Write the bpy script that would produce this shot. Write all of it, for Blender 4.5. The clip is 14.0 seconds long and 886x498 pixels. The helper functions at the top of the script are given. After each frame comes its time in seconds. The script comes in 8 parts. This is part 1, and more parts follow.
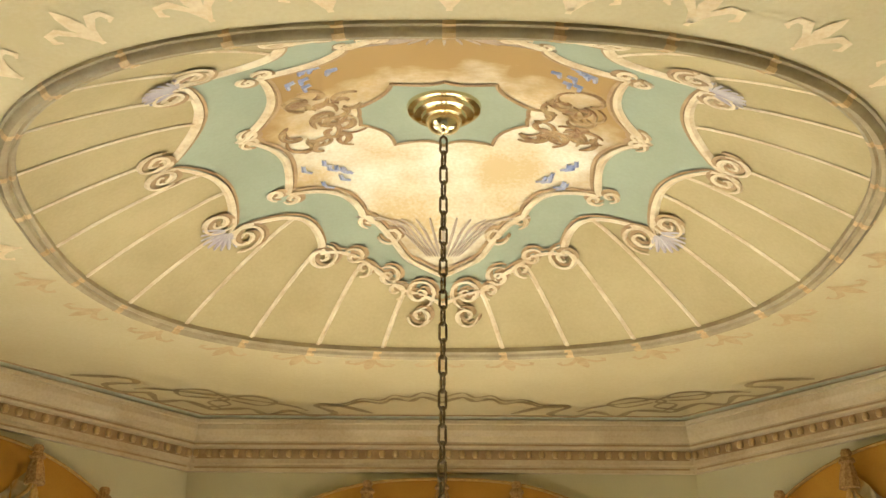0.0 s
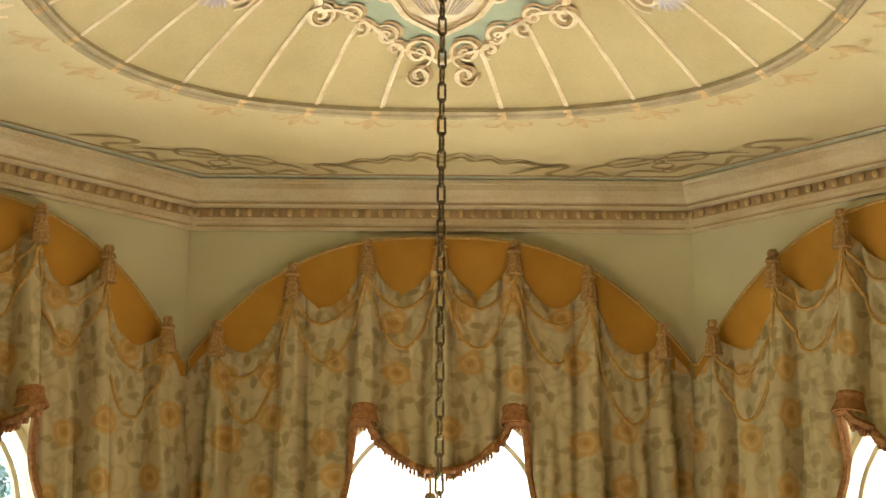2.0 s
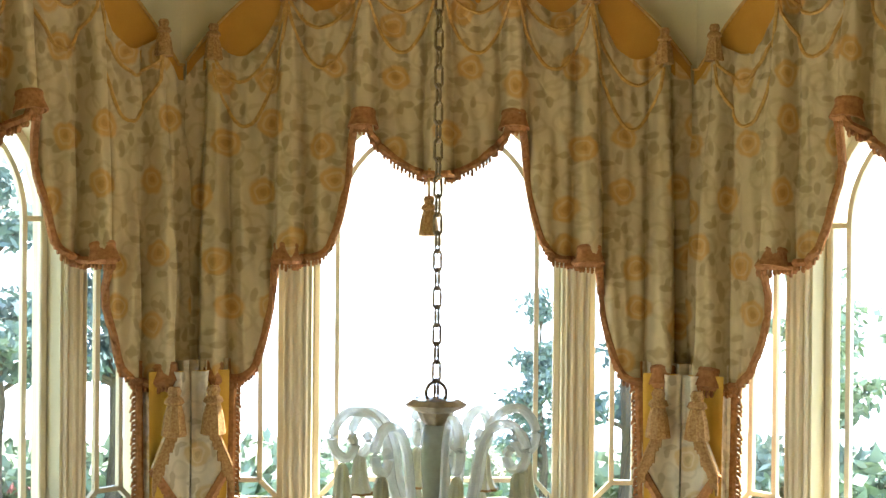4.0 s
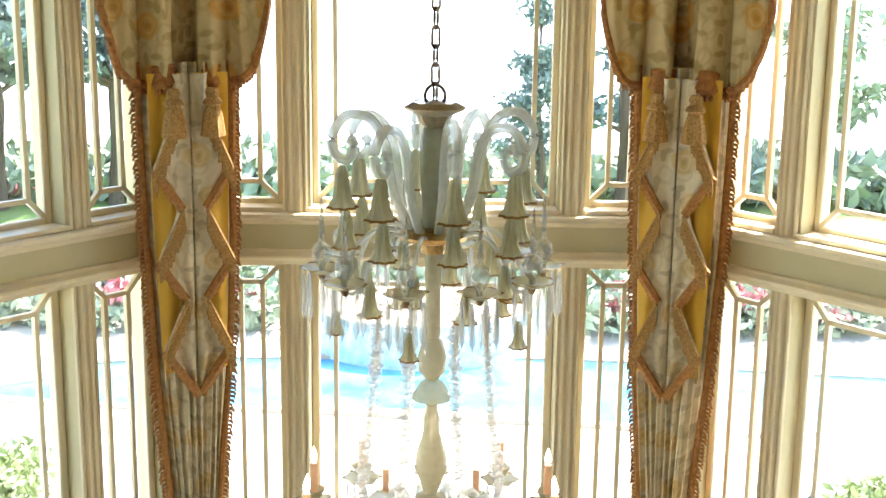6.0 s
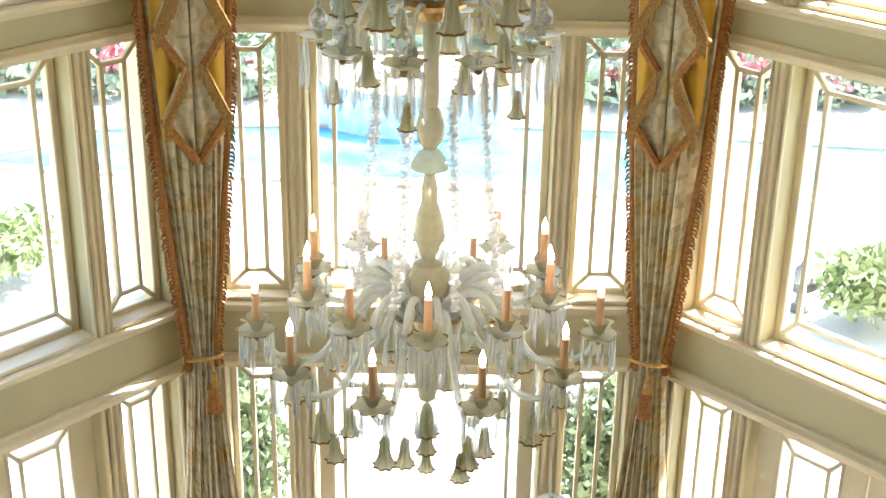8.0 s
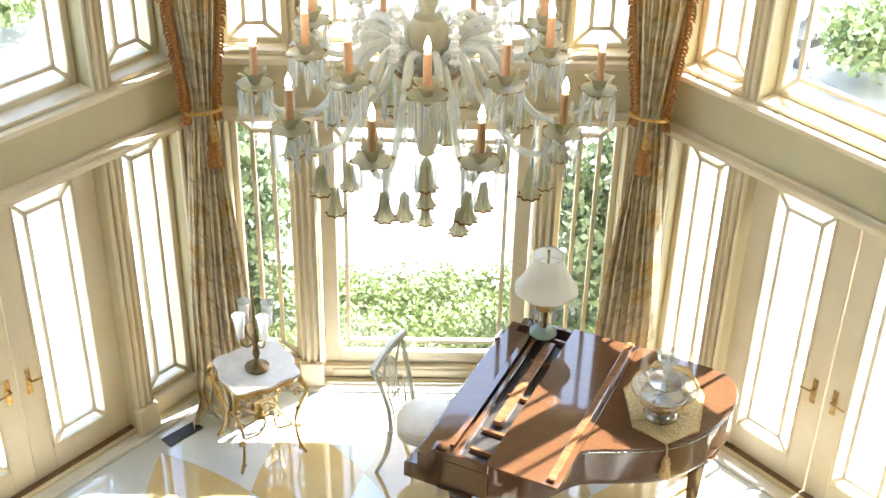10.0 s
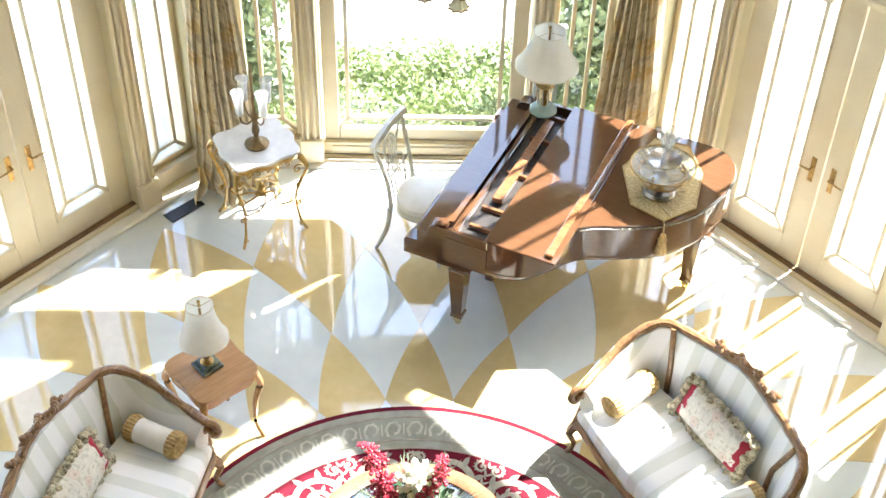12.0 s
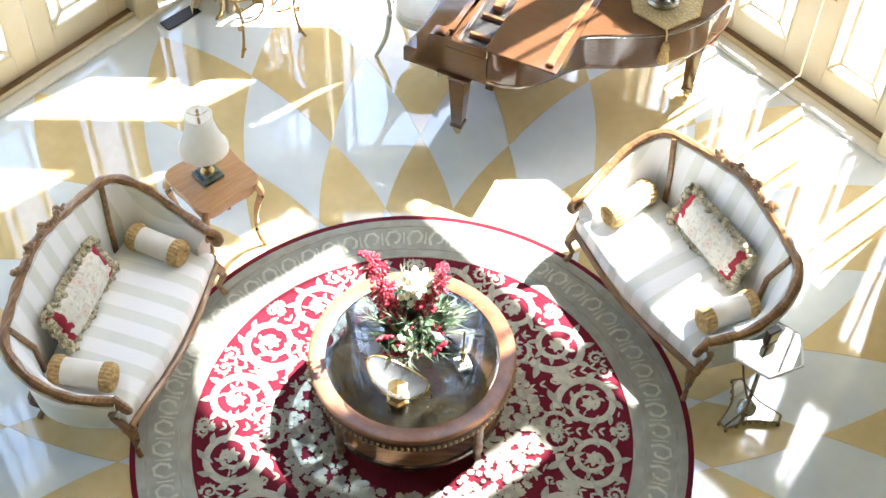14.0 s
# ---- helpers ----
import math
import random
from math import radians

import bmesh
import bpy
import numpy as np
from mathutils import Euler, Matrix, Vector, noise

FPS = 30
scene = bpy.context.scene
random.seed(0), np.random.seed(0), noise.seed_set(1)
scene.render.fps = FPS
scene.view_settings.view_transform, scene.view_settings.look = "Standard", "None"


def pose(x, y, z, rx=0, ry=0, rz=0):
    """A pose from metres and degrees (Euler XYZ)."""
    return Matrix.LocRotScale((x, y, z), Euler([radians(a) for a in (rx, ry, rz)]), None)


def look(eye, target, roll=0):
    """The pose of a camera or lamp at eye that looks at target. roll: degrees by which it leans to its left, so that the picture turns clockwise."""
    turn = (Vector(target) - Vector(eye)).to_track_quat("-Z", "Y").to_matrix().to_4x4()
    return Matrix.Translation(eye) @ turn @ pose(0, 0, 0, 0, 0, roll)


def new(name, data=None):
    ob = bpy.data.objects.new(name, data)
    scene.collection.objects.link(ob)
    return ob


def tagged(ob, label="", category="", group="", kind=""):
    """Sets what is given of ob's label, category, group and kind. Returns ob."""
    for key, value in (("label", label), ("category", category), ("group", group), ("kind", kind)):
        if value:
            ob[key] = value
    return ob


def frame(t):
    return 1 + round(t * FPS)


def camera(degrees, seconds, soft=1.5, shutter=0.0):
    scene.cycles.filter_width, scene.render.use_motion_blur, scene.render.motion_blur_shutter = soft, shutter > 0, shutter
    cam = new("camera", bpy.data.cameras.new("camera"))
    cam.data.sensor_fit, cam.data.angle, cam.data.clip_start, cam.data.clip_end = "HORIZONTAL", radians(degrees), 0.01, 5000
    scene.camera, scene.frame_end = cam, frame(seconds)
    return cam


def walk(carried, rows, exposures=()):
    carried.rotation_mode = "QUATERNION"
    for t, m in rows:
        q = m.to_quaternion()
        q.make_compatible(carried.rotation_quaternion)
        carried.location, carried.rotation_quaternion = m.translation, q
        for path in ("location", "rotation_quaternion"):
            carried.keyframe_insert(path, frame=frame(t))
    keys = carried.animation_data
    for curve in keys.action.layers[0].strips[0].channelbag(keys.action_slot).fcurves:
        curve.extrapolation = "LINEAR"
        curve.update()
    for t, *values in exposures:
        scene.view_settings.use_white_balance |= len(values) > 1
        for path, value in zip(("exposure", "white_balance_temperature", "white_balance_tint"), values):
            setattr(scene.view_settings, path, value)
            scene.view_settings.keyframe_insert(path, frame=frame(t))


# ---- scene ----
# ---------------------------------------------------------------- camera
cam = camera(36.86, 14.0)
EYE = (0.0, 0.0, 7.0)
ROWS = [  # seconds, pitch, yaw, roll in degrees: a tilt from the dome down to the rug
    (0.0, 22.71, 0.01, 0.31), (0.5, 20.64, -0.01, 0.31), (1.0, 18.20, -0.04, 0.32), (1.5, 15.46, -0.07, 0.34),
    (2.0, 12.40, -0.10, 0.36), (2.5, 9.63, -0.13, 0.38), (3.0, 6.62, -0.17, 0.42), (3.5, 3.33, -0.20, 0.46),
    (4.0, -0.28, -0.24, 0.50), (6.5, -15.71, -0.48, 0.79), (7.0, -18.22, -0.54, 0.85), (7.5, -20.61, -0.60, 0.93),
    (8.0, -22.94, -0.66, 1.00), (10.5, -35.98, -1.01, 1.41), (11.0, -38.31, -1.09, 1.49), (11.5, -40.66, -1.18, 1.58),
    (12.0, -43.04, -1.27, 1.66), (12.5, -45.54, -1.36, 1.75), (13.0, -47.74, -1.45, 1.84), (13.5, -49.64, -1.55, 1.92),
    (14.0, -51.22, -1.66, 2.01)]
EXPOSURES = [(0.0, 3.02, 6450, 10), (2.5, 3.1, 6400, 10), (4.2, 3.06, 6000, 10), (6.3, 2.95, 6250, 10), (10.3, 3.1, 6200, 10), (12.0, 3.22, 6050, 10), (14.0, 3.3, 5900, 10)]
walk(cam, [(t, pose(*EYE, 0, 0, yaw) @ pose(0, 0, 0, 90 + pitch) @ pose(0, 0, 0, 0, 0, roll)) for t, pitch, yaw, roll in ROWS], EXPOSURES)

# ---------------------------------------------------------------- world, sun
SUN_AZ, SUN_EL = 51.5, 56.3
CANDLE_W, DOME_FILL_W = 0.5, 6.0
world = bpy.data.worlds.new("sky")
scene.world = world
world.use_nodes = True
wn = world.node_tree
sky = wn.nodes.new("ShaderNodeTexSky")
sky.sky_type, sky.sun_disc = "NISHITA", False
sky.sun_elevation, sky.sun_rotation = radians(SUN_EL), radians(SUN_AZ)
sky.air_density, sky.dust_density, sky.ozone_density = 1.0, 2.0, 1.0
wn.links.new(sky.outputs[0], wn.nodes["Background"].inputs[0])
wn.nodes["Background"].inputs[1].default_value = 0.13
sun_data = bpy.data.lights.new("sun", "SUN")
sun_data.energy, sun_data.angle, sun_data.color = 3.5, radians(0.6), (1.0, 0.96, 0.90)
sun = new("sun", sun_data)
sd = Vector((math.sin(radians(SUN_AZ)) * math.cos(radians(SUN_EL)), math.cos(radians(SUN_AZ)) * math.cos(radians(SUN_EL)), math.sin(radians(SUN_EL))))
sun.matrix_world = look(sd * 40, (0, 0, 0))

# ---------------------------------------------------------------- materials
def mat(name, c, rough=0.5, metal=0.0, c2=None, scale=6.0, amount=0.5, bump=0.0, fine=60.0, spec=0.5, coat=0.0, trans=0.0, alt=0.0):
    """Principled paint with blotches at one scale, grain at another and a slight relief. alt: brightness change from piece to piece."""
    m = bpy.data.materials.new(name)
    m.use_nodes = True
    nt = m.node_tree
    b = nt.nodes["Principled BSDF"]
    b.inputs["Roughness"].default_value, b.inputs["Metallic"].default_value = rough, metal
    b.inputs["Specular IOR Level"].default_value = spec
    b.inputs["Coat Weight"].default_value = coat
    b.inputs["Coat Roughness"].default_value = 0.06
    b.inputs["Transmission Weight"].default_value = trans
    co = nt.nodes.new("ShaderNodeTexCoord")
    n1, n2 = nt.nodes.new("ShaderNodeTexNoise"), nt.nodes.new("ShaderNodeTexNoise")
    n1.inputs["Scale"].default_value, n1.inputs["Detail"].default_value = scale, 4
    n2.inputs["Scale"].default_value, n2.inputs["Detail"].default_value = fine, 3
    for n in (n1, n2):
        nt.links.new(co.outputs["Object"], n.inputs["Vector"])
    mix = nt.nodes.new("ShaderNodeMix")
    mix.data_type = "RGBA"
    c2 = c2 or tuple(v * 0.8 for v in c)
    mix.inputs[6].default_value, mix.inputs[7].default_value = (*c, 1), (*c2, 1)
    add = nt.nodes.new("ShaderNodeMath")
    add.operation = "MULTIPLY_ADD"
    add.inputs[1].default_value, add.inputs[2].default_value = 0.4, 0.0
    nt.links.new(n2.outputs[0], add.inputs[0])
    ramp = nt.nodes.new("ShaderNodeMapRange")
    ramp.inputs[1].default_value, ramp.inputs[2].default_value, ramp.inputs[4].default_value = 0.5, 0.9, amount * 2
    sm = nt.nodes.new("ShaderNodeMath")
    nt.links.new(n1.outputs[0], sm.inputs[0])
    nt.links.new(add.outputs[0], sm.inputs[1])
    nt.links.new(sm.outputs[0], ramp.inputs[0])
    nt.links.new(ramp.outputs[0], mix.inputs[0])
    out = mix.outputs[2]
    if alt:
        oi, hs = nt.nodes.new("ShaderNodeObjectInfo"), nt.nodes.new("ShaderNodeHueSaturation")
        mr = nt.nodes.new("ShaderNodeMapRange")
        mr.inputs[3].default_value, mr.inputs[4].default_value = 1 - alt, 1 + alt
        nt.links.new(oi.outputs["Random"], mr.inputs[0])
        nt.links.new(mr.outputs[0], hs.inputs["Value"])
        nt.links.new(out, hs.inputs["Color"])
        out = hs.outputs[0]
    nt.links.new(out, b.inputs["Base Color"])
    if bump:
        bp = nt.nodes.new("ShaderNodeBump")
        bp.inputs["Strength"].default_value, bp.inputs["Distance"].default_value = bump, 0.004
        nt.links.new(n2.outputs[0], bp.inputs["Height"])
        nt.links.new(bp.outputs[0], b.inputs["Normal"])
    return m


def glass_mat(name, tint=(1, 1, 1), gloss=0.08, rough=0.0):
    """Thin clear glass: clear straight through, with a gloss that grows towards the edge."""
    m = bpy.data.materials.new(name)
    m.use_nodes = True
    nt = m.node_tree
    nt.nodes.remove(nt.nodes["Principled BSDF"])
    tr, gl, mx, fr, pw, sc = (nt.nodes.new("ShaderNode" + k) for k in ("BsdfTransparent", "BsdfGlossy", "MixShader", "LayerWeight", "Math", "Math"))
    tr.inputs[0].default_value = (*tint, 1)
    gl.inputs["Roughness"].default_value = rough
    fr.inputs[0].default_value = 0.5
    pw.operation, sc.operation = "POWER", "MULTIPLY_ADD"
    pw.inputs[1].default_value = 3.5
    sc.inputs[1].default_value, sc.inputs[2].default_value = 0.7, gloss
    nt.links.new(fr.outputs["Facing"], pw.inputs[0])
    nt.links.new(pw.outputs[0], sc.inputs[0])
    nt.links.new(sc.outputs[0], mx.inputs[0])
    nt.links.new(tr.outputs[0], mx.inputs[1])
    nt.links.new(gl.outputs[0], mx.inputs[2])
    nt.links.new(mx.outputs[0], nt.nodes["Material Output"].inputs[0])
    return m


PAINT = mat("cream_paint", (0.79, 0.70, 0.51), 0.4, c2=(0.72, 0.61, 0.42), scale=2.5, bump=0.08, spec=0.4)
WALL = mat("olive_wall_paint", (0.63, 0.56, 0.35), 0.6, c2=(0.57, 0.50, 0.30), scale=1.5, bump=0.1, fine=90)
CORNICE = mat("cornice_paint", (0.66, 0.53, 0.33), 0.5, c2=(0.50, 0.36, 0.19), scale=3, bump=0.1)
GILT_PAINT = mat("gilt_dentil", (0.70, 0.50, 0.24), 0.4, c2=(0.45, 0.28, 0.11), scale=12, metal=0.15)
CEIL = mat("ceiling_plaster", (0.65, 0.545, 0.31), 0.7, c2=(0.57, 0.455, 0.23), scale=1.2, bump=0.06)
DOME = mat("dome_panel_paint", (0.53, 0.425, 0.21), 0.65, c2=(0.44, 0.345, 0.155), scale=2.2, bump=0.06)
SAGE = mat("sage_green_paint", (0.38, 0.43, 0.30), 0.65, c2=(0.33, 0.37, 0.25), scale=3)
CREAMLINE = mat("painted_scroll_cream", (0.86, 0.74, 0.50), 0.5, c2=(0.60, 0.43, 0.22), scale=9, amount=0.4)
BROWNLINE = mat("scroll_and_recess_shade_brown", (0.36, 0.22, 0.10), 0.6, c2=(0.50, 0.34, 0.16), scale=9)
LILAC = mat("painted_shell_lilac", (0.62, 0.56, 0.52), 0.6, c2=(0.45, 0.38, 0.40), scale=14)
GLASS = glass_mat("window_glass", (0.98, 1.0, 0.99), 0.03)
BRASS = mat("antique_brass", (0.55, 0.38, 0.16), 0.3, 1.0, c2=(0.28, 0.18, 0.08), scale=30)
DARKBRASS = mat("dark_brass_chain", (0.26, 0.18, 0.085), 0.40, 0.75, c2=(0.13, 0.09, 0.045), scale=40)
POLBRASS = mat("polished_brass", (0.80, 0.66, 0.38), 0.12, 1.0, scale=10)
DARKWOOD = mat("dark_threshold_wood", (0.24, 0.14, 0.07), 0.4, c2=(0.16, 0.09, 0.04), scale=8)


# ---------------------------------------------------------------- mesh tools
class B:
    """Collects vertices and faces of one mesh."""
    def __init__(self):
        self.v, self.f = [], []

    def add(self, v, f, m=None):
        o = len(self.v)
        self.v += [tuple(m @ Vector(p)) for p in v] if m is not None else [tuple(p) for p in v]
        self.f += [tuple(i + o for i in q) for q in f]
        return self

    def box(self, x0, x1, y0, y1, z0, z1, m=None, c=0.0):
        if c <= 0:
            v = [(x, y, z) for x in (x0, x1) for y in (y0, y1) for z in (z0, z1)]
            return self.add(v, [(0, 1, 3, 2), (4, 6, 7, 5), (0, 4, 5, 1), (2, 3, 7, 6), (0, 2, 6, 4), (1, 5, 7, 3)], m)
        r = self.ring([(x0 + c, y0), (x1 - c, y0), (x1, y0 + c), (x1, y1 - c), (x1 - c, y1), (x0 + c, y1), (x0, y1 - c), (x0, y0 + c)])
        i = self.ring([(x0 + c, y0 + c), (x1 - c, y0 + c), (x1 - c, y0 + c), (x1 - c, y1 - c), (x1 - c, y1 - c), (x0 + c, y1 - c), (x0 + c, y1 - c), (x0 + c, y0 + c)])
        return self.loft([[(x, y, z0) for x, y in i], [(x, y, z0 + c) for x, y in r], [(x, y, z1 - c) for x, y in r], [(x, y, z1) for x, y in i]], m)

    def ring(self, p):
        return p

    def loft(self, rings, m=None, caps=True, closed=True):
        n, v, f = len(rings[0]), [p for r in rings for p in r], []
        for k in range(len(rings) - 1):
            for i in range(n if closed else n - 1):
                j = (i + 1) % n
                f.append((k * n + i, k * n + j, (k + 1) * n + j, (k + 1) * n + i))
        if caps:
            f += [tuple(range(n - 1, -1, -1)), tuple(range((len(rings) - 1) * n, len(rings) * n))]
        return self.add(v, f, m)

    def lathe(self, prof, seg=20, m=None, lobes=0, depth=0.0):
        rings = []
        for r, z in prof:
            r = max(r, 0.0004)
            rings.append([(r * (1 + depth * math.cos(lobes * a)) * math.cos(a), r * (1 + depth * math.cos(lobes * a)) * math.sin(a), z)
                          for a in (2 * math.pi * i / seg for i in range(seg))])
        return self.loft(rings, m)

    def tube(self, pts, r, seg=6, m=None, closed=False):
        pts = [Vector(p) for p in pts]
        n, rings = len(pts), []
        for i, p in enumerate(pts):
            a, b = (pts[(i - 1) % n], pts[(i + 1) % n]) if closed else (pts[max(i - 1, 0)], pts[min(i + 1, n - 1)])
            t = (b - a)
            t = t.normalized() if t.length > 1e-9 else Vector((0, 0, 1))
            side = t.cross(Vector((0, 0, 1)))
            side = side.normalized() if side.length > 1e-3 else Vector((1, 0, 0))
            up = side.cross(t)
            rr = r[i] if isinstance(r, (list, tuple)) else r
            rings.append([p + rr * (math.cos(k) * side + math.sin(k) * up) for k in (2 * math.pi * j / seg for j in range(seg))])
        if closed:
            rings.append(rings[0])
        return self.loft(rings, m, caps=not closed)

    def grid(self, fn, nu, nv, m=None, closed_u=False):
        v = [fn(i / nu, j / nv) for j in range(nv + 1) for i in range(nu + (0 if closed_u else 1))]
        w = nu if closed_u else nu + 1
        f = [(j * w + i, j * w + (i + 1) % w, (j + 1) * w + (i + 1) % w, (j + 1) * w + i) for j in range(nv) for i in range(nu)]
        return self.add(v, f, m)

    def prism(self, poly, z0, z1, m=None):
        return self.loft([[(x, y, z0) for x, y in poly], [(x, y, z1) for x, y in poly]], m)

    def run(self, prof, x0, x1, m=None):
        """A moulding: the profile (depth, height) drawn along x from x0 to x1."""
        return self.loft([[(x0, d, h) for d, h in prof], [(x1, d, h) for d, h in prof]], m)

    def mesh(self, name, material, smooth=False):
        me = bpy.data.meshes.new(name)
        me.from_pydata(self.v, [], self.f)
        bm = bmesh.new()
        bm.from_mesh(me)
        bmesh.ops.recalc_face_normals(bm, faces=bm.faces)
        bm.to_mesh(me)
        bm.free()
        me.materials.append(material)
        if smooth:
            me.polygons.foreach_set("use_smooth", [True] * len(me.polygons))
            me.set_sharp_from_angle(angle=radians(smooth if smooth > 1 else 40))
        return me


def part(name, b, material, parent=None, label="", smooth=False, m=None):
    me = b if isinstance(b, bpy.types.Mesh) else b.mesh(name, material, smooth)
    ob = new(name, me)
    if parent is not None:
        ob.parent = parent
    if m is not None:
        ob.matrix_basis = m
    if label:
        tagged(ob, label)
    return ob


def thing(name, label, category, m=None, group="", kind=""):
    ob = new(name)
    ob.empty_display_size = 0.1
    if m is not None:
        ob.matrix_basis = m
    return tagged(ob, label, category, group, kind)


def arc(cx, cy, r, a0, a1, n):
    return [(cx + r * math.cos(radians(a0 + (a1 - a0) * i / n)), cy + r * math.sin(radians(a0 + (a1 - a0) * i / n))) for i in range(n + 1)]


def smooth_path(pts, n=6):
    """A Catmull-Rom line through points of any dimension."""
    out, P = [], [Vector(p) for p in pts]
    for i in range(len(P) - 1):
        a, b, c, d = P[max(i - 1, 0)], P[i], P[i + 1], P[min(i + 2, len(P) - 1)]
        for k in range(n):
            t = k / n
            out.append(0.5 * ((2 * b) + (c - a) * t + (2 * a - 5 * b + 4 * c - d) * t * t + (3 * b - a - 3 * c + d) * t ** 3))
    return out + [P[-1]]


def lerp(a, b, t):
    return a + (b - a) * t


def curve_at(table, x):
    """Linear value from rows of (x, value)."""
    for (x0, y0), (x1, y1) in zip(table, table[1:]):
        if x <= x1:
            return lerp(y0, y1, max(0.0, min(1.0, (x - x0) / (x1 - x0))))
    return table[-1][1]


# ---------------------------------------------------------------- the octagonal room
FAR_Y, CORNER_X, TURN, CEIL_Z = 8.54, 1.655, 49.0, 9.31   # far wall, its corners, angle of the canted walls, ceiling height
HALF = {0: 1.655, 1: 1.72, -1: 1.72, 2: 1.72}             # half the length of each wall
MAINS = {0: 0.825, 1: 0.865, -1: 0.865, 2: 0.865}         # half the main opening
SIDES = {0: (0.985, 1.45), 1: (1.02, 1.515), -1: (1.02, 1.515), 2: (1.02, 1.515)}
CANT = (CORNER_X + HALF[1] * math.cos(radians(TURN)), FAR_Y - HALF[1] * math.sin(radians(TURN)))
WEST_X, WEST_Y = CORNER_X + 2 * HALF[1] * math.cos(radians(TURN)), FAR_Y - 2 * HALF[1] * math.sin(radians(TURN))
def bay(k):
    """The pose of a window wall: x runs along it, -y goes into the room. 0 is the far wall, 1 the left cant, -1 the
    right cant, 2 the unseen west wall added for light.
    """
    if k == 0:
        return pose(0, FAR_Y, 0)
    if k == 2:
        return pose(-WEST_X, WEST_Y - HALF[2], 0, 0, 0, 90)
    return pose(-k * CANT[0], CANT[1], 0, 0, 0, TURN * k)


T1, T2, T3 = (0.03, 2.46), (3.0, 4.92), (5.285, 7.12)   # openings, tier by tier
# back wall is unseen, set deep so less light reaches the near ceiling
BACK_Y = -6.5


def window_wall(name, k):
    m, b = bay(k), B()
    t0, t1 = 0.0, 0.30
    MAIN, SIDE = MAINS[k], SIDES[k]
    ARCH = MAIN - 0.02
    for s in (-1, 1):
        for x0, x1 in ((SIDE[1], HALF[k] + 0.1), (MAIN, SIDE[0])):
            b.box(*sorted((s * x0, s * x1)), t0, t1, -0.3, 9.6)
    for z0, z1 in ((-0.3, T1[0]), (T1[1], T2[0]), (T2[1], T3[0])):
        b.box(-MAIN, MAIN, t0, t1, z0, z1)
        for s in (-1, 1):
            b.box(*sorted((s * SIDE[0], s * SIDE[1])), t0, t1, z0, z1)
    for s in (-1, 1):
        b.box(*sorted((s * SIDE[0], s * SIDE[1])), t0, t1, 7.35, 9.6)
        b.box(*sorted((s * ARCH, s * MAIN)), t0, t1, T3[0], T3[1])
    top = arc(0, T3[1], ARCH, 180, 0, 24)
    ring0 = [(x, t0, z) for x, z in top]
    out = [(max(-MAIN, min(MAIN, x * 3)), 9.6) if abs(x) * 3 >= MAIN else (x * 3, 9.6) for x, z in top]
    for (a, c), (p, q) in zip(zip(top, top[1:]), zip(out, out[1:])):
        b.loft([[(a[0], t0, a[1]), (c[0], t0, c[1]), (q[0], t0, q[1]), (p[0], t0, p[1])], [(a[0], t1, a[1]), (c[0], t1, c[1]), (q[0], t1, q[1]), (p[0], t1, p[1])]])
    for s in (-1, 1):
        b.loft([[(s * ARCH, t, T3[1]), (s * MAIN, t, T3[1]), (s * MAIN, t, 9.6)] for t in (t0, t1)])
    return tagged(part(name, b, WALL, m=m), "olive-cream painted wall with three tiers of tall windows", "wall", kind="structure")


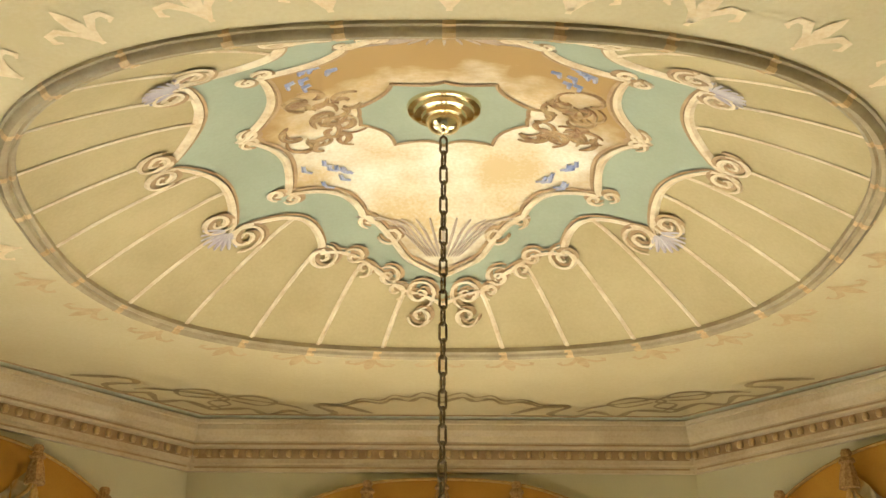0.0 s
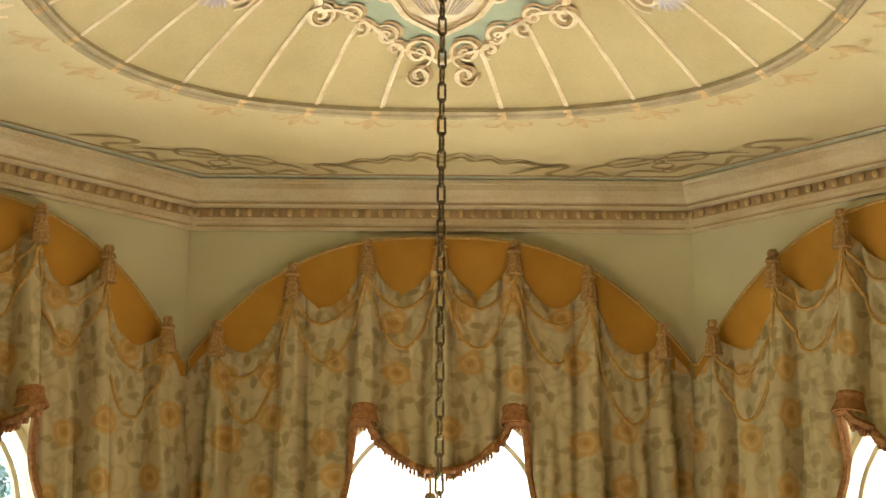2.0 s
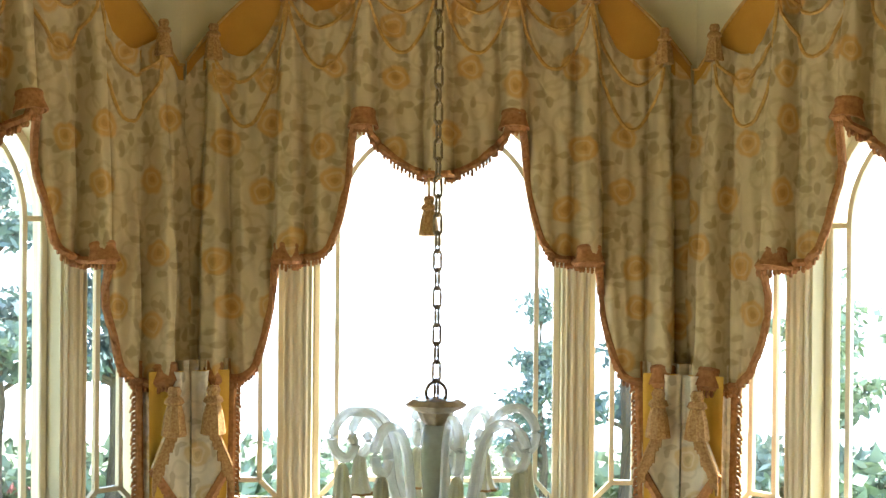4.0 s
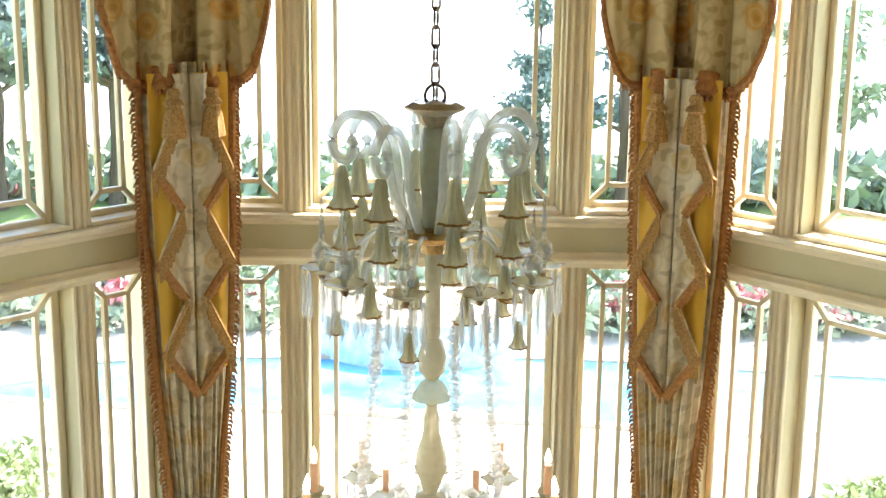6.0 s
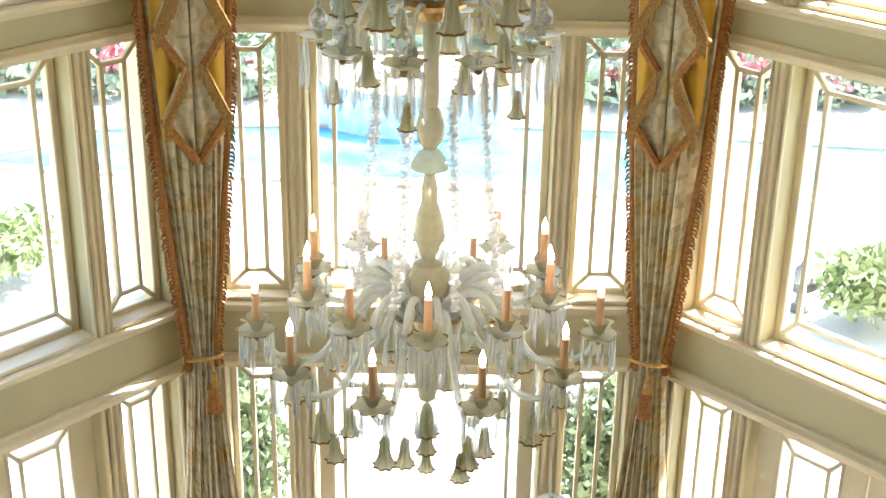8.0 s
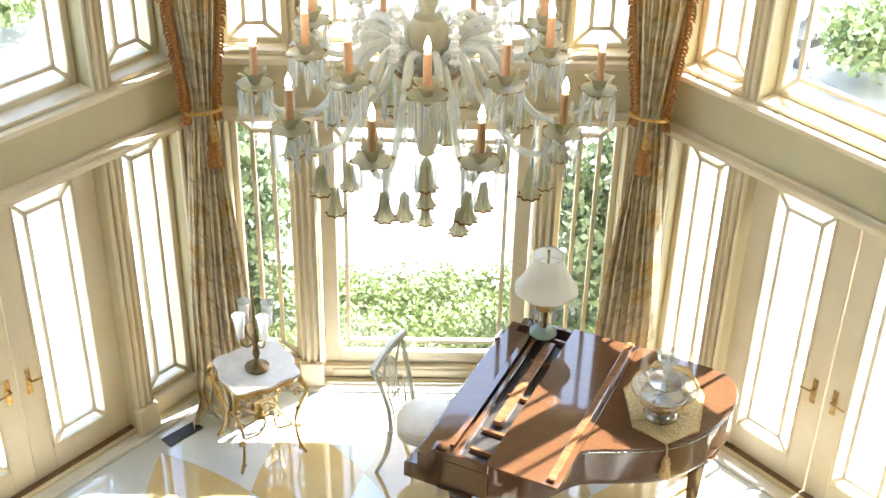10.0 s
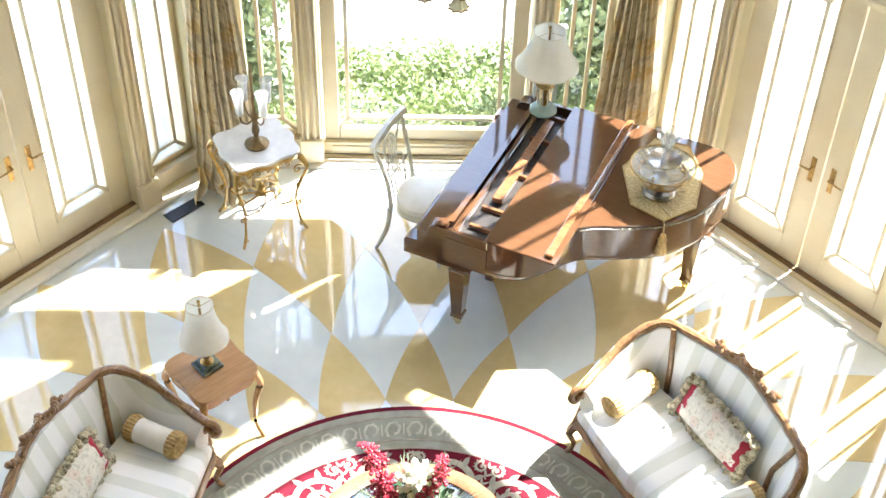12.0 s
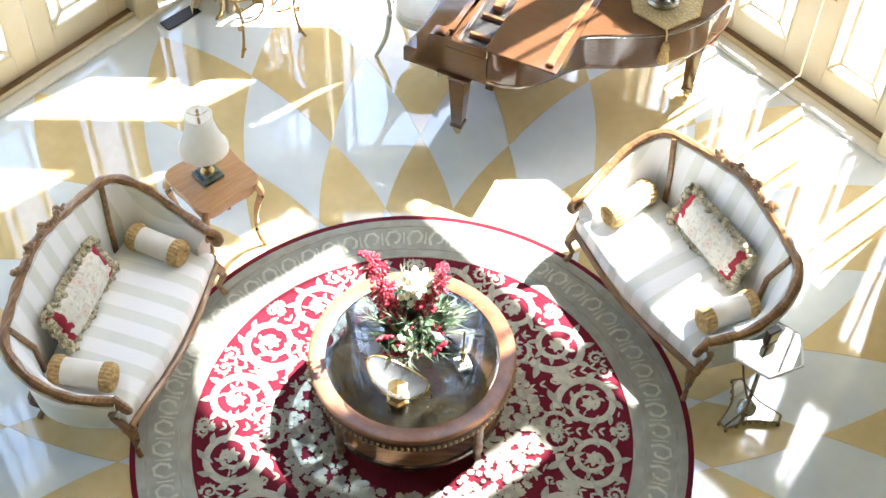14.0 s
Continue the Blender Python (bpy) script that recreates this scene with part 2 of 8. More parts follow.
def pane_set(parent, x0, x1, z0, z1, y, frame=0.05, depth=0.05, inset=0.075, ends=0.11, arch=False, material=None):
    """Sash frame, glass and thin cut-corner glazing bars in one opening."""
    material = material or PAINT
    f = B()
    if not arch:
        for a, c, d, e in ((x0, x0 + frame, z0, z1), (x1 - frame, x1, z0, z1), (x0 + frame, x1 - frame, z0, z0 + frame), (x0 + frame, x1 - frame, z1 - frame, z1)):
            f.box(a, c, y - depth / 2, y + depth / 2, d, e, c=0.008)
    else:
        for a, c, d, e in ((x0, x0 + frame, z0, z1), (x1 - frame, x1, z0, z1), (x0 + frame, x1 - frame, z0, z0 + frame)):
            f.box(a, c, y - depth / 2, y + depth / 2, d, e, c=0.008)
        r = (x1 - x0) / 2
        o, i = arc(0, z1, r, 180, 0, 28), arc(0, z1, r - frame, 180, 0, 28)
        f.loft([[(p[0], y - depth / 2, p[1]), (q[0], y - depth / 2, q[1]), (q[0], y + depth / 2, q[1]), (p[0], y + depth / 2, p[1])] for p, q in zip(o, i)])
    part("frame", f, material, parent)
    g = B()
    gx0, gx1, gz0, gz1 = x0 + frame, x1 - frame, z0 + frame, z1 if arch else z1 - frame
    if arch:
        pl = [(gx0, gz0), (gx1, gz0)] + arc(0, z1, (gx1 - gx0) / 2, 0, 180, 24)
        g.loft([[(x, y + t, z) for x, z in pl] for t in (-0.003, 0.003)])
    else:
        g.box(gx0, gx1, y - 0.003, y + 0.003, gz0, gz1)
    pn = part("pane", g, GLASS, parent)
    pn.visible_shadow = False
    bx0, bx1, bz0, bz1 = gx0 + inset, gx1 - inset, gz0 + ends, gz1 - ends
    w, yy = 0.0155, y - 0.014
    segs = [((bx0, bz0), (bx0, bz1)), ((bx1, bz0), (bx1, bz1)), ((bx0, bz0), (bx1, bz0)), ((gx0, gz0), (bx0, bz0)), ((gx1, gz0), (bx1, bz0))]
    if arch:
        segs[0], segs[1] = ((bx0, bz0), (bx0, z1)), ((bx1, bz0), (bx1, z1))
        ap = arc(0, z1, bx1, 180, 0, 20)
        segs += list(zip(ap, ap[1:])) + [((gx0, z1), (bx0, z1)), ((gx1, z1), (bx1, z1))]
    else:
        segs += [((bx0, bz1), (bx1, bz1)), ((gx0, gz1), (bx0, bz1)), ((gx1, gz1), (bx1, bz1))]
    bars = B()
    for (xa, za), (xb, zb) in segs:
        d = Vector((xb - xa, zb - za))
        n = Vector((-d.y, d.x)).normalized() * w
        q = [(xa + n.x, za + n.y), (xb + n.x, zb + n.y), (xb - n.x, zb - n.y), (xa - n.x, za - n.y)]
        bars.loft([[(x, yy + t, z) for x, z in q] for t in (-0.012, 0.024)])
    part("glazing_bar", bars, material, parent)


def handle(parent, x, y, z, s):
    h = B()
    h.box(x - 0.022, x + 0.022, y - 0.008, y, z - 0.12, z + 0.10, c=0.004)
    p = part("handle_plate", h, BRASS, parent, "aged brass backplate")
    l = B()
    l.tube([(x, y - 0.004, z + 0.01), (x, y - 0.05, z + 0.01), (x + s * 0.02, y - 0.055, z + 0.012), (x + s * 0.115, y - 0.05, z + 0.004)], [0.009, 0.009, 0.009, 0.006], 8)
    part("lever", l, BRASS, p, smooth=True)


win_no = 0
def windows(k):
    global win_no
    m = bay(k)
    MAIN, SIDE = MAINS[k], SIDES[k]
    ARCH = MAIN - 0.02
    for s in (-1, 1):
        x0, x1 = sorted((s * SIDE[0], s * SIDE[1]))
        for z0, z1 in ((T1[0] + 0.16, T1[1]), T2, (T3[0], 7.3)):
            win_no += 1
            w = thing("window_%d" % win_no, "narrow cream-framed sidelight with cut-corner glazing bars", "window", m, kind="structure")
            pane_set(w, x0, x1, z0, z1, 0.13, frame=0.05, inset=0.11, ends=0.11)
        p = B()
        p.box(x0 + 0.002, x1 - 0.002, 0.04, 0.22, T1[0] + 0.004, T1[0] + 0.158)
        part("sill_panel", p, PAINT, w)
    for z, arched in ((T2, False), (T3, True)):
        win_no += 1
        w = thing("window_%d" % win_no, "tall cream-framed %s window with cut-corner glazing bars" % ("arched" if arched else "fixed"), "window", m, kind="structure")
        pane_set(w, -ARCH if arched else -MAIN + 0.003, ARCH if arched else MAIN - 0.003, z[0], z[1], 0.16, frame=0.055 if not arched else 0.045, inset=0.11, ends=0.12, arch=arched)
    if k == 0:
        win_no += 1
        w = thing("window_%d" % win_no, "wide cream-framed picture window down to a low sill", "window", m, kind="structure")
        pane_set(w, -MAIN + 0.02, MAIN - 0.02, T1[0] + 0.13, T1[1], 0.12, frame=0.12, inset=0.075, ends=0.10)
        p = B()
        p.box(-MAIN + 0.002, MAIN - 0.002, 0.05, 0.24, T1[0] + 0.008, T1[0] + 0.128, c=0.006)
        p.box(-MAIN + 0.08, MAIN - 0.08, 0.036, 0.055, T1[0] + 0.03, T1[0] + 0.10, c=0.006)
        part("sill_panel", p, PAINT, w)
    else:
        for i, s in enumerate((-1, 1)):
            d = thing("door_%d" % (2 * (k + 1) // 2 + 1 + i), "closed cream glazed french door with brass lever handle", "door", m, kind="structure")
            x0, x1 = sorted((s * 0.006, s * (MAIN - 0.01)))
            f = B()
            st, bot, top = 0.175, 0.215, 0.075
            z0, z1 = T1[0] + 0.010, T1[1] - 0.01
            for a, c, dd, e in ((x0, x0 + st, z0, z1), (x1 - st, x1, z0, z1), (x0 + st, x1 - st, z0, z0 + bot), (x0 + st, x1 - st, z1 - top, z1)):
                f.box(a, c, 0.10, 0.15, dd, e, c=0.004)
            part("stile_and_rail_frame", f, PAINT, d)
            pane_set(d, x0 + st, x1 - st, z0 + bot, z1 - top, 0.125, frame=0.022, depth=0.07, inset=0.085, ends=0.10)
            handle(d, s * 0.085, 0.10, 0.96, s)


REED = [(-0.10, 0.02), (-0.10, -0.04), (-0.088, -0.062), (-0.074, -0.04), (-0.072, -0.015), (-0.060, -0.015), (-0.056, -0.05), (-0.04, -0.082), (-0.022, -0.07), (-0.012, -0.03),
        (0.0, -0.022), (0.012, -0.03), (0.022, -0.07), (0.04, -0.082), (0.056, -0.05), (0.060, -0.015), (0.072, -0.015), (0.074, -0.04), (0.088, -0.062), (0.10, -0.04), (0.10, 0.02)]
def trims(k):
    """Reeded mullions, transom mouldings, sills and threshold of one bay."""
    m = bay(k)
    MAIN, SIDE, H = MAINS[k], SIDES[k], HALF[k]
    for s in (-1, 1):
        for x, wd in (((MAIN + SIDE[0]) / 2, (SIDE[0] - MAIN) / 0.2), ((SIDE[1] + H) / 2, (H - SIDE[1]) / 0.2 - 0.02)):
            for z0, z1 in ((0.26, T1[1]), (T2[0] - 0.02, T2[1]), (T3[0] - 0.02, 7.6)):
                b = B()
                b.loft([[(s * x + px * wd, py * (0.6 if z0 < 1 else 0.4), z) for px, py in REED] for z in (z0, z1)])
                tagged(part("trim_mullion", b, PAINT, m=m), "cream reeded mullion between windows", "trim", kind="structure")
            b = B()
            b.box(s * x - 0.095, s * x + 0.095, -0.068, 0.0, 0.0, 0.26, c=0.008)
            tagged(part("trim_plinth", b, PAINT, m=m), "cream plinth block under a mullion", "trim", kind="structure")
    L = H + 0.02
    for name, prof in (
        ("trim_transom", [(0.0, T1[1] - 0.0), (-0.05, T1[1] + 0.0), (-0.06, T1[1] + 0.03), (-0.075, T1[1] + 0.045), (-0.075, T1[1] + 0.065), (-0.04, T1[1] + 0.085), (-0.03, T1[1] + 0.10), (0.0, T1[1] + 0.10)]),
        ("trim_sill", [(0.0, T2[0] - 0.10), (-0.03, T2[0] - 0.10), (-0.04, T2[0] - 0.07), (-0.085, T2[0] - 0.05), (-0.09, T2[0] - 0.025), (-0.08, T2[0] - 0.02), (0.0, T2[0] - 0.02)]),
        ("trim_transom", [(0.0, T2[1]), (-0.05, T2[1]), (-0.06, T2[1] + 0.03), (-0.075, T2[1] + 0.045), (-0.075, T2[1] + 0.06), (-0.04, T2[1] + 0.08), (-0.03, T2[1] + 0.095), (0.0, T2[1] + 0.095)]),
        ("trim_sill", [(0.0, T3[0] - 0.10), (-0.03, T3[0] - 0.10), (-0.04, T3[0] - 0.07), (-0.085, T3[0] - 0.05), (-0.09, T3[0] - 0.025), (-0.08, T3[0] - 0.02), (0.0, T3[0] - 0.02)])):
        b = B()
        b.run(prof, -L, L)
        tagged(part(name, b, PAINT, m=m), "cream moulded rail across the window wall", "trim", kind="structure")
    for z in (T2[0], T3[0]):
        for x0, x1 in ((-MAIN, MAIN), (-SIDE[1], -SIDE[0]), (SIDE[0], SIDE[1])):
            b = B()
            b.box(x0, x1, -0.03, 0.13, z - 0.018, z + 0.012, c=0.004)
            tagged(part("trim_window_ledge", b, PAINT, m=m), "cream sunlit window ledge", "trim", kind="structure")
    b = B()
    b.box(-MAIN + 0.002, MAIN - 0.002, 0.02, 0.098, 0.006, 0.035, c=0.006)
    tagged(part("trim_threshold", b, PAINT, m=m), "cream door sill", "trim", kind="structure")
    b = B()
    b.box(-MAIN + 0.002, MAIN - 0.002, 0.050, 0.0995, 0.036, 0.048, c=0.003)
    tagged(part("trim_threshold", b, DARKWOOD, m=m), "brown wooden threshold strip", "trim", kind="structure")
    b = B()
    b.run([(0.0, 0.0), (-0.105, 0.0), (-0.105, 0.02), (-0.09, 0.028), (0.0, 0.028)], -L + 0.06, L - 0.06)
    tagged(part("trim_floor_border", b, PALE_STONE, m=m), "pale marble border step along the wall", "trim", kind="structure")


PALE_STONE = mat("pale_marble", (0.80, 0.77, 0.70), 0.12, c2=(0.68, 0.66, 0.60), scale=3, fine=20)
# the west wall and its windows are unseen, added to let sky light in
for k, name in ((0, "wall_north"), (1, "wall_northwest"), (-1, "wall_northeast"), (2, "wall_west_unseen")):
    window_wall(name, k)
    windows(k)
    trims(k)
SX = WEST_X + 0.02
# unseen plain walls added to close the room; the east one blocks sun
for name, box in (("wall_southwest", (-SX - 0.3, -SX, BACK_Y, WEST_Y - 2 * HALF[2], -0.3, 9.6)), ("wall_east", (SX, SX + 0.3, BACK_Y, WEST_Y + 0.05, -0.3, 9.6)),
                  ("wall_south", (-SX - 0.3, SX + 0.3, BACK_Y - 0.3, BACK_Y, -0.3, 9.6))):
    b = B()
    b.box(*box)
    tagged(part(name, b, WALL), "plain unseen olive-cream wall added to close the room", "wall", kind="structure")

# cornice: stepped profile with a row of dentils, mitred round the octagon
CORN = [(0.0, 8.99), (-0.035, 8.99), (-0.045, 9.01), (-0.045, 9.03), (-0.06, 9.04), (-0.06, 9.13), (-0.10, 9.14), (-0.11, 9.155), (-0.11, 9.17), (-0.145, 9.20), (-0.165, 9.235),
        (-0.17, 9.27), (-0.185, 9.275), (-0.19, CEIL_Z - 0.012), (0.0, CEIL_Z - 0.012)]
tan22 = math.tan(radians(TURN / 2))
for k in (0, 1, -1):
    b = B()
    b.loft([[(s * (HALF[k] + d * tan22), d, h) for d, h in CORN] for s in (-1, 1)])
    c = tagged(part("trim_cornice", b, CORNICE, m=bay(k)), "cream and gilt plaster cornice with dentils", "cornice", kind="structure")
    # a brown sheet stands in for shade behind the dentils; brown lines beside it
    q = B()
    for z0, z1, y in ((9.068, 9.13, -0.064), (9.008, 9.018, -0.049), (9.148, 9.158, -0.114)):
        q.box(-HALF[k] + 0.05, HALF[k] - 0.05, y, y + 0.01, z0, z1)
    part("recess_shade", q, BROWNLINE, c, "brown sheet for the shade behind the dentils, and brown lines")
    d = B()
    d.lathe([(0.0, -0.026), (0.015, -0.023), (0.021, -0.008), (0.021, 0.008), (0.014, 0.022), (0.0, 0.024)], 10, pose(0, -0.078, 9.098))
    dm = d.mesh("dentil", GILT_PAINT, True)
    for i in range(38):
        x = -HALF[k] + 0.06 + i * (2 * HALF[k] - 0.12) / 37
        part("dentil", dm, GILT_PAINT, c, m=pose(x, 0, 0))
for s in (-1, 1):
    b = B()
    prof = [(-s * (SX + d), h) for d, h in CORN]
    b.loft([[(x, y, h) for x, h in prof] for y in (BACK_Y, WEST_Y)])
    tagged(part("trim_cornice", b, CORNICE), "cream and gilt plaster cornice", "cornice", kind="structure")

# ---------------------------------------------------------------- ceiling and painted dome
DX, DY, DR, DRX, RISE, SE = 0.0, 5.34, 1.64, 1.77, 0.62, 2.55
def rim(a):
    return (abs(math.cos(a) / DR) ** SE + abs(math.sin(a) / DRX) ** SE) ** (-1 / SE)


def on_dome(r, deg, drop=0.0):
    """A point of the dome: r in dome radii, angle from the far side, positive to the right."""
    a = radians(deg)
    q = min(1.0, r * DR / rim(a))
    return (DX + r * DR * math.sin(a), DY + r * DR * math.cos(a), CEIL_Z + RISE * (1 - q * q) - drop)


N = 120
hole = [on_dome(rim(radians(360 * i / N)) / DR, 360 * i / N) for i in range(N)]
edge = []
for i in range(N):
    a = 2 * math.pi * i / N
    dx, dy = math.sin(a), math.cos(a)
    k = 99.0
    cs, sn = math.cos(radians(TURN)), math.sin(radians(TURN))
    cant = sn * CORNER_X + cs * FAR_Y + 0.28
    for nx, ny, off in ((0, 1, FAR_Y + 0.28), (1, 0, WEST_X + 0.28), (-1, 0, WEST_X + 0.28), (0, -1, -BACK_Y + 0.28), (sn, cs, cant), (-sn, cs, cant)):
        if nx * dx + ny * dy > 1e-6:
            k = min(k, (off - nx * DX - ny * DY) / (nx * dx + ny * dy))
    edge.append((DX + k * dx, DY + k * dy, CEIL_Z))
b = B()
b.loft([hole, edge, [(x, y, z + 0.15) for x, y, z in edge], [(x, y, z + 0.15) for x, y, z in hole]], caps=False)
tagged(part("ceiling", b, CEIL), "pale ochre painted plaster ceiling", "ceiling", kind="structure")
b = B()
b.grid(lambda u, v: on_dome(v * rim(2 * math.pi * u) / DR, 360 * u), N, 24, closed_u=True)
b.grid(lambda u, v: tuple(Vector(on_dome(v * rim(2 * math.pi * u) / DR, 360 * u)) + Vector((0, 0, 0.16))), N, 6, closed_u=True)
tagged(part("ceiling_dome", b, DOME, smooth=True), "shallow plaster dome painted in ochre panels", "dome", kind="structure")

RING = [(-0.02, 0.012), (-0.022, -0.012), (-0.008, -0.022), (0.004, -0.018), (0.012, -0.032), (0.034, -0.040), (0.05, -0.03), (0.058, -0.014), (0.07, -0.012), (0.073, 0.004)]
b = B()
b.loft([[(DX + (rim(a) + o) * math.sin(a), DY + (rim(a) + o) * math.cos(a), CEIL_Z + h) for o, h in RING] for a in (2 * math.pi * i / N for i in range(N + 1))], caps=False)
tagged(part("trim_dome_ring", b, mat("dome_ring_paint", (0.43, 0.345, 0.19), 0.5, c2=(0.33, 0.25, 0.13), scale=8), smooth=True), "olive-brown moulded ring round the dome", "moulding", kind="structure")


def fold(deg):
    """Mirrors an angle into 0 to 90 degrees."""
    d = abs((deg + 180) % 360 - 180)
    return d if d <= 90 else 180 - d


def arcs(nodes, deg):
    d = fold(deg)
    for (a, ra, _), (c, rc, bulge) in zip(nodes, nodes[1:]):
        if d <= c:
            s = (d - a) / (c - a)
            return lerp(ra, rc, s) - bulge * max(0.0, math.sin(math.pi * s)) ** 0.7
    return nodes[-1][1]


INNER = [(0, 0.735, 0), (10, 0.68, 0.0), (21, 0.568, 0.012), (27, 0.55, 0.0), (53.5, 0.585, 0.068), (90, 0.565, 0.09)]
OUTER = [(0, 0.84, 0), (10, 0.80, 0.012), (21.5, 0.722, 0.012), (31.5, 0.735, 0.02), (55.5, 0.785, 0.118), (90, 0.768, 0.108)]
MEDAL = [(0, 0.185, 0), (39, 0.225, 0.035), (78, 0.24, 0.035), (90, 0.235, 0.004)]


def paint_patch(name, r0, r1, drop, material, label, nv=8, category="painting"):
    b = B()
    b.grid(lambda u, v: on_dome(lerp(r0(360 * u), r1(360 * u), v), 360 * u, drop), 240, nv, closed_u=True)
    return tagged(part(name, b, material, smooth=True), label, category, kind="structure")


def cloud_mat():
    """Painted clouds: cream and pale gold, browner and rosier towards the frame, with a few blue strokes. The cream
    lies off centre: a glow of light put into the colour.
    """
    m = mat("painted_cloud_panel", (0.93, 0.87, 0.68), 0.65, c2=(0.74, 0.55, 0.27), scale=3.2, amount=0.5)
    nt = m.node_tree
    bs = nt.nodes["Principled BSDF"]
    src = bs.inputs["Base Color"].links[0].from_socket
    co, sp = nt.nodes.new("ShaderNodeTexCoord"), nt.nodes.new("ShaderNodeVectorMath")
    sp.operation = "DISTANCE"
    sp.inputs[1].default_value = (DX, DY + 0.42, CEIL_Z + 0.5)
    nz, ad, rp, mx = (nt.nodes.new("ShaderNode" + k) for k in ("TexNoise", "Math", "MapRange", "Mix"))
    nz.inputs["Scale"].default_value, nz.inputs["Detail"].default_value = 5, 5
    nt.links.new(co.outputs["Object"], sp.inputs[0])
    nt.links.new(co.outputs["Object"], nz.inputs["Vector"])
    ad.operation = "MULTIPLY_ADD"
    ad.inputs[1].default_value = 0.8
    nt.links.new(nz.outputs[0], ad.inputs[0])
    nt.links.new(sp.outputs["Value"], ad.inputs[2])
    rp.inputs[1].default_value, rp.inputs[2].default_value = 0.98, 1.34
    nt.links.new(ad.outputs[0], rp.inputs[0])
    mx.data_type = "RGBA"
    mx.inputs[7].default_value = (0.42, 0.26, 0.08, 1)
    nt.links.new(rp.outputs[0], mx.inputs[0])
    nt.links.new(src, mx.inputs[6])
    nt.links.new(mx.outputs[2], bs.inputs["Base Color"])
    return m


paint_patch("dome_green_band", lambda d: arcs(INNER, d) - 0.01, lambda d: arcs(OUTER, d), 0.004, SAGE, "sage green painted band with a scalloped outline")
paint_patch("dome_cloud_panel", lambda d: arcs(MEDAL, d) - 0.01, lambda d: arcs(INNER, d), 0.008, cloud_mat(), "cream and gold painted cloud panel")
paint_patch("dome_medallion", lambda d: 0.001, lambda d: arcs(MEDAL, d), 0.012, SAGE, "sage green painted medallion round the chandelier plate")


def ribbon(pts, w, drop=0.003, taper=True):
    """A flat painted stroke of half-width w along points (r, degrees) on the dome."""
    b = B()
    P = [Vector(on_dome(r, d, drop)) for r, d in pts]
    v, f = [], []
    for i, p in enumerate(P):
        t = (P[min(i + 1, len(P) - 1)] - P[max(i - 1, 0)])
        n = Vector((-t.y, t.x, 0))
        n = n.normalized() if n.length > 1e-6 else Vector((1, 0, 0))
        k = w * (math.sin(math.pi * min(1, max(0, (i + 0.6) / len(P)))) ** 0.4 if taper else 1)
        v += [p + n * k, p + Vector((0, 0, -0.006)), p - n * k]
    for i in range(len(P) - 1):
        f += [(3 * i, 3 * i + 1, 3 * i + 4, 3 * i + 3), (3 * i + 1, 3 * i + 2, 3 * i + 5, 3 * i + 4)]
    return b.add(v, f)


def join(*bs):
    o = B()
    for q in bs:
        o.add(q.v, q.f)
    return o


def spiral(r, deg, size, turns, start, hand, n=26):
    """A volute in (r, degrees) round a point of the dome; size in dome radii."""
    out = []
    for i in range(n + 1):
        s = i / n
        a = radians(start) + hand * s * turns * 2 * math.pi
        q = size * (1 - s * 0.85)
        x, y = r * math.sin(radians(deg)) + q * math.sin(a), r * math.cos(radians(deg)) + q * math.cos(a)
        out.append((math.hypot(x, y), math.degrees(math.atan2(x, y))))
    return out


def deco(name, b, material, label):
    return tagged(part(name, b, material), label, "painting", kind="structure")


steps = [i * 1.5 for i in range(241)]
deco("dome_scroll_frame", join(ribbon([(arcs(OUTER, d), d) for d in steps], 0.021, 0.010, False)), CREAMLINE, "cream painted scroll frame")
deco("dome_scroll_shade", join(ribbon([(arcs(OUTER, d) - 0.016, d) for d in steps], 0.012, 0.008, False)), BROWNLINE, "brown painted shade of a scroll frame")
deco("dome_inner_frame", join(ribbon([(arcs(INNER, d), d) for d in steps], 0.019, 0.014, False)), CREAMLINE, "cream painted inner scroll frame")
deco("dome_inner_shade", join(ribbon([(arcs(INNER, d) - 0.02, d) for d in steps], 0.014, 0.011, False)), BROWNLINE, "brown painted shade of the inner frame")
deco("dome_medallion_frame", join(ribbon([(arcs(MEDAL, d), d) for d in steps], 0.010, 0.016, False)), BROWNLINE, "brown painted medallion outline")
ribs = [ribbon([(lerp(arcs(OUTER, 12 * i + 8.5), rim(radians(12 * i + 11.5)) / DR - 0.01, q / 8), s * (12 * i + 8.5 + 3 * (q / 8) ** 0.6)) for q in range(9)], 0.0135, 0.004, False) for i in range(15) for s in (-1, 1)]
deco("dome_ribs", join(*ribs), CREAMLINE, "cream painted ribs running out to the ring")
vol, shade, shells = [], [], []
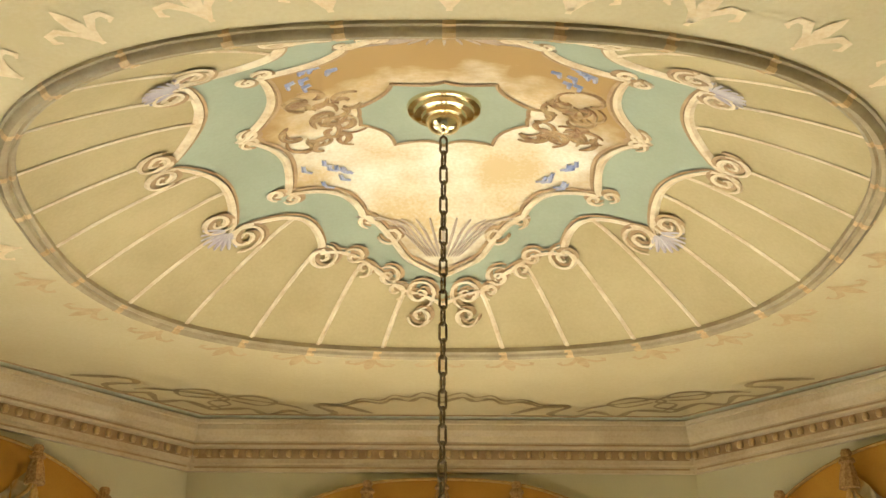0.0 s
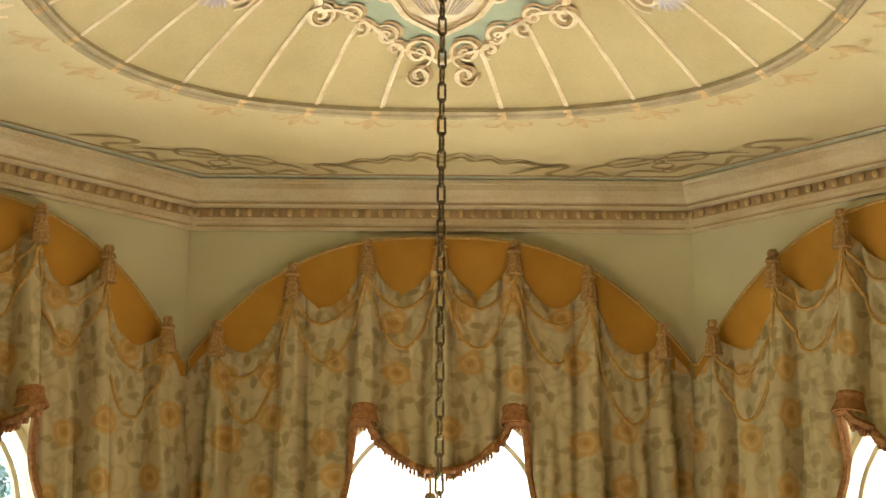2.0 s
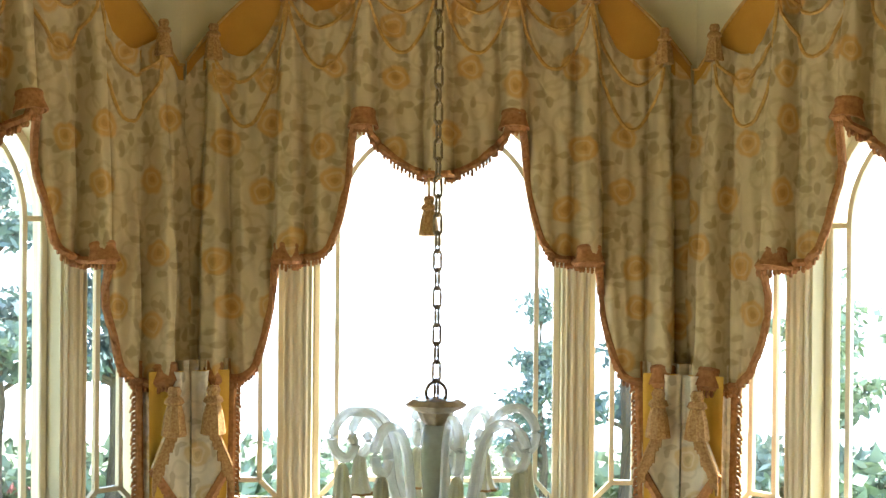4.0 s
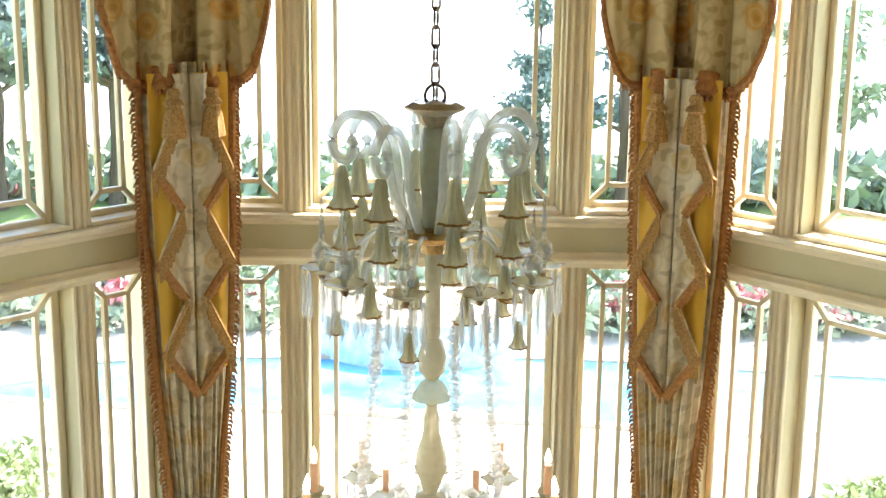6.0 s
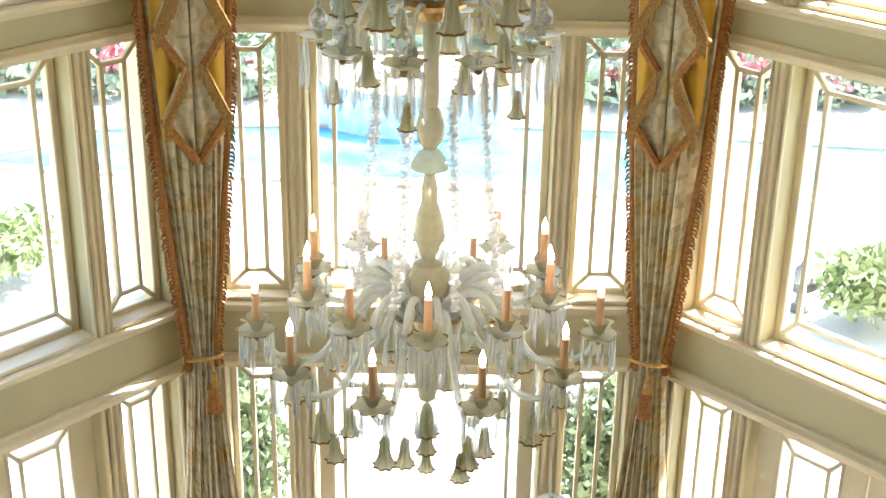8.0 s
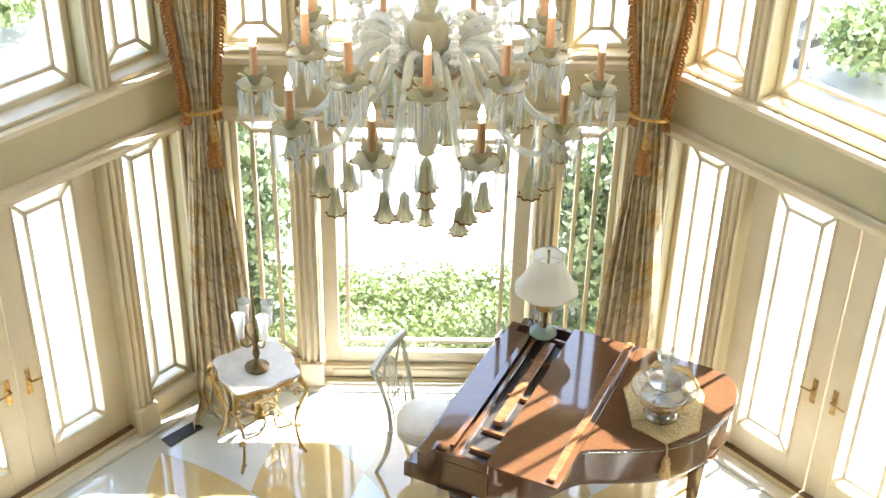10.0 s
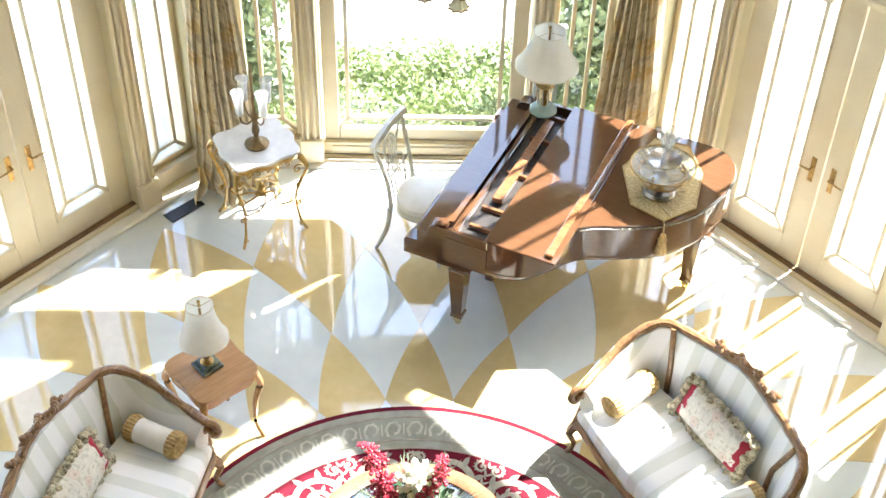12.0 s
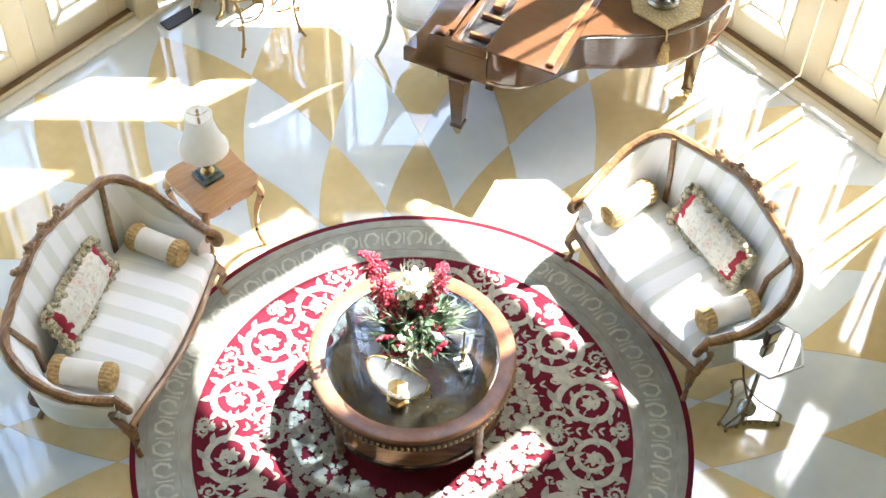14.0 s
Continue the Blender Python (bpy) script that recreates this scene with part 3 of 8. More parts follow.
for m0 in (0, 180):
    for s in (-1, 1):
        for r, d, size, turns, st, hand in ((0.80, 5.5, 0.055, 1.6, 0, -1), (0.755, 13.5, 0.04, 1.4, 150, 1), (0.80, 11.0, 0.03, 1.2, 0, -1), (0.71, 23.5, 0.035, 1.3, 120, 1), (0.745, 20.0, 0.03, 1.2, 30, -1),
                                            (0.745, 31, 0.05, 1.6, 200, 1), (0.775, 51.5, 0.06, 1.8, 30, -1), (0.775, 60.5, 0.05, 1.6, 300, 1), (0.775, 86.5, 0.05, 1.7, 330, 1),
                                            (0.60, 16, 0.04, 1.2, 90, -1), (0.565, 24.5, 0.028, 1.2, 0, 1), (0.585, 51, 0.025, 1.2, 90, -1), (0.60, 56, 0.025, 1.2, 0, 1), (0.535, 87.5, 0.03, 1.3, 0, 1), (0.88, 5.0, 0.04, 1.3, 90, -1)):
            dd = m0 + s * d if m0 == 0 else m0 - s * d
            hh = hand * s * (1 if m0 == 0 else -1)
            base = st * s if m0 == 0 else 180 - st * s
            vol.append(ribbon(spiral(r, dd, size, turns, base, hh), 0.016, 0.013))
            shade.append(ribbon(spiral(r - 0.010, dd + 0.6, size, turns, base, hh), 0.022, 0.009))
        for j in range(9):
            a = -60 + 15 * j
            rr, dd = 0.775, 56.5
            pts = []
            for q in range(6):
                t = 0.012 + q * 0.014
                pts.append((rr + t * math.cos(radians(a)), dd + math.degrees(t * math.sin(radians(a)) / rr)))
            sg = s if m0 == 0 else -s
            shells.append(ribbon([(x, m0 + sg * y) for x, y in pts], 0.013, 0.013))
deco("dome_volutes", join(*vol), CREAMLINE, "cream painted volutes")
deco("dome_volute_shade", join(*shade), BROWNLINE, "brown painted shade of volutes")
deco("dome_shells", join(*shells), LILAC, "lilac and cream painted shells")
# painted foliage sprays in the cloud panel
rnd = random.Random(4)
spray, gold, blue = [], [], []
for m0 in (0, 180):
    for j in range(13):
        a = (j - 6) * 2.4
        spine = smooth_path([(0.66, m0 + a * 0.3), (0.58 - 0.006 * abs(j - 6), m0 + a * 1.2), (0.50 + abs(j - 6) * 0.010, m0 + a * 2.0)], 5)
        spray.append(ribbon([(p[0], p[1]) for p in spine], 0.008, 0.012))
    for s in (-1, 1):
        for j in range(8):
            d, r = 48 + rnd.uniform(-9, 9), 0.44 + rnd.uniform(-0.05, 0.05)
            blue.append(ribbon([(r, m0 + s * d), (r + 0.01, m0 + s * (d + 3)), (r - 0.005, m0 + s * (d + 6))], 0.014, 0.012))
        for j in range(16):
            d, r = 90 + rnd.uniform(-22, 24), 0.345 + rnd.uniform(-0.08, 0.07)
            gold.append(ribbon(spiral(r, m0 + s * d, rnd.uniform(0.035, 0.07), rnd.uniform(0.3, 0.6), rnd.uniform(0, 360), s), rnd.uniform(0.008, 0.02), 0.012))
deco("dome_sprays", join(*spray), mat("painted_spray_rose", (0.50, 0.38, 0.28), 0.6, c2=(0.62, 0.50, 0.36), scale=20), "rose-brown painted foliage sprays")
deco("dome_blue_strokes", join(*blue), mat("painted_blue", (0.24, 0.30, 0.52), 0.6, c2=(0.48, 0.48, 0.55), scale=20), "blue painted cloud strokes")
deco("dome_russet_scrolls", join(*gold), mat("painted_russet", (0.27, 0.14, 0.05), 0.6, c2=(0.52, 0.36, 0.16), scale=14), "russet painted scrolls")

# fleurons outside the ring, one at each rib
def fleur(b, c, out, size, z):
    n = Vector((-out.y, out.x))
    def blade(pts, w):
        P = [c + out * p[0] * size + n * p[1] * size for p in pts]
        v, f = [], []
        for i, p in enumerate(P):
            t = (P[min(i + 1, len(P) - 1)] - P[max(i - 1, 0)]).normalized()
            q = Vector((-t.y, t.x)) * size * w[i]
            v += [(p.x + q.x, p.y + q.y, z), (p.x - q.x, p.y - q.y, z)]
        for i in range(len(P) - 1):
            f.append((2 * i, 2 * i + 1, 2 * i + 3, 2 * i + 2))
        b.add(v, f)
    blade([(0, 0), (0.25, 0), (0.55, 0), (0.85, 0), (1.05, 0)], (0.05, 0.04, 0.15, 0.10, 0.01))
    for s in (-1, 1):
        blade([(0.1, s * 0.03), (0.38, s * 0.14), (0.62, s * 0.36), (0.60, s * 0.56), (0.42, s * 0.60), (0.36, s * 0.50)], (0.03, 0.06, 0.09, 0.07, 0.06, 0.02))


# near fleurons get a brighter colour, far ones a darker: light put into colour
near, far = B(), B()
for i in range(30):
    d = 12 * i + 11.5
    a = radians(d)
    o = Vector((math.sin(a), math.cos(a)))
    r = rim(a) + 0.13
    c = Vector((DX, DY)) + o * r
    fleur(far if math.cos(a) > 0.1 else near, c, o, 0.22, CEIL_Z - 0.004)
deco("ceiling_fleurons", near, mat("fleuron_gold_lit", (0.86, 0.69, 0.42), 0.55, c2=(0.74, 0.54, 0.28), scale=15), "gold painted fleurons round the dome, near side in a lit tone")
deco("ceiling_fleurons", far, mat("fleuron_tan_shaded", (0.52, 0.34, 0.15), 0.55, c2=(0.62, 0.45, 0.22), scale=15), "tan painted fleurons round the dome, far side in a shaded tone")
# gilt bands on the ring
b = B()
for i in range(30):
    a = radians(12 * i + 11.5)
    o, n = Vector((math.sin(a), math.cos(a), 0)), Vector((math.cos(a), -math.sin(a), 0))
    c = Vector((DX, DY, CEIL_Z)) + o * rim(a)
    b.loft([[c + o * x + Vector((0, 0, h - 0.003)) + n * s * 0.022 for x, h in RING[1:]] for s in (-1, 1)], caps=False, closed=False)
deco("ceiling_ring_bands", b, GILT_PAINT, "gilt bands crossing the dome ring")

# painted border line and scrollwork near the cornice
b, sc, pale = B(), [], B()
for k in (0, 1, -1):
    m = bay(k)
    for off, w, target in ((-0.26, 0.008, b),):
        L = HALF[k] + off * tan22
        target.box(-L, L, off - w, off + w, CEIL_Z - 0.006, CEIL_Z - 0.002, m)
    pale.loft([[(s * (HALF[k] + d * tan22), d, CEIL_Z - 0.004) for d in (-0.19, -0.245)] for s in (-1, 1)], m, caps=False, closed=False)
deco("ceiling_border_line", b, BROWNLINE, "thin brown painted border line")
deco("ceiling_border_band", pale, mat("border_sage", (0.58, 0.58, 0.44), 0.6, c2=(0.45, 0.44, 0.30), scale=18, amount=0.8), "pale sage painted border with leaf wash")


def vine(pts, w):
    P = smooth_path(pts, 5)
    v, f = [], []
    for i, p in enumerate(P):
        t = (P[min(i + 1, len(P) - 1)] - P[max(i - 1, 0)]).normalized()
        q = Vector((-t.y, t.x)) * w * (0.5 + 0.7 * abs(math.sin(i * 0.55)))
        v += [(p.x + q.x, p.y + q.y, CEIL_Z - 0.005), (p.x - q.x, p.y - q.y, CEIL_Z - 0.005)]
        if i < len(P) - 1:
            f.append((2 * i, 2 * i + 1, 2 * i + 3, 2 * i + 2))
    return B().add(v, f)


vines = []
for s in (-1, 1):
    for o, w in ((0.0, 0.017), (-0.11, 0.010)):
        vines.append(vine([(s * x, y + o * (1 - x)) for x, y in ((0.0, 7.98), (0.12, 7.86), (0.2, 7.95), (0.3, 7.90), (0.38, 8.0), (0.5, 7.96), (0.62, 8.06), (0.75, 8.06))], w))
    for side in (-1, 1):
        mk = pose(s * CORNER_X * 0.97, FAR_Y - 0.05, 0, 0, 0, -TURN / 2 * s)
        for pts, w in (([(0.05, -0.35), (0.25, -0.48), (0.4, -0.40), (0.5, -0.55), (0.66, -0.50), (0.78, -0.62), (0.62, -0.72), (0.7, -0.80), (1.0, -0.72)], 0.022),
                       ([(0.1, -0.62), (0.3, -0.58), (0.36, -0.70), (0.2, -0.76), (0.12, -0.68), (0.45, -0.66), (0.6, -0.6)], 0.014),
                       ([(0.0, -0.40), (0.12, -0.52), (0.02, -0.62), (0.1, -0.70)], 0.012)):
            q = vine([(side * (x - 0.05), y) for x, y in pts], w)
            o = B()
            o.add([tuple(mk @ Vector(p)) for p in [(x, y, z) for x, y, z in q.v]], q.f)
            o.v = [(x, y, CEIL_Z - 0.005) for x, y, z in o.v]
            vines.append(o)
deco("ceiling_scrollwork", join(*vines), mat("scroll_bronze", (0.26, 0.17, 0.06), 0.5, c2=(0.38, 0.27, 0.10), scale=14), "bronze painted scrollwork on the ceiling")

# ---------------------------------------------------------------- floor
FLOORWHITE = mat("white_marble_floor", (0.68, 0.72, 0.70), 0.05, c2=(0.60, 0.64, 0.63), scale=1.6, fine=9, amount=0.5, spec=0.9, coat=0.8)
FLOORGOLD = mat("yellow_marble_inlay", (0.66, 0.52, 0.26), 0.05, c2=(0.58, 0.445, 0.20), scale=2.2, fine=14, amount=0.6, spec=0.9, coat=0.8, alt=0.08)
b = B()
b.prism([(-WEST_X - 0.2, BACK_Y - 0.3), (WEST_X + 0.2, BACK_Y - 0.3), (WEST_X + 0.2, WEST_Y + 0.1), (CORNER_X + 0.08, FAR_Y + 0.18), (-CORNER_X - 0.08, FAR_Y + 0.18), (-WEST_X - 0.2, WEST_Y + 0.1)], -0.3, 0.0)
tagged(part("floor", b, FLOORWHITE), "polished white marble floor with yellow inlay", "floor", kind="structure")
YF = 4.2   # centre of the floor medallion
RADII = (1.30, 1.79, 2.47, 3.32, 4.02, 4.75, 5.4)
STEP = 360 / 24
def inlay(i):
    """A curved lozenge of the medallion between three rings."""
    c = [(RADII[i], 0), (RADII[i + 1], STEP / 2), (RADII[i + 2], 0), (RADII[i + 1], -STEP / 2)]
    pts = []
    for (r0, d0), (r1, d1) in zip(c, c[1:] + c[:1]):
        for q in range(6):
            s = q / 6
            bow = 1.0 + 0.004 * math.sin(math.pi * s)
            d, r = lerp(d0, d1, s), lerp(r0, r1, s) * bow
            pts.append((r * math.sin(radians(d)), r * math.cos(radians(d))))
    return B().prism([(x, y) for x, y in reversed(pts)], -0.01, 0.003).mesh("inlay", FLOORGOLD)


fl = bpy.data.objects["floor"]
for i in (0, 2):
    me = inlay(i)
    for j in range(24):
        part("inlay", me, FLOORGOLD, fl, m=pose(0, YF, 0, 0, 0, STEP * j))
b = B()
b.box(-0.16, 0.16, -0.06, 0.06, 0.004, 0.012, c=0.003)
v = tagged(part("floor_vent", b, mat("dark_vent_metal", (0.05, 0.05, 0.05), 0.4, 0.6), m=pose(-1.88, 7.90, 0, 0, 0, 45)), "small dark metal floor vent by the curtain", "vent")

# ---------------------------------------------------------------- outdoors
LAWN = mat("lawn_grass", (0.10, 0.17, 0.035), 0.8, c2=(0.16, 0.22, 0.06), scale=0.8, fine=30, bump=0.5)
PATIO = mat("pale_patio_stone", (0.62, 0.58, 0.52), 0.7, c2=(0.54, 0.50, 0.43), scale=0.7, fine=12, bump=0.2)
COPING = mat("pool_coping_stone", (0.55, 0.45, 0.35), 0.7, c2=(0.42, 0.33, 0.25), scale=3)
WATER = mat("pool_water", (0.05, 0.26, 0.42), 0.08, c2=(0.16, 0.42, 0.54), scale=1.2, bump=0.6, fine=6, spec=0.6)
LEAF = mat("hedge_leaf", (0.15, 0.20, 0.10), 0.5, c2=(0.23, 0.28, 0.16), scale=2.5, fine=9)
# HAZYLEAF and LEAF3 are paler: distant haze is put into their colour
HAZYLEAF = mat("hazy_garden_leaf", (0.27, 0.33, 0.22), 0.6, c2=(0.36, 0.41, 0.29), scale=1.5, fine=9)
LEAF2 = mat("light_shrub_leaf", (0.22, 0.29, 0.11), 0.5, c2=(0.32, 0.37, 0.17), scale=2.5, fine=9)
LEAF3 = mat("hazed_pine_leaf", (0.15, 0.20, 0.18), 0.6, c2=(0.20, 0.26, 0.23), scale=1.5, fine=9)
BLOOM = mat("red_bloom", (0.55, 0.14, 0.15), 0.5, c2=(0.66, 0.30, 0.30), scale=5)
BARK = mat("brown_bark", (0.13, 0.09, 0.06), 0.8, scale=8, bump=0.6)
GZ = -0.30
b = B()
b.grid(lambda u, v: (lerp(-900, 900, u), lerp(-900, 900, v), GZ - 0.05), 30, 30)
tagged(part("ground", b, LAWN), "mown green lawn round the house", "lawn", kind="structure")
b = B()
b.grid(lambda u, v: (lerp(-2500, 2500, u), lerp(44, 4000, v), GZ - 0.03), 4, 4)
# the haze over the sea is put into its pale colour
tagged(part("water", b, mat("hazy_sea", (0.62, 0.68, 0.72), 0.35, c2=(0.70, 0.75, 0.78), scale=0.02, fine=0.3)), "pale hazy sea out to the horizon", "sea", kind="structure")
b = B()
b.prism([(-20, -8), (20, -8), (20, 20), (17, 23), (14, 24.6), (9, 26), (-9, 26), (-14, 24.6), (-17, 23), (-20, 20)], GZ - 0.04, GZ)
tagged(part("pavement", b, PATIO), "sunlit pale stone pool terrace", "terrace", kind="structure")


def outline(n=64):
    """The free-form pool: a wide lobed basin."""
    pts = []
    for i in range(n):
        a = 2 * math.pi * i / n
        r = 1 + 0.10 * math.cos(3 * a + 0.6) + 0.05 * math.cos(5 * a)
        pts.append((0.6 + 8.2 * r * math.cos(a), 21.3 + (1.35 * r + 1.5 * max(0.0, math.cos(a + 0.75)) ** 6) * math.sin(a)))
    return pts


pool = thing("swimming_pool", "free-form swimming pool with turquoise water and stone coping", "pool", kind="structure")
o = outline()
cx, cy = 0.6, 21.3
def grown(d):
    return [(x + d * (x - cx) / math.hypot(x - cx, y - cy), y + d * (y - cy) / math.hypot(x - cx, y - cy)) for x, y in o]


b = B()
b.prism(o, GZ - 0.03, GZ + 0.02)
part("water", b, WATER, pool, "rippled turquoise water")
b = B()
for i in range(64):
    j = (i + 1) % 64
    g = grown(0.32)
    b.loft([[(*o[i], z), (*o[j], z), (*g[j], z), (*g[i], z)] for z in (GZ - 0.02, GZ + 0.07)])
part("coping", b, COPING, pool, "tan stone coping")
spa = thing("spa_waterfall", "raised curved stone spa with water spilling into the pool", "spa", kind="structure")
b = B()
pl = arc(-0.2, 24.4, 2.3, 180, 360, 24)
b.loft([[(x, y, z) for x, y in pl + [(2.1, 25.2), (-2.5, 25.2)]] for z in (GZ, GZ + 0.75)])
part("wall", b, COPING, spa)
b = B()
b.grid(lambda u, v: (-0.2 + (2.33 + 0.05 * v) * math.cos(math.pi + math.pi * u), 24.4 + (2.33 + 0.05 * v) * math.sin(math.pi + math.pi * u), GZ + 0.80 - 0.78 * v), 24, 4)
part("falling_water", b, mat("falling_water", (0.62, 0.72, 0.74), 0.2, c2=(0.35, 0.5, 0.55), scale=6, fine=25, bump=0.6), spa, "white sheet of falling water", smooth=True)


def leaves(blobs, n, size, seed):
    """Small folded leaves scattered through lobes (x, y, z, rx, ry, rz)."""
    rg = np.random.RandomState(seed)
    b = B()
    per = max(1, n // len(blobs))
    for x, y, z, rx, ry, rz in blobs:
        d = rg.normal(size=(per, 3))
        d /= np.linalg.norm(d, axis=1)[:, None]
        d *= (rg.rand(per, 1) ** 0.4)
        P = d * np.array([rx, ry, rz]) * (0.75 + 0.4 * rg.rand(per, 1)) + np.array([x, y, z])
        T = rg.normal(size=(per, 3))
        T /= np.linalg.norm(T, axis=1)[:, None]
        U = np.cross(T, rg.normal(size=(per, 3)))
        U /= np.linalg.norm(U, axis=1)[:, None]
        s = size * (0.6 + 0.8 * rg.rand(per, 1))
        o4 = len(b.v)
        V = np.stack([P - T * s, P + U * s * 0.45, P + T * s, P - U * s * 0.45], 1).reshape(-1, 3)
        b.v += [tuple(q) for q in V.tolist()]
        b.f += [(o4 + 4 * i, o4 + 4 * i + 1, o4 + 4 * i + 2, o4 + 4 * i + 3) for i in range(per)]
    return b


def quick(name, b, material, label, category, kind="stuff"):
    me = bpy.data.meshes.new(name)
    me.from_pydata(b.v, [], b.f)
    me.materials.append(material)
    return tagged(new(name, me), label, category, kind=kind)


rg = random.Random(11)
def hedge_blobs(x0, x1, y0, y1, h, step):
    out = []
    x = x0
    while x <= x1:
        y = y0
        while y <= y1:
            r = step * rg.uniform(0.6, 0.95)
            hh = h * rg.uniform(0.75, 1.15)
            out.append((x + rg.uniform(-0.2, 0.2) * step, y + rg.uniform(-0.2, 0.2) * step, GZ + hh * 0.5, r, r, hh * 0.55))
            y += step
        x += step
    return out


quick("hedge", leaves(hedge_blobs(-1.9, 2.0, 9.35, 10.35, 0.34, 0.30), 30000, 0.027, 1), LEAF2, "low sunlit clipped green hedge outside the window", "hedge")
for x, s in ((-1.62, 3), (1.55, 4)):
    quick("shrub", leaves([(x + rg.uniform(-0.28, 0.28), 9.5 + rg.uniform(-0.1, 0.45), GZ + rg.uniform(0.2, 1.9), 0.33, 0.3, 0.33) for _ in range(16)], 7000, 0.05, s), LEAF, "tall leafy green shrub close outside the glass", "shrub")
for x, y, r, s in ((5.5, 15.0, 0.75, 5), (6.3, 14.4, 0.6, 6), (-5.6, 15.8, 0.8, 7), (-6.6, 16.3, 0.6, 17)):
    quick("shrub", leaves([(x + rg.uniform(-0.5, 0.5) * r, y + rg.uniform(-0.5, 0.5) * r, GZ + 0.5 * r + rg.uniform(0, 0.6) * r, r * 0.6, r * 0.6, r * 0.5) for _ in range(10)], 2600, 0.08, s), LEAF2, "rounded light green shrub on the terrace", "shrub")
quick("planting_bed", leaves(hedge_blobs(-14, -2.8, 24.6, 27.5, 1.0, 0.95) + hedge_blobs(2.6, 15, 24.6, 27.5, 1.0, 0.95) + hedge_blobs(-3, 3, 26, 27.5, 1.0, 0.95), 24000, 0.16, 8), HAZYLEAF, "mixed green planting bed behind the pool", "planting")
quick("flower_bed", leaves([(rg.choice((-1, 1)) * rg.uniform(3.0, 8), rg.uniform(24.3, 25.2), GZ + rg.uniform(0.3, 0.9), 0.35, 0.3, 0.15) for _ in range(26)] + [(rg.uniform(-14, -10), rg.uniform(37, 39), GZ + 0.3, 0.6, 0.5, 0.2) for _ in range(14)], 3000, 0.11, 9), BLOOM, "red flowering bed", "flowers")
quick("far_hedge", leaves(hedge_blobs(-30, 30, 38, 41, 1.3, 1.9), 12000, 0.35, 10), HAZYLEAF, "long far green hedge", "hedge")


def tree(x, y, h, w, n, material, seed, label):
    r = random.Random(seed)
    t = thing("tree", label, "tree", pose(x, y, GZ))
    b = B()
    b.tube([(0, 0, -0.2), (0.1, 0.05, h * 0.3), (-0.05, 0.1, h * 0.6), (0, 0, h * 0.92)], [w * 0.10, w * 0.075, w * 0.05, w * 0.015], 8)
    bl = []
    for i in range(15):
        z, a = h * r.uniform(0.28, 0.97), r.uniform(0, 6.28)
        q = w * (1.1 - z / h) * r.uniform(0.5, 1.0)
        e = (q * math.cos(a), q * math.sin(a), z + 0.04 * h)
        b.tube([(0, 0, z - 0.06 * h), e], [w * 0.03, w * 0.008], 5)
        bl.append((*e, w * r.uniform(0.22, 0.38), w * r.uniform(0.22, 0.38), h * r.uniform(0.035, 0.07)))
        bl.append((e[0] * 0.5, e[1] * 0.5, z, w * 0.25, w * 0.25, h * 0.05))
    part("trunk", b, BARK, t)
    c = leaves(bl, n, w * 0.06, seed)
    me = bpy.data.meshes.new("crown")
    me.from_pydata(c.v, [], c.f)
    me.materials.append(material)
    part("crown", me, material, t)


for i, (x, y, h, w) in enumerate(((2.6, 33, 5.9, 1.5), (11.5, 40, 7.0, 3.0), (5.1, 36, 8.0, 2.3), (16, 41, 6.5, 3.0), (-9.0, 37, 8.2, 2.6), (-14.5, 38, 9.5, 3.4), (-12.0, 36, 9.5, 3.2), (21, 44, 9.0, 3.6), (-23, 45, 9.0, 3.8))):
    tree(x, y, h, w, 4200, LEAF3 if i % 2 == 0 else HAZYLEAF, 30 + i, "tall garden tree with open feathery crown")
urn = thing("garden_urn", "dark metal lidded garden urn on the terrace", "urn", pose(4.75, 15.4, GZ))
part("body", B().lathe([(0.14, 0), (0.15, 0.04), (0.06, 0.10), (0.05, 0.22), (0.22, 0.34), (0.26, 0.46), (0.20, 0.50), (0.05, 0.62), (0.02, 0.70), (0.0, 0.72)], 16), mat("dark_urn_metal", (0.12, 0.12, 0.11), 0.5, 0.4), urn, smooth=True)

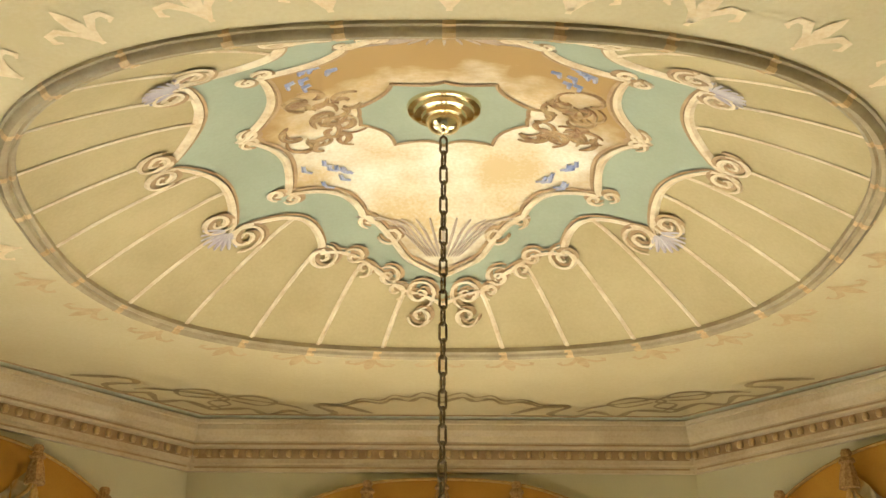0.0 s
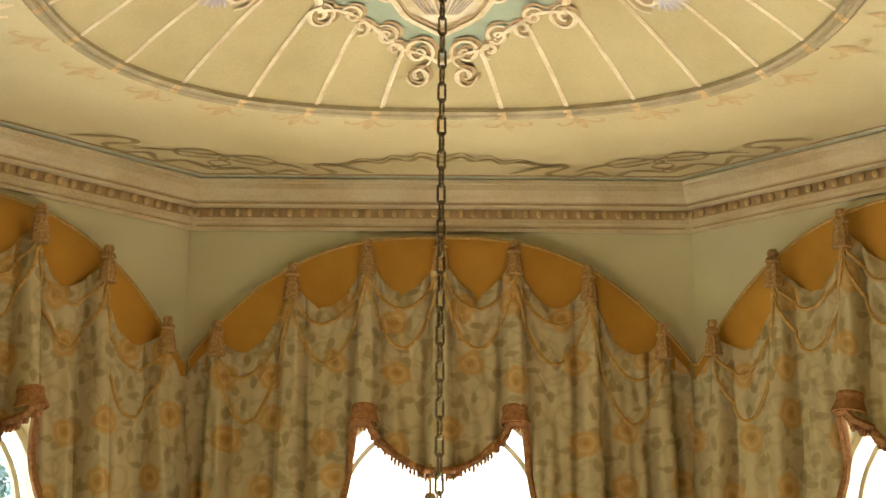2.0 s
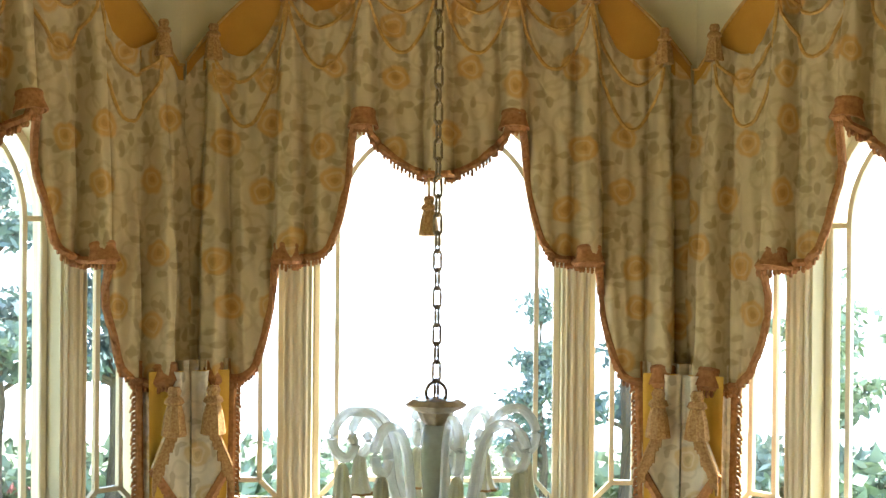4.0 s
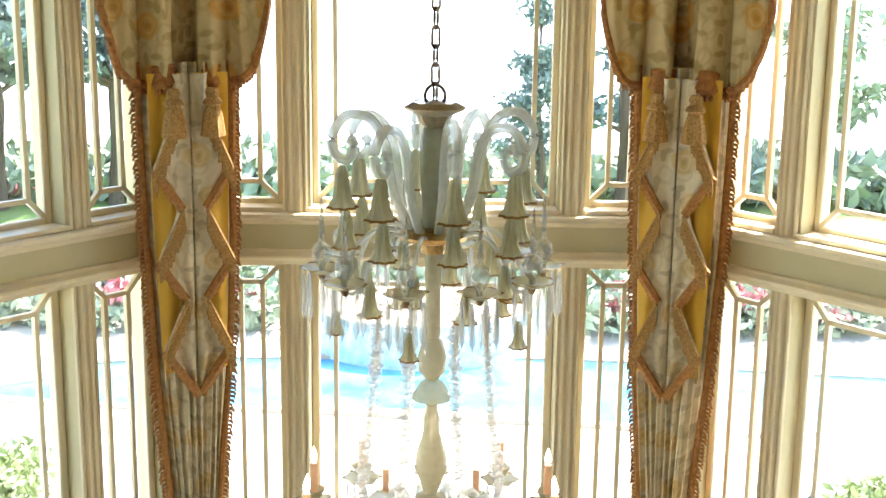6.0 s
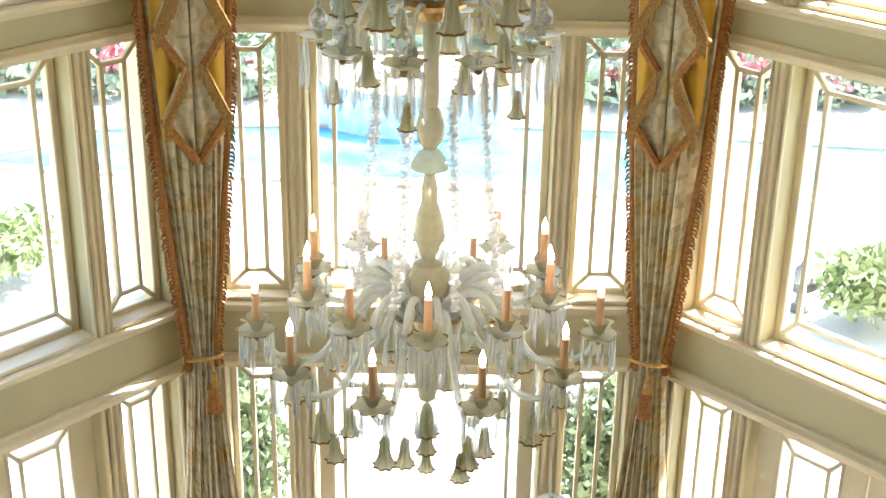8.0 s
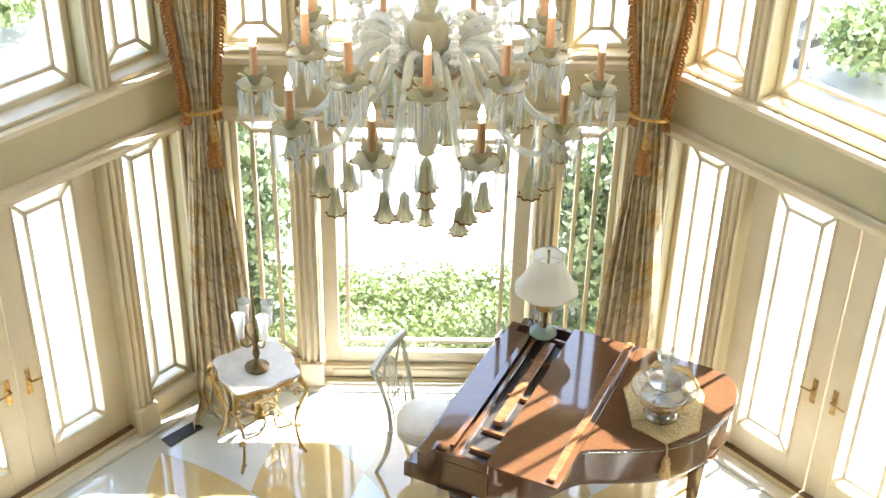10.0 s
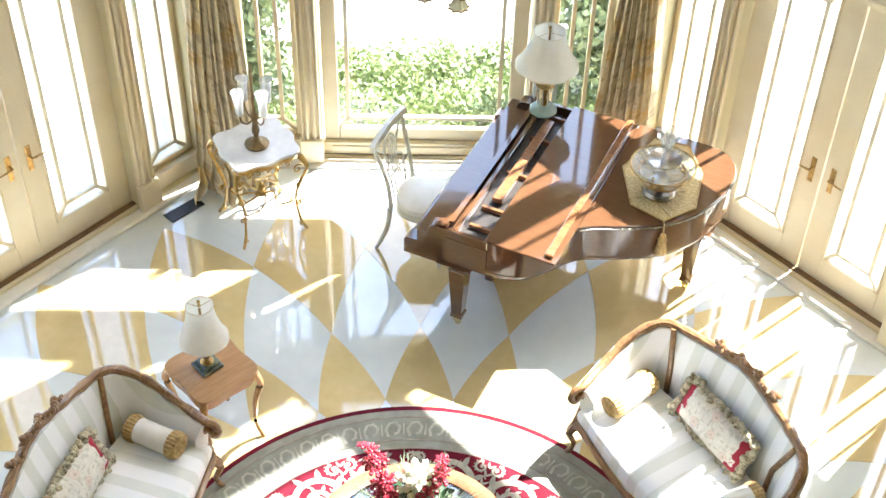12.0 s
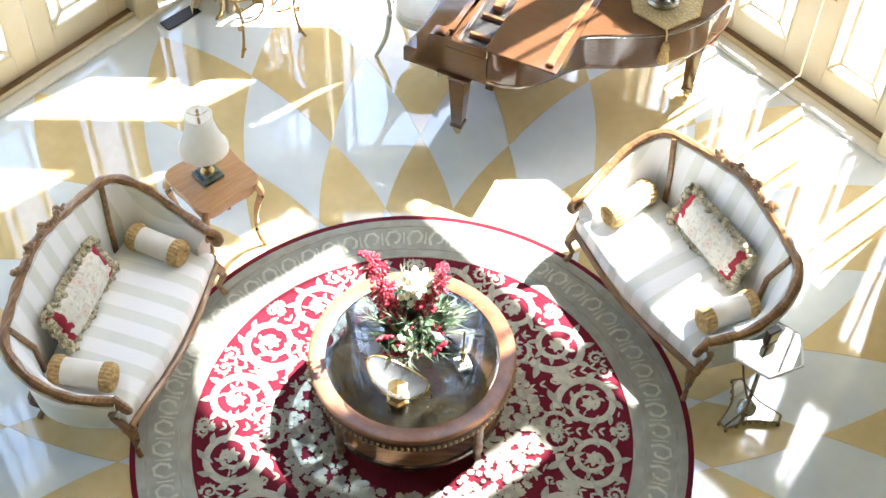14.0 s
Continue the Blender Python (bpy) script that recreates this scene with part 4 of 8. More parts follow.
# ---------------------------------------------------------------- curtains
def floral_mat(name, base, leaf, flower, scale=1.0, side=0):
    """Woven floral cloth: ochre blooms and grey-green leaves scattered on a cream ground."""
    m = mat(name, base, 0.75, c2=tuple(v * 0.85 for v in base), scale=10, fine=220, bump=0.25, spec=0.25)
    nt = m.node_tree
    bs = nt.nodes["Principled BSDF"]
    src = bs.inputs["Base Color"].links[0].from_socket
    co, mp = nt.nodes.new("ShaderNodeTexCoord"), nt.nodes.new("ShaderNodeMapping")
    mp.inputs["Scale"].default_value = (scale * (1.3 if side else 1.0), 0.0, scale)
    turned = nt.nodes.new("ShaderNodeMapping")
    turned.inputs["Rotation"].default_value = (0, 0, radians(40 * side))
    mp.inputs["Rotation"].default_value = (radians(90), 0, 0)
    nt.links.new(co.outputs["Object"], turned.inputs["Vector"])
    nt.links.new(turned.outputs[0], mp.inputs["Vector"])
    wob = nt.nodes.new("ShaderNodeTexNoise")
    wob.inputs["Scale"].default_value = 9
    nt.links.new(mp.outputs[0], wob.inputs["Vector"])
    addv = nt.nodes.new("ShaderNodeMix")
    addv.data_type, addv.blend_type = "RGBA", "LINEAR_LIGHT"
    addv.inputs[0].default_value = 0.035
    nt.links.new(mp.outputs[0], addv.inputs[6])
    nt.links.new(wob.outputs["Color"], addv.inputs[7])
    pale = tuple(v * 1.10 for v in base)
    # each layer: cells per metre, stretch, turn, randomness, band of distances, colour, strength, share of cells
    layers = ((5.2, (1, 1, 1), 0, 0.75, (0.20, 0.25, 0.31, 0.36), leaf, 0.34, 1.0),
              (3.7, (1, 1, 1), 0, 0.9, (0.24, 0.28, 0.32, 0.36), leaf, 0.30, 1.0),
              (5.6, (1.9, 1, 1), 35, 0.9, (-1.0, -0.9, 0.20, 0.27), leaf, 0.85, 0.55),
              (5.0, (1, 2.1, 1), 25, 0.9, (-1.0, -0.9, 0.19, 0.26), leaf, 0.80, 0.5),
              (2.7, (1, 1, 1), 0, 0.55, (-1.0, -0.9, 0.20, 0.25), flower, 0.82, 1.0),
              (2.7, (1, 1, 1), 0, 0.55, (0.10, 0.12, 0.135, 0.16), pale, 0.35, 1.0),
              (2.7, (1, 1, 1), 0, 0.55, (-1.0, -0.9, 0.045, 0.07), tuple(v * 0.72 for v in flower), 0.7, 1.0))
    for sc, stretch, turn, rand, band, col, amount, share in layers:
        mp2, vo, mr, m2, mul, mx = (nt.nodes.new("ShaderNode" + q) for q in ("Mapping", "TexVoronoi", "MapRange", "MapRange", "Math", "Mix"))
        mp2.inputs["Scale"].default_value = stretch
        mp2.inputs["Rotation"].default_value = (0, 0, radians(turn))
        vo.voronoi_dimensions = "2D"
        nt.links.new(addv.outputs[2], mp2.inputs["Vector"])
        vo.inputs["Scale"].default_value = sc
        vo.inputs["Randomness"].default_value = rand
        nt.links.new(mp2.outputs[0], vo.inputs["Vector"])
        mr.inputs[1].default_value, mr.inputs[2].default_value = band[0], band[1]
        m2.inputs[1].default_value, m2.inputs[2].default_value = band[3], band[2]
        nt.links.new(vo.outputs["Distance"], mr.inputs[0])
        nt.links.new(vo.outputs["Distance"], m2.inputs[0])
        mul.operation = "MULTIPLY"
        nt.links.new(mr.outputs[0], mul.inputs[0])
        nt.links.new(m2.outputs[0], mul.inputs[1])
        sep, lt, mul2 = nt.nodes.new("ShaderNodeSeparateColor"), nt.nodes.new("ShaderNodeMath"), nt.nodes.new("ShaderNodeMath")
        nt.links.new(vo.outputs["Color"], sep.inputs[0])
        lt.operation, lt.inputs[1].default_value = "LESS_THAN", share
        nt.links.new(sep.outputs[0], lt.inputs[0])
        mul2.operation = "MULTIPLY"
        nt.links.new(mul.outputs[0], mul2.inputs[0])
        nt.links.new(lt.outputs[0], mul2.inputs[1])
        amt = nt.nodes.new("ShaderNodeMath")
        amt.operation, amt.inputs[1].default_value = "MULTIPLY", amount
        nt.links.new(mul2.outputs[0], amt.inputs[0])
        mx.data_type = "RGBA"
        mx.inputs[7].default_value = (*col, 1)
        nt.links.new(amt.outputs[0], mx.inputs[0])
        nt.links.new(src, mx.inputs[6])
        src = mx.outputs[2]
    nt.links.new(src, bs.inputs["Base Color"])
    return m


FLORAL = {k: floral_mat("floral_drapery", (0.56, 0.44, 0.245), (0.34, 0.255, 0.115), (0.52, 0.29, 0.075), 1.0, k) for k in (0, 1, -1)}
FLORAL2 = floral_mat("pale_floral_drapery", (0.76, 0.66, 0.47), (0.47, 0.39, 0.25), (0.62, 0.45, 0.21), 1.15)
def let_light_through(m, share):
    """Thin cloth: part of the light that falls on its back glows through."""
    nt = m.node_tree
    bs = nt.nodes["Principled BSDF"]
    tl, mx = nt.nodes.new("ShaderNodeBsdfTranslucent"), nt.nodes.new("ShaderNodeMixShader")
    nt.links.new(bs.inputs["Base Color"].links[0].from_socket, tl.inputs[0])
    mx.inputs[0].default_value = share
    nt.links.new(bs.outputs[0], mx.inputs[1])
    nt.links.new(tl.outputs[0], mx.inputs[2])
    nt.links.new(mx.outputs[0], nt.nodes["Material Output"].inputs[0])


let_light_through(FLORAL2, 0.12)
GOLDCLOTH = mat("gold_cloth", (0.51, 0.255, 0.038), 0.7, c2=(0.42, 0.20, 0.026), scale=4, fine=160, bump=0.3, spec=0.2)
FRINGE = mat("rust_fringe", (0.42, 0.20, 0.08), 0.85, c2=(0.26, 0.11, 0.04), scale=40, fine=120, bump=0.6, spec=0.1)
TASSEL = mat("tan_tassel", (0.50, 0.30, 0.12), 0.8, c2=(0.27, 0.14, 0.045), scale=70, fine=150, bump=0.7, spec=0.15)
EDGEFRINGE = mat("orange_fringe", (0.46, 0.22, 0.085), 0.85, c2=(0.28, 0.125, 0.045), scale=40, fine=120, bump=0.6, spec=0.1)
BRIGHTGOLD = mat("bright_gold_cloth", (0.74, 0.46, 0.075), 0.65, c2=(0.62, 0.36, 0.05), scale=4, fine=160, bump=0.3, spec=0.25)
BRAID = mat("gold_braid", (0.56, 0.34, 0.09), 0.7, c2=(0.40, 0.22, 0.05), scale=30, bump=0.5)
NODES = [-1.41, -0.945, -0.47, 0.0, 0.47, 0.945, 1.41]
VWS = {0: 1.60, 1: 1.665, -1: 1.665}


def vtop(u):
    return 8.11 + 0.82 * (1 - min(1, abs(u) / 1.62) ** 2.7)


def vbottom(u):
    u = abs(u)
    if u < 0.43:
        return 7.42 + 0.26 * (u / 0.43) ** 2
    if u < 0.53:
        return 7.72
    if u < 0.86:
        s = (u - 0.53) / 0.33
        return lerp(7.72, 6.90, 1 - (1 - s) ** 4 if s > 0 else 0)
    if u < 1.01:
        return 6.88
    if u < 1.32:
        s = (u - 1.01) / 0.31
        return lerp(6.88, 6.14, 1 - (1 - s) ** 4)
    return 6.12 + 0.02 * math.sin((u - 1.32) * 20)


def scallop(u):
    i = min(range(len(NODES) - 1), key=lambda q: abs(u - (NODES[q] + NODES[q + 1]) / 2))
    s = (u - NODES[i]) / (NODES[i + 1] - NODES[i])
    if s < 0 or s > 1:
        return vtop(u) - 0.10
    return lerp(vtop(NODES[i]), vtop(NODES[i + 1]), s) - 0.09 - 0.26 * max(0, math.sin(math.pi * s)) ** 0.8


def vdepth(u, z, seed):
    """How far the cloth stands off the wall: pipes under the tassels, soft folds between."""
    low = max(0.0, min(1.0, (vtop(u) - z) / 1.5))
    d = 0.115 + 0.085 * low
    for n in NODES:
        w = 0.050 + 0.022 * low
        d += (0.07 + 0.06 * low) * math.exp(-((u - n) / w) ** 6) - (0.02 + 0.03 * low) * math.exp(-((abs(u - n) - 1.35 * w) / 0.024) ** 2)
    for n in (-1.2, -0.72, 0.72, 1.2):
        d += 0.028 * low * math.exp(-((u - n + 0.03 * math.sin(z * 2 + seed)) / 0.03) ** 2)
    i = max(0, min(len(NODES) - 2, int((u - NODES[0]) / 0.4735)))
    s = max(0.0, min(1.0, (u - NODES[i]) / (NODES[i + 1] - NODES[i])))
    drop = lerp(vtop(NODES[i]), vtop(NODES[i + 1]), s) - z - 0.42 * math.sin(math.pi * s)
    d += 0.030 * math.sin(drop * 27) * math.sin(math.pi * s) * max(0.0, 1 - max(0.0, drop) / 0.85)
    d += 0.012 * low * math.sin(u * 41 + seed) + 0.010 * math.sin(u * 23 + z * 5 + seed) + 0.006 * math.sin(u * 67 + z * 9)
    return d


def tassel(parent, x, y, z, size, material=TASSEL, name="tassel"):
    k = size
    b = B().lathe([(0.0, 0), (0.10 * k, -0.01 * k), (0.14 * k, -0.10 * k), (0.11 * k, -0.20 * k), (0.17 * k, -0.25 * k), (0.20 * k, -0.33 * k), (0.14 * k, -0.38 * k), (0.20 * k, -0.60 * k), (0.25 * k, -0.98 * k), (0.22 * k, -1.0 * k), (0.0, -0.97 * k)], 18, pose(x, y, z), 9, 0.06)
    return part(name, b, material, parent, smooth=True)


def fringe_run(pts, drop=0.05, step=0.03, seed=0, cord=0.018):
    """A cord along points with small hanging tufts."""
    r = random.Random(seed)
    b = B()
    b.tube(pts, cord, 6)
    acc = 0.0
    for p, q in zip(pts, pts[1:]):
        p, q = Vector(p), Vector(q)
        L = (q - p).length
        while acc < L:
            c = p.lerp(q, acc / L)
            k = drop * r.uniform(0.75, 1.15)
            w = 0.010
            b.loft([[(c.x + w * 0.5 * a, c.y + w * 0.5 * e, c.z - 0.008) for a, e in ((-1, -1), (1, -1), (1, 1), (-1, 1))], [(c.x + w * a, c.y + w * e - 0.004, c.z - k * 0.7) for a, e in ((-1, -1), (1, -1), (1, 1), (-1, 1))],
                    [(c.x + w * 0.6 * a, c.y + w * 0.6 * e, c.z - k) for a, e in ((-1, -1), (1, -1), (1, 1), (-1, 1))]])
            acc += step
        acc -= L
    return b


for k, seed in ((0, 0.0), (1, 2.1), (-1, 4.4)):
    v = thing("curtain_valance", "arched floral swag valance with gold top, rust fringe and tassels", "valance", bay(k), group="window valances")
    NU, VW = 380, VWS[k]
    b = B()
    b.grid(lambda u, w: (lerp(-VW, VW, u), -0.095 - 0.010 * w, lerp(vtop(lerp(-VW, VW, u)), scallop(lerp(-VW, VW, u)) - 0.10, w)), 120, 4)
    b.grid(lambda u, w: (lerp(-VW, VW, u), -0.085, lerp(vtop(lerp(-VW, VW, u)), scallop(lerp(-VW, VW, u)) - 0.10, w)), 120, 1)
    part("gold_top", b, GOLDCLOTH, v, "ochre gold quilted cloth", smooth=True)
    b = B()
    cord = [(u, -0.103, vtop(u)) for u in (lerp(-VW, VW, i / 80) for i in range(81))]
    b.tube(cord, 0.010, 6)
    part("top_piping", b, BRAID, v)
    b = B()
    def cloth(u, w, off=0.0):
        x = lerp(-VW, VW, u)
        z = lerp(scallop(x), vbottom(x), w)
        return (x, -vdepth(x, z, seed) + off, z)
    b.grid(cloth, NU, 26)
    b.grid(lambda u, w: cloth(u, w, 0.012), 130, 8)
    part("floral_swag", b, FLORAL[k], v, smooth=70)
    pts = [(u, -vdepth(u, vbottom(u), seed) - 0.004, vbottom(u)) for u in (lerp(-VW, VW, i / 220) for i in range(221))]
    part("fringe", fringe_run(pts, 0.062, 0.030, int(seed * 10), 0.026), FRINGE, v, "rust tufted fringe")
    for s0, s1 in zip(NODES, NODES[1:]):
        for sag, zo in ((0.36, 0.20), (0.62, 0.26)):
            q = B()
            pl = []
            for i in range(19):
                s = i / 18
                x = lerp(s0, s1, s)
                z = lerp(vtop(s0), vtop(s1), s) - zo - sag * (math.sin(math.pi * s) ** 0.75 if 0 < s < 1 else 0) * (0.9 if abs(s0 + s1) > 1.6 else 0.75)
                z = max(z, vbottom(x) + 0.08)
                pl.append((x, -vdepth(x, z, seed) - 0.012, z))
            q.tube(pl, 0.012, 5)
            part("draped_cord", q, BRAID, v)
    for n in NODES:
        tassel(v, n, -0.225, vtop(n) - 0.01, 0.23)
        zb = vbottom(n)
        q = B().lathe([(0.064, 0.105), (0.074, 0.10), (0.079, 0.082), (0.074, 0.072), (0.080, 0.04), (0.094, 0.0), (0.098, -0.015), (0.086, -0.018), (0.074, 0.0), (0.062, 0.04), (0.055, 0.09), (0.0, 0.095)], 40, pose(n, -vdepth(n, zb, seed) + 0.05, zb + 0.005, -12), 20, 0.02)
        if abs(n) > 0.1:
            part("pipe_end", q, FRINGE, v, "rust fringed end of a fabric pipe", smooth=True)
    q = B()
    q.tube([(-0.055, -0.30, 7.46), (-0.055, -0.30, 7.28)], 0.008, 6)
    part("tassel_cord", q, BRAID, v)
    tassel(v, -0.055, -0.30, 7.29, 0.25, TASSEL, "key_tassel")


def curtain(k, side, seed):
    """The long curtain in one corner, with zigzag jabots above and a tieback below."""
    r = random.Random(seed)
    vm = pose(-k * 1.69, FAR_Y, 0, 0, 0, TURN / 2 * k) if abs(k) == 1 else pose(WEST_X - 0.03, WEST_Y, 0, 0, 0, -(TURN + 90) / 2)
    c = thing("corner_curtain", "tied-back floral corner curtain with gold jabots and rust fringe", "curtain", vm, group="corner curtains")
    half = [(0.0, 0.34), (0.12, 0.31), (0.5, 0.25), (1.2, 0.21), (2.0, 0.14), (2.55, 0.10), (2.68, 0.088), (2.85, 0.105), (3.4, 0.17), (4.2, 0.24), (5.2, 0.28), (6.2, 0.29)]
    mid = [(0.0, -0.02), (1.0, -0.0), (2.68, -0.005), (6.2, -0.015)]
    out = [(0.0, 0.46), (0.3, 0.40), (1.5, 0.36), (2.68, 0.34), (6.2, 0.36)]
    def sheet(u, w, off=0.0):
        z = 6.25 * (1 - w) + 0.012
        s = 2 * u - 1
        hw = curve_at(half, z)
        amp = curve_at([(0.0, 0.045), (1.5, 0.05), (2.68, 0.03), (3.6, 0.042), (6.2, 0.05)], z)
        x = curve_at(mid, z) * side + s * hw + 0.008 * math.sin(9 * s + z * 1.7 + seed)
        y = -curve_at(out, z) + amp * (1 - 2 * abs(math.sin(s * 13.5 + seed + 0.4 * math.sin(z * 1.1))) ** 0.6) + 0.010 * math.sin(s * 47 + z) + 0.10 * s * s + off
        if z < 0.35:
            q = (0.35 - z) / 0.35
            y -= 0.10 * q * math.sin(s * 7 + seed) + 0.05 * q
            x += 0.05 * q * math.sin(s * 9 + z * 18)
        return (x, y, z)
    b = B()
    b.grid(sheet, 220, 70)
    part("drape", b, FLORAL2, c, smooth=80)
    for s in (0.0, 1.0):
        sg = 2 * s - 1
        line = [Vector(sheet(s, w / 110)) + Vector((0.004 * sg, -0.022, 0)) for w in range(0, 66)]
        b = B().tube(line, 0.026, 8)
        for i, p in enumerate(line[:-1]):
            for t in (0.0, 0.5):
                q = p.lerp(line[i + 1], t)
                e = r.uniform(0.040, 0.058)
                b.tube([q, q + Vector((sg * e * 0.8, -0.006, -0.012)), q + Vector((sg * e, -0.004, -0.034))], [0.010, 0.012, 0.006], 5)
        part("edge_fringe", b, EDGEFRINGE, c, "orange-brown fringed edge")
    # gold lining panels and two cascading jabots with a seam between them
    zig = [(6.2, 0.12), (5.95, 0.10), (5.62, 0.24), (5.37, 0.075), (5.04, 0.235), (4.79, 0.065), (4.46, 0.215), (4.17, 0.012)]
    for s in (-1, 1):
        b = B()
        def lining(u, w, off=0.0):
            z = lerp(6.2, 4.30, w)
            return (s * lerp(0.03, curve_at([(4.2, 0.20), (5.2, 0.235), (6.2, 0.25)], z), u), -0.422 - 0.014 * math.sin(u * 9 + z * 3) + off, z)
        b.grid(lining, 14, 30)
        b.grid(lambda u, w: lining(u, w, 0.010), 4, 8)
        part("gold_lining", b, BRIGHTGOLD, c, "bright ochre gold lining", smooth=60)
        b = B()
        def jab(u, w, off=0.0):
            z = lerp(6.2, 4.17, w)
            x = s * lerp(0.006, max(0.008, curve_at([(-a, q) for a, q in zig], -z)), u)
            return (x, -0.452 - 0.022 * math.sin(u * 7.5 + z * 1.5) - 0.035 * math.sin(math.pi * u) + off, z)
        b.grid(jab, 12, 60)
        b.grid(lambda u, w: jab(u, w, 0.008), 4, 20)
        part("jabot", b, FLORAL2, c, smooth=60)
        for n, ((za, qa), (zb, qb)) in enumerate(zip(zig[1:], zig[2:])):
            run = [Vector((s * lerp(qa, qb, i / 9), -0.535 if n % 2 == 0 else -0.50, lerp(za, zb, i / 9))) for i in range(10)]
            if n % 2 == 0:
                part("jabot_fringe", fringe_run(run, 0.15, 0.021, seed + n, 0.012), TASSEL, c, "long tan bullion fringe")
            else:
                part("jabot_braid", fringe_run(run, 0.055, 0.024, seed + n, 0.030), EDGEFRINGE, c, "rust tufted braid")
        tassel(c, s * 0.12, -0.545, 6.12, 0.30, TASSEL)
    q = B()
    q.tube([(0.125 * math.cos(a), -0.34 + 0.085 * math.sin(a), 2.68 - 0.02 * math.sin(a)) for a in (2 * math.pi * i / 20 for i in range(20))], 0.014, 6, closed=True)
    q.tube([(0.02, -0.43, 2.68), (0.03, -0.45, 2.6), (0.02, -0.45, 2.50)], 0.008, 6)
    part("tieback", q, BRAID, c, "twisted gold cord tieback", smooth=True)
    tassel(c, 0.02, -0.45, 2.54, 0.24, FRINGE, "tieback_tassel")
    tassel(c, 0.03, -0.46, 2.62, 0.12, BRAID, "tieback_tassel")


curtain(1, -1, 3)
curtain(-1, 1, 8)
# unseen curtain in the right-hand corner, added to block sun from the floor
curtain(-3, 1, 11)

# ---------------------------------------------------------------- chandelier
def thin_crystal(name, tint, clear, body, rough=0.04, rim=None):
    """Pressed glass: partly see-through, with a bright gloss and a milky body."""
    m = bpy.data.materials.new(name)
    m.use_nodes = True
    nt = m.node_tree
    p = nt.nodes["Principled BSDF"]
    p.inputs["Roughness"].default_value = rough
    p.inputs["Base Color"].default_value = (*tint, 1)
    nz, mr = nt.nodes.new("ShaderNodeTexNoise"), nt.nodes.new("ShaderNodeMix")
    co = nt.nodes.new("ShaderNodeTexCoord")
    nz.inputs["Scale"].default_value = 35
    nt.links.new(co.outputs["Object"], nz.inputs["Vector"])
    mr.data_type = "RGBA"
    mr.inputs[6].default_value, mr.inputs[7].default_value = (*tint, 1), (*tuple(v * (0.90 if rough > 0.5 else 0.72) for v in tint), 1)
    nt.links.new(nz.outputs[0], mr.inputs[0])
    col = mr.outputs[2]
    if rim:
        # a gilded edge: below a height, or beyond a radius
        sep, le, cmp, gm = (nt.nodes.new("ShaderNode" + q) for q in ("SeparateXYZ", "VectorMath", "Math", "Mix"))
        le.operation = "LENGTH"
        nt.links.new(co.outputs["Object"], sep.inputs[0])
        nt.links.new(co.outputs["Object"], le.inputs[0])
        cmp.operation = "LESS_THAN" if rim < 0 else "GREATER_THAN"
        cmp.inputs[1].default_value = rim
        nt.links.new(sep.outputs[2] if rim < 0 else le.outputs["Value"], cmp.inputs[0])
        gm.data_type = "RGBA"
        gm.inputs[7].default_value = (0.30, 0.17, 0.06, 1)
        nt.links.new(cmp.outputs[0], gm.inputs[0])
        nt.links.new(col, gm.inputs[6])
        col = gm.outputs[2]
    nt.links.new(col, p.inputs["Base Color"])
    p.inputs["Specular IOR Level"].default_value = 0.2 if rough > 0.5 else 1.0
    tl, tr, m1, m2 = (nt.nodes.new("ShaderNode" + q) for q in ("BsdfTranslucent", "BsdfTransparent", "MixShader", "MixShader"))
    nt.links.new(col, tl.inputs[0])
    tr.inputs[0].default_value = (*tuple(0.5 + 0.5 * v for v in tint), 1)
    m1.inputs[0].default_value, m2.inputs[0].default_value = body, clear
    nt.links.new(p.outputs[0], m1.inputs[1])
    nt.links.new(tl.outputs[0], m1.inputs[2])
    nt.links.new(m1.outputs[0], m2.inputs[1])
    nt.links.new(tr.outputs[0], m2.inputs[2])
    nt.links.new(m2.outputs[0], nt.nodes["Material Output"].inputs[0])
    return m


OPAL = thin_crystal("opaline_glass", (0.70, 0.67, 0.50), 0.26, 0.55)
GREENOPAL = thin_crystal("green_opaline_glass", (0.66, 0.62, 0.46), 0.14, 0.4)
BALLGLASS = thin_crystal("clear_ball_glass", (0.84, 0.86, 0.86), 0.68, 0.1, 0.02)
BELLGLASS = thin_crystal("gilt_edged_olive_glass", (0.78, 0.76, 0.58), 0.18, 0.65, 0.06, -0.150)
DISHGLASS = thin_crystal("gilt_edged_opaline", (0.66, 0.64, 0.48), 0.22, 0.6, 0.05, 0.0835)
CLEAR = thin_crystal("clear_cut_crystal", (0.93, 0.94, 0.94), 0.55, 0.15, 0.02)
FROST = thin_crystal("clear_curled_glass", (0.84, 0.86, 0.82), 0.28, 0.35, 0.05)
CANDLE = mat("peach_candle_sleeve", (0.74, 0.46, 0.29), 0.5, c2=(0.66, 0.38, 0.22), scale=20)
def glow(name, c, s):
    m = bpy.data.materials.new(name)
    m.use_nodes = True
    p = m.node_tree.nodes["Principled BSDF"]
    p.inputs["Base Color"].default_value = (*c, 1)
    p.inputs["Emission Color"].default_value = (*c, 1)
    p.inputs["Emission Strength"].default_value = s
    return m


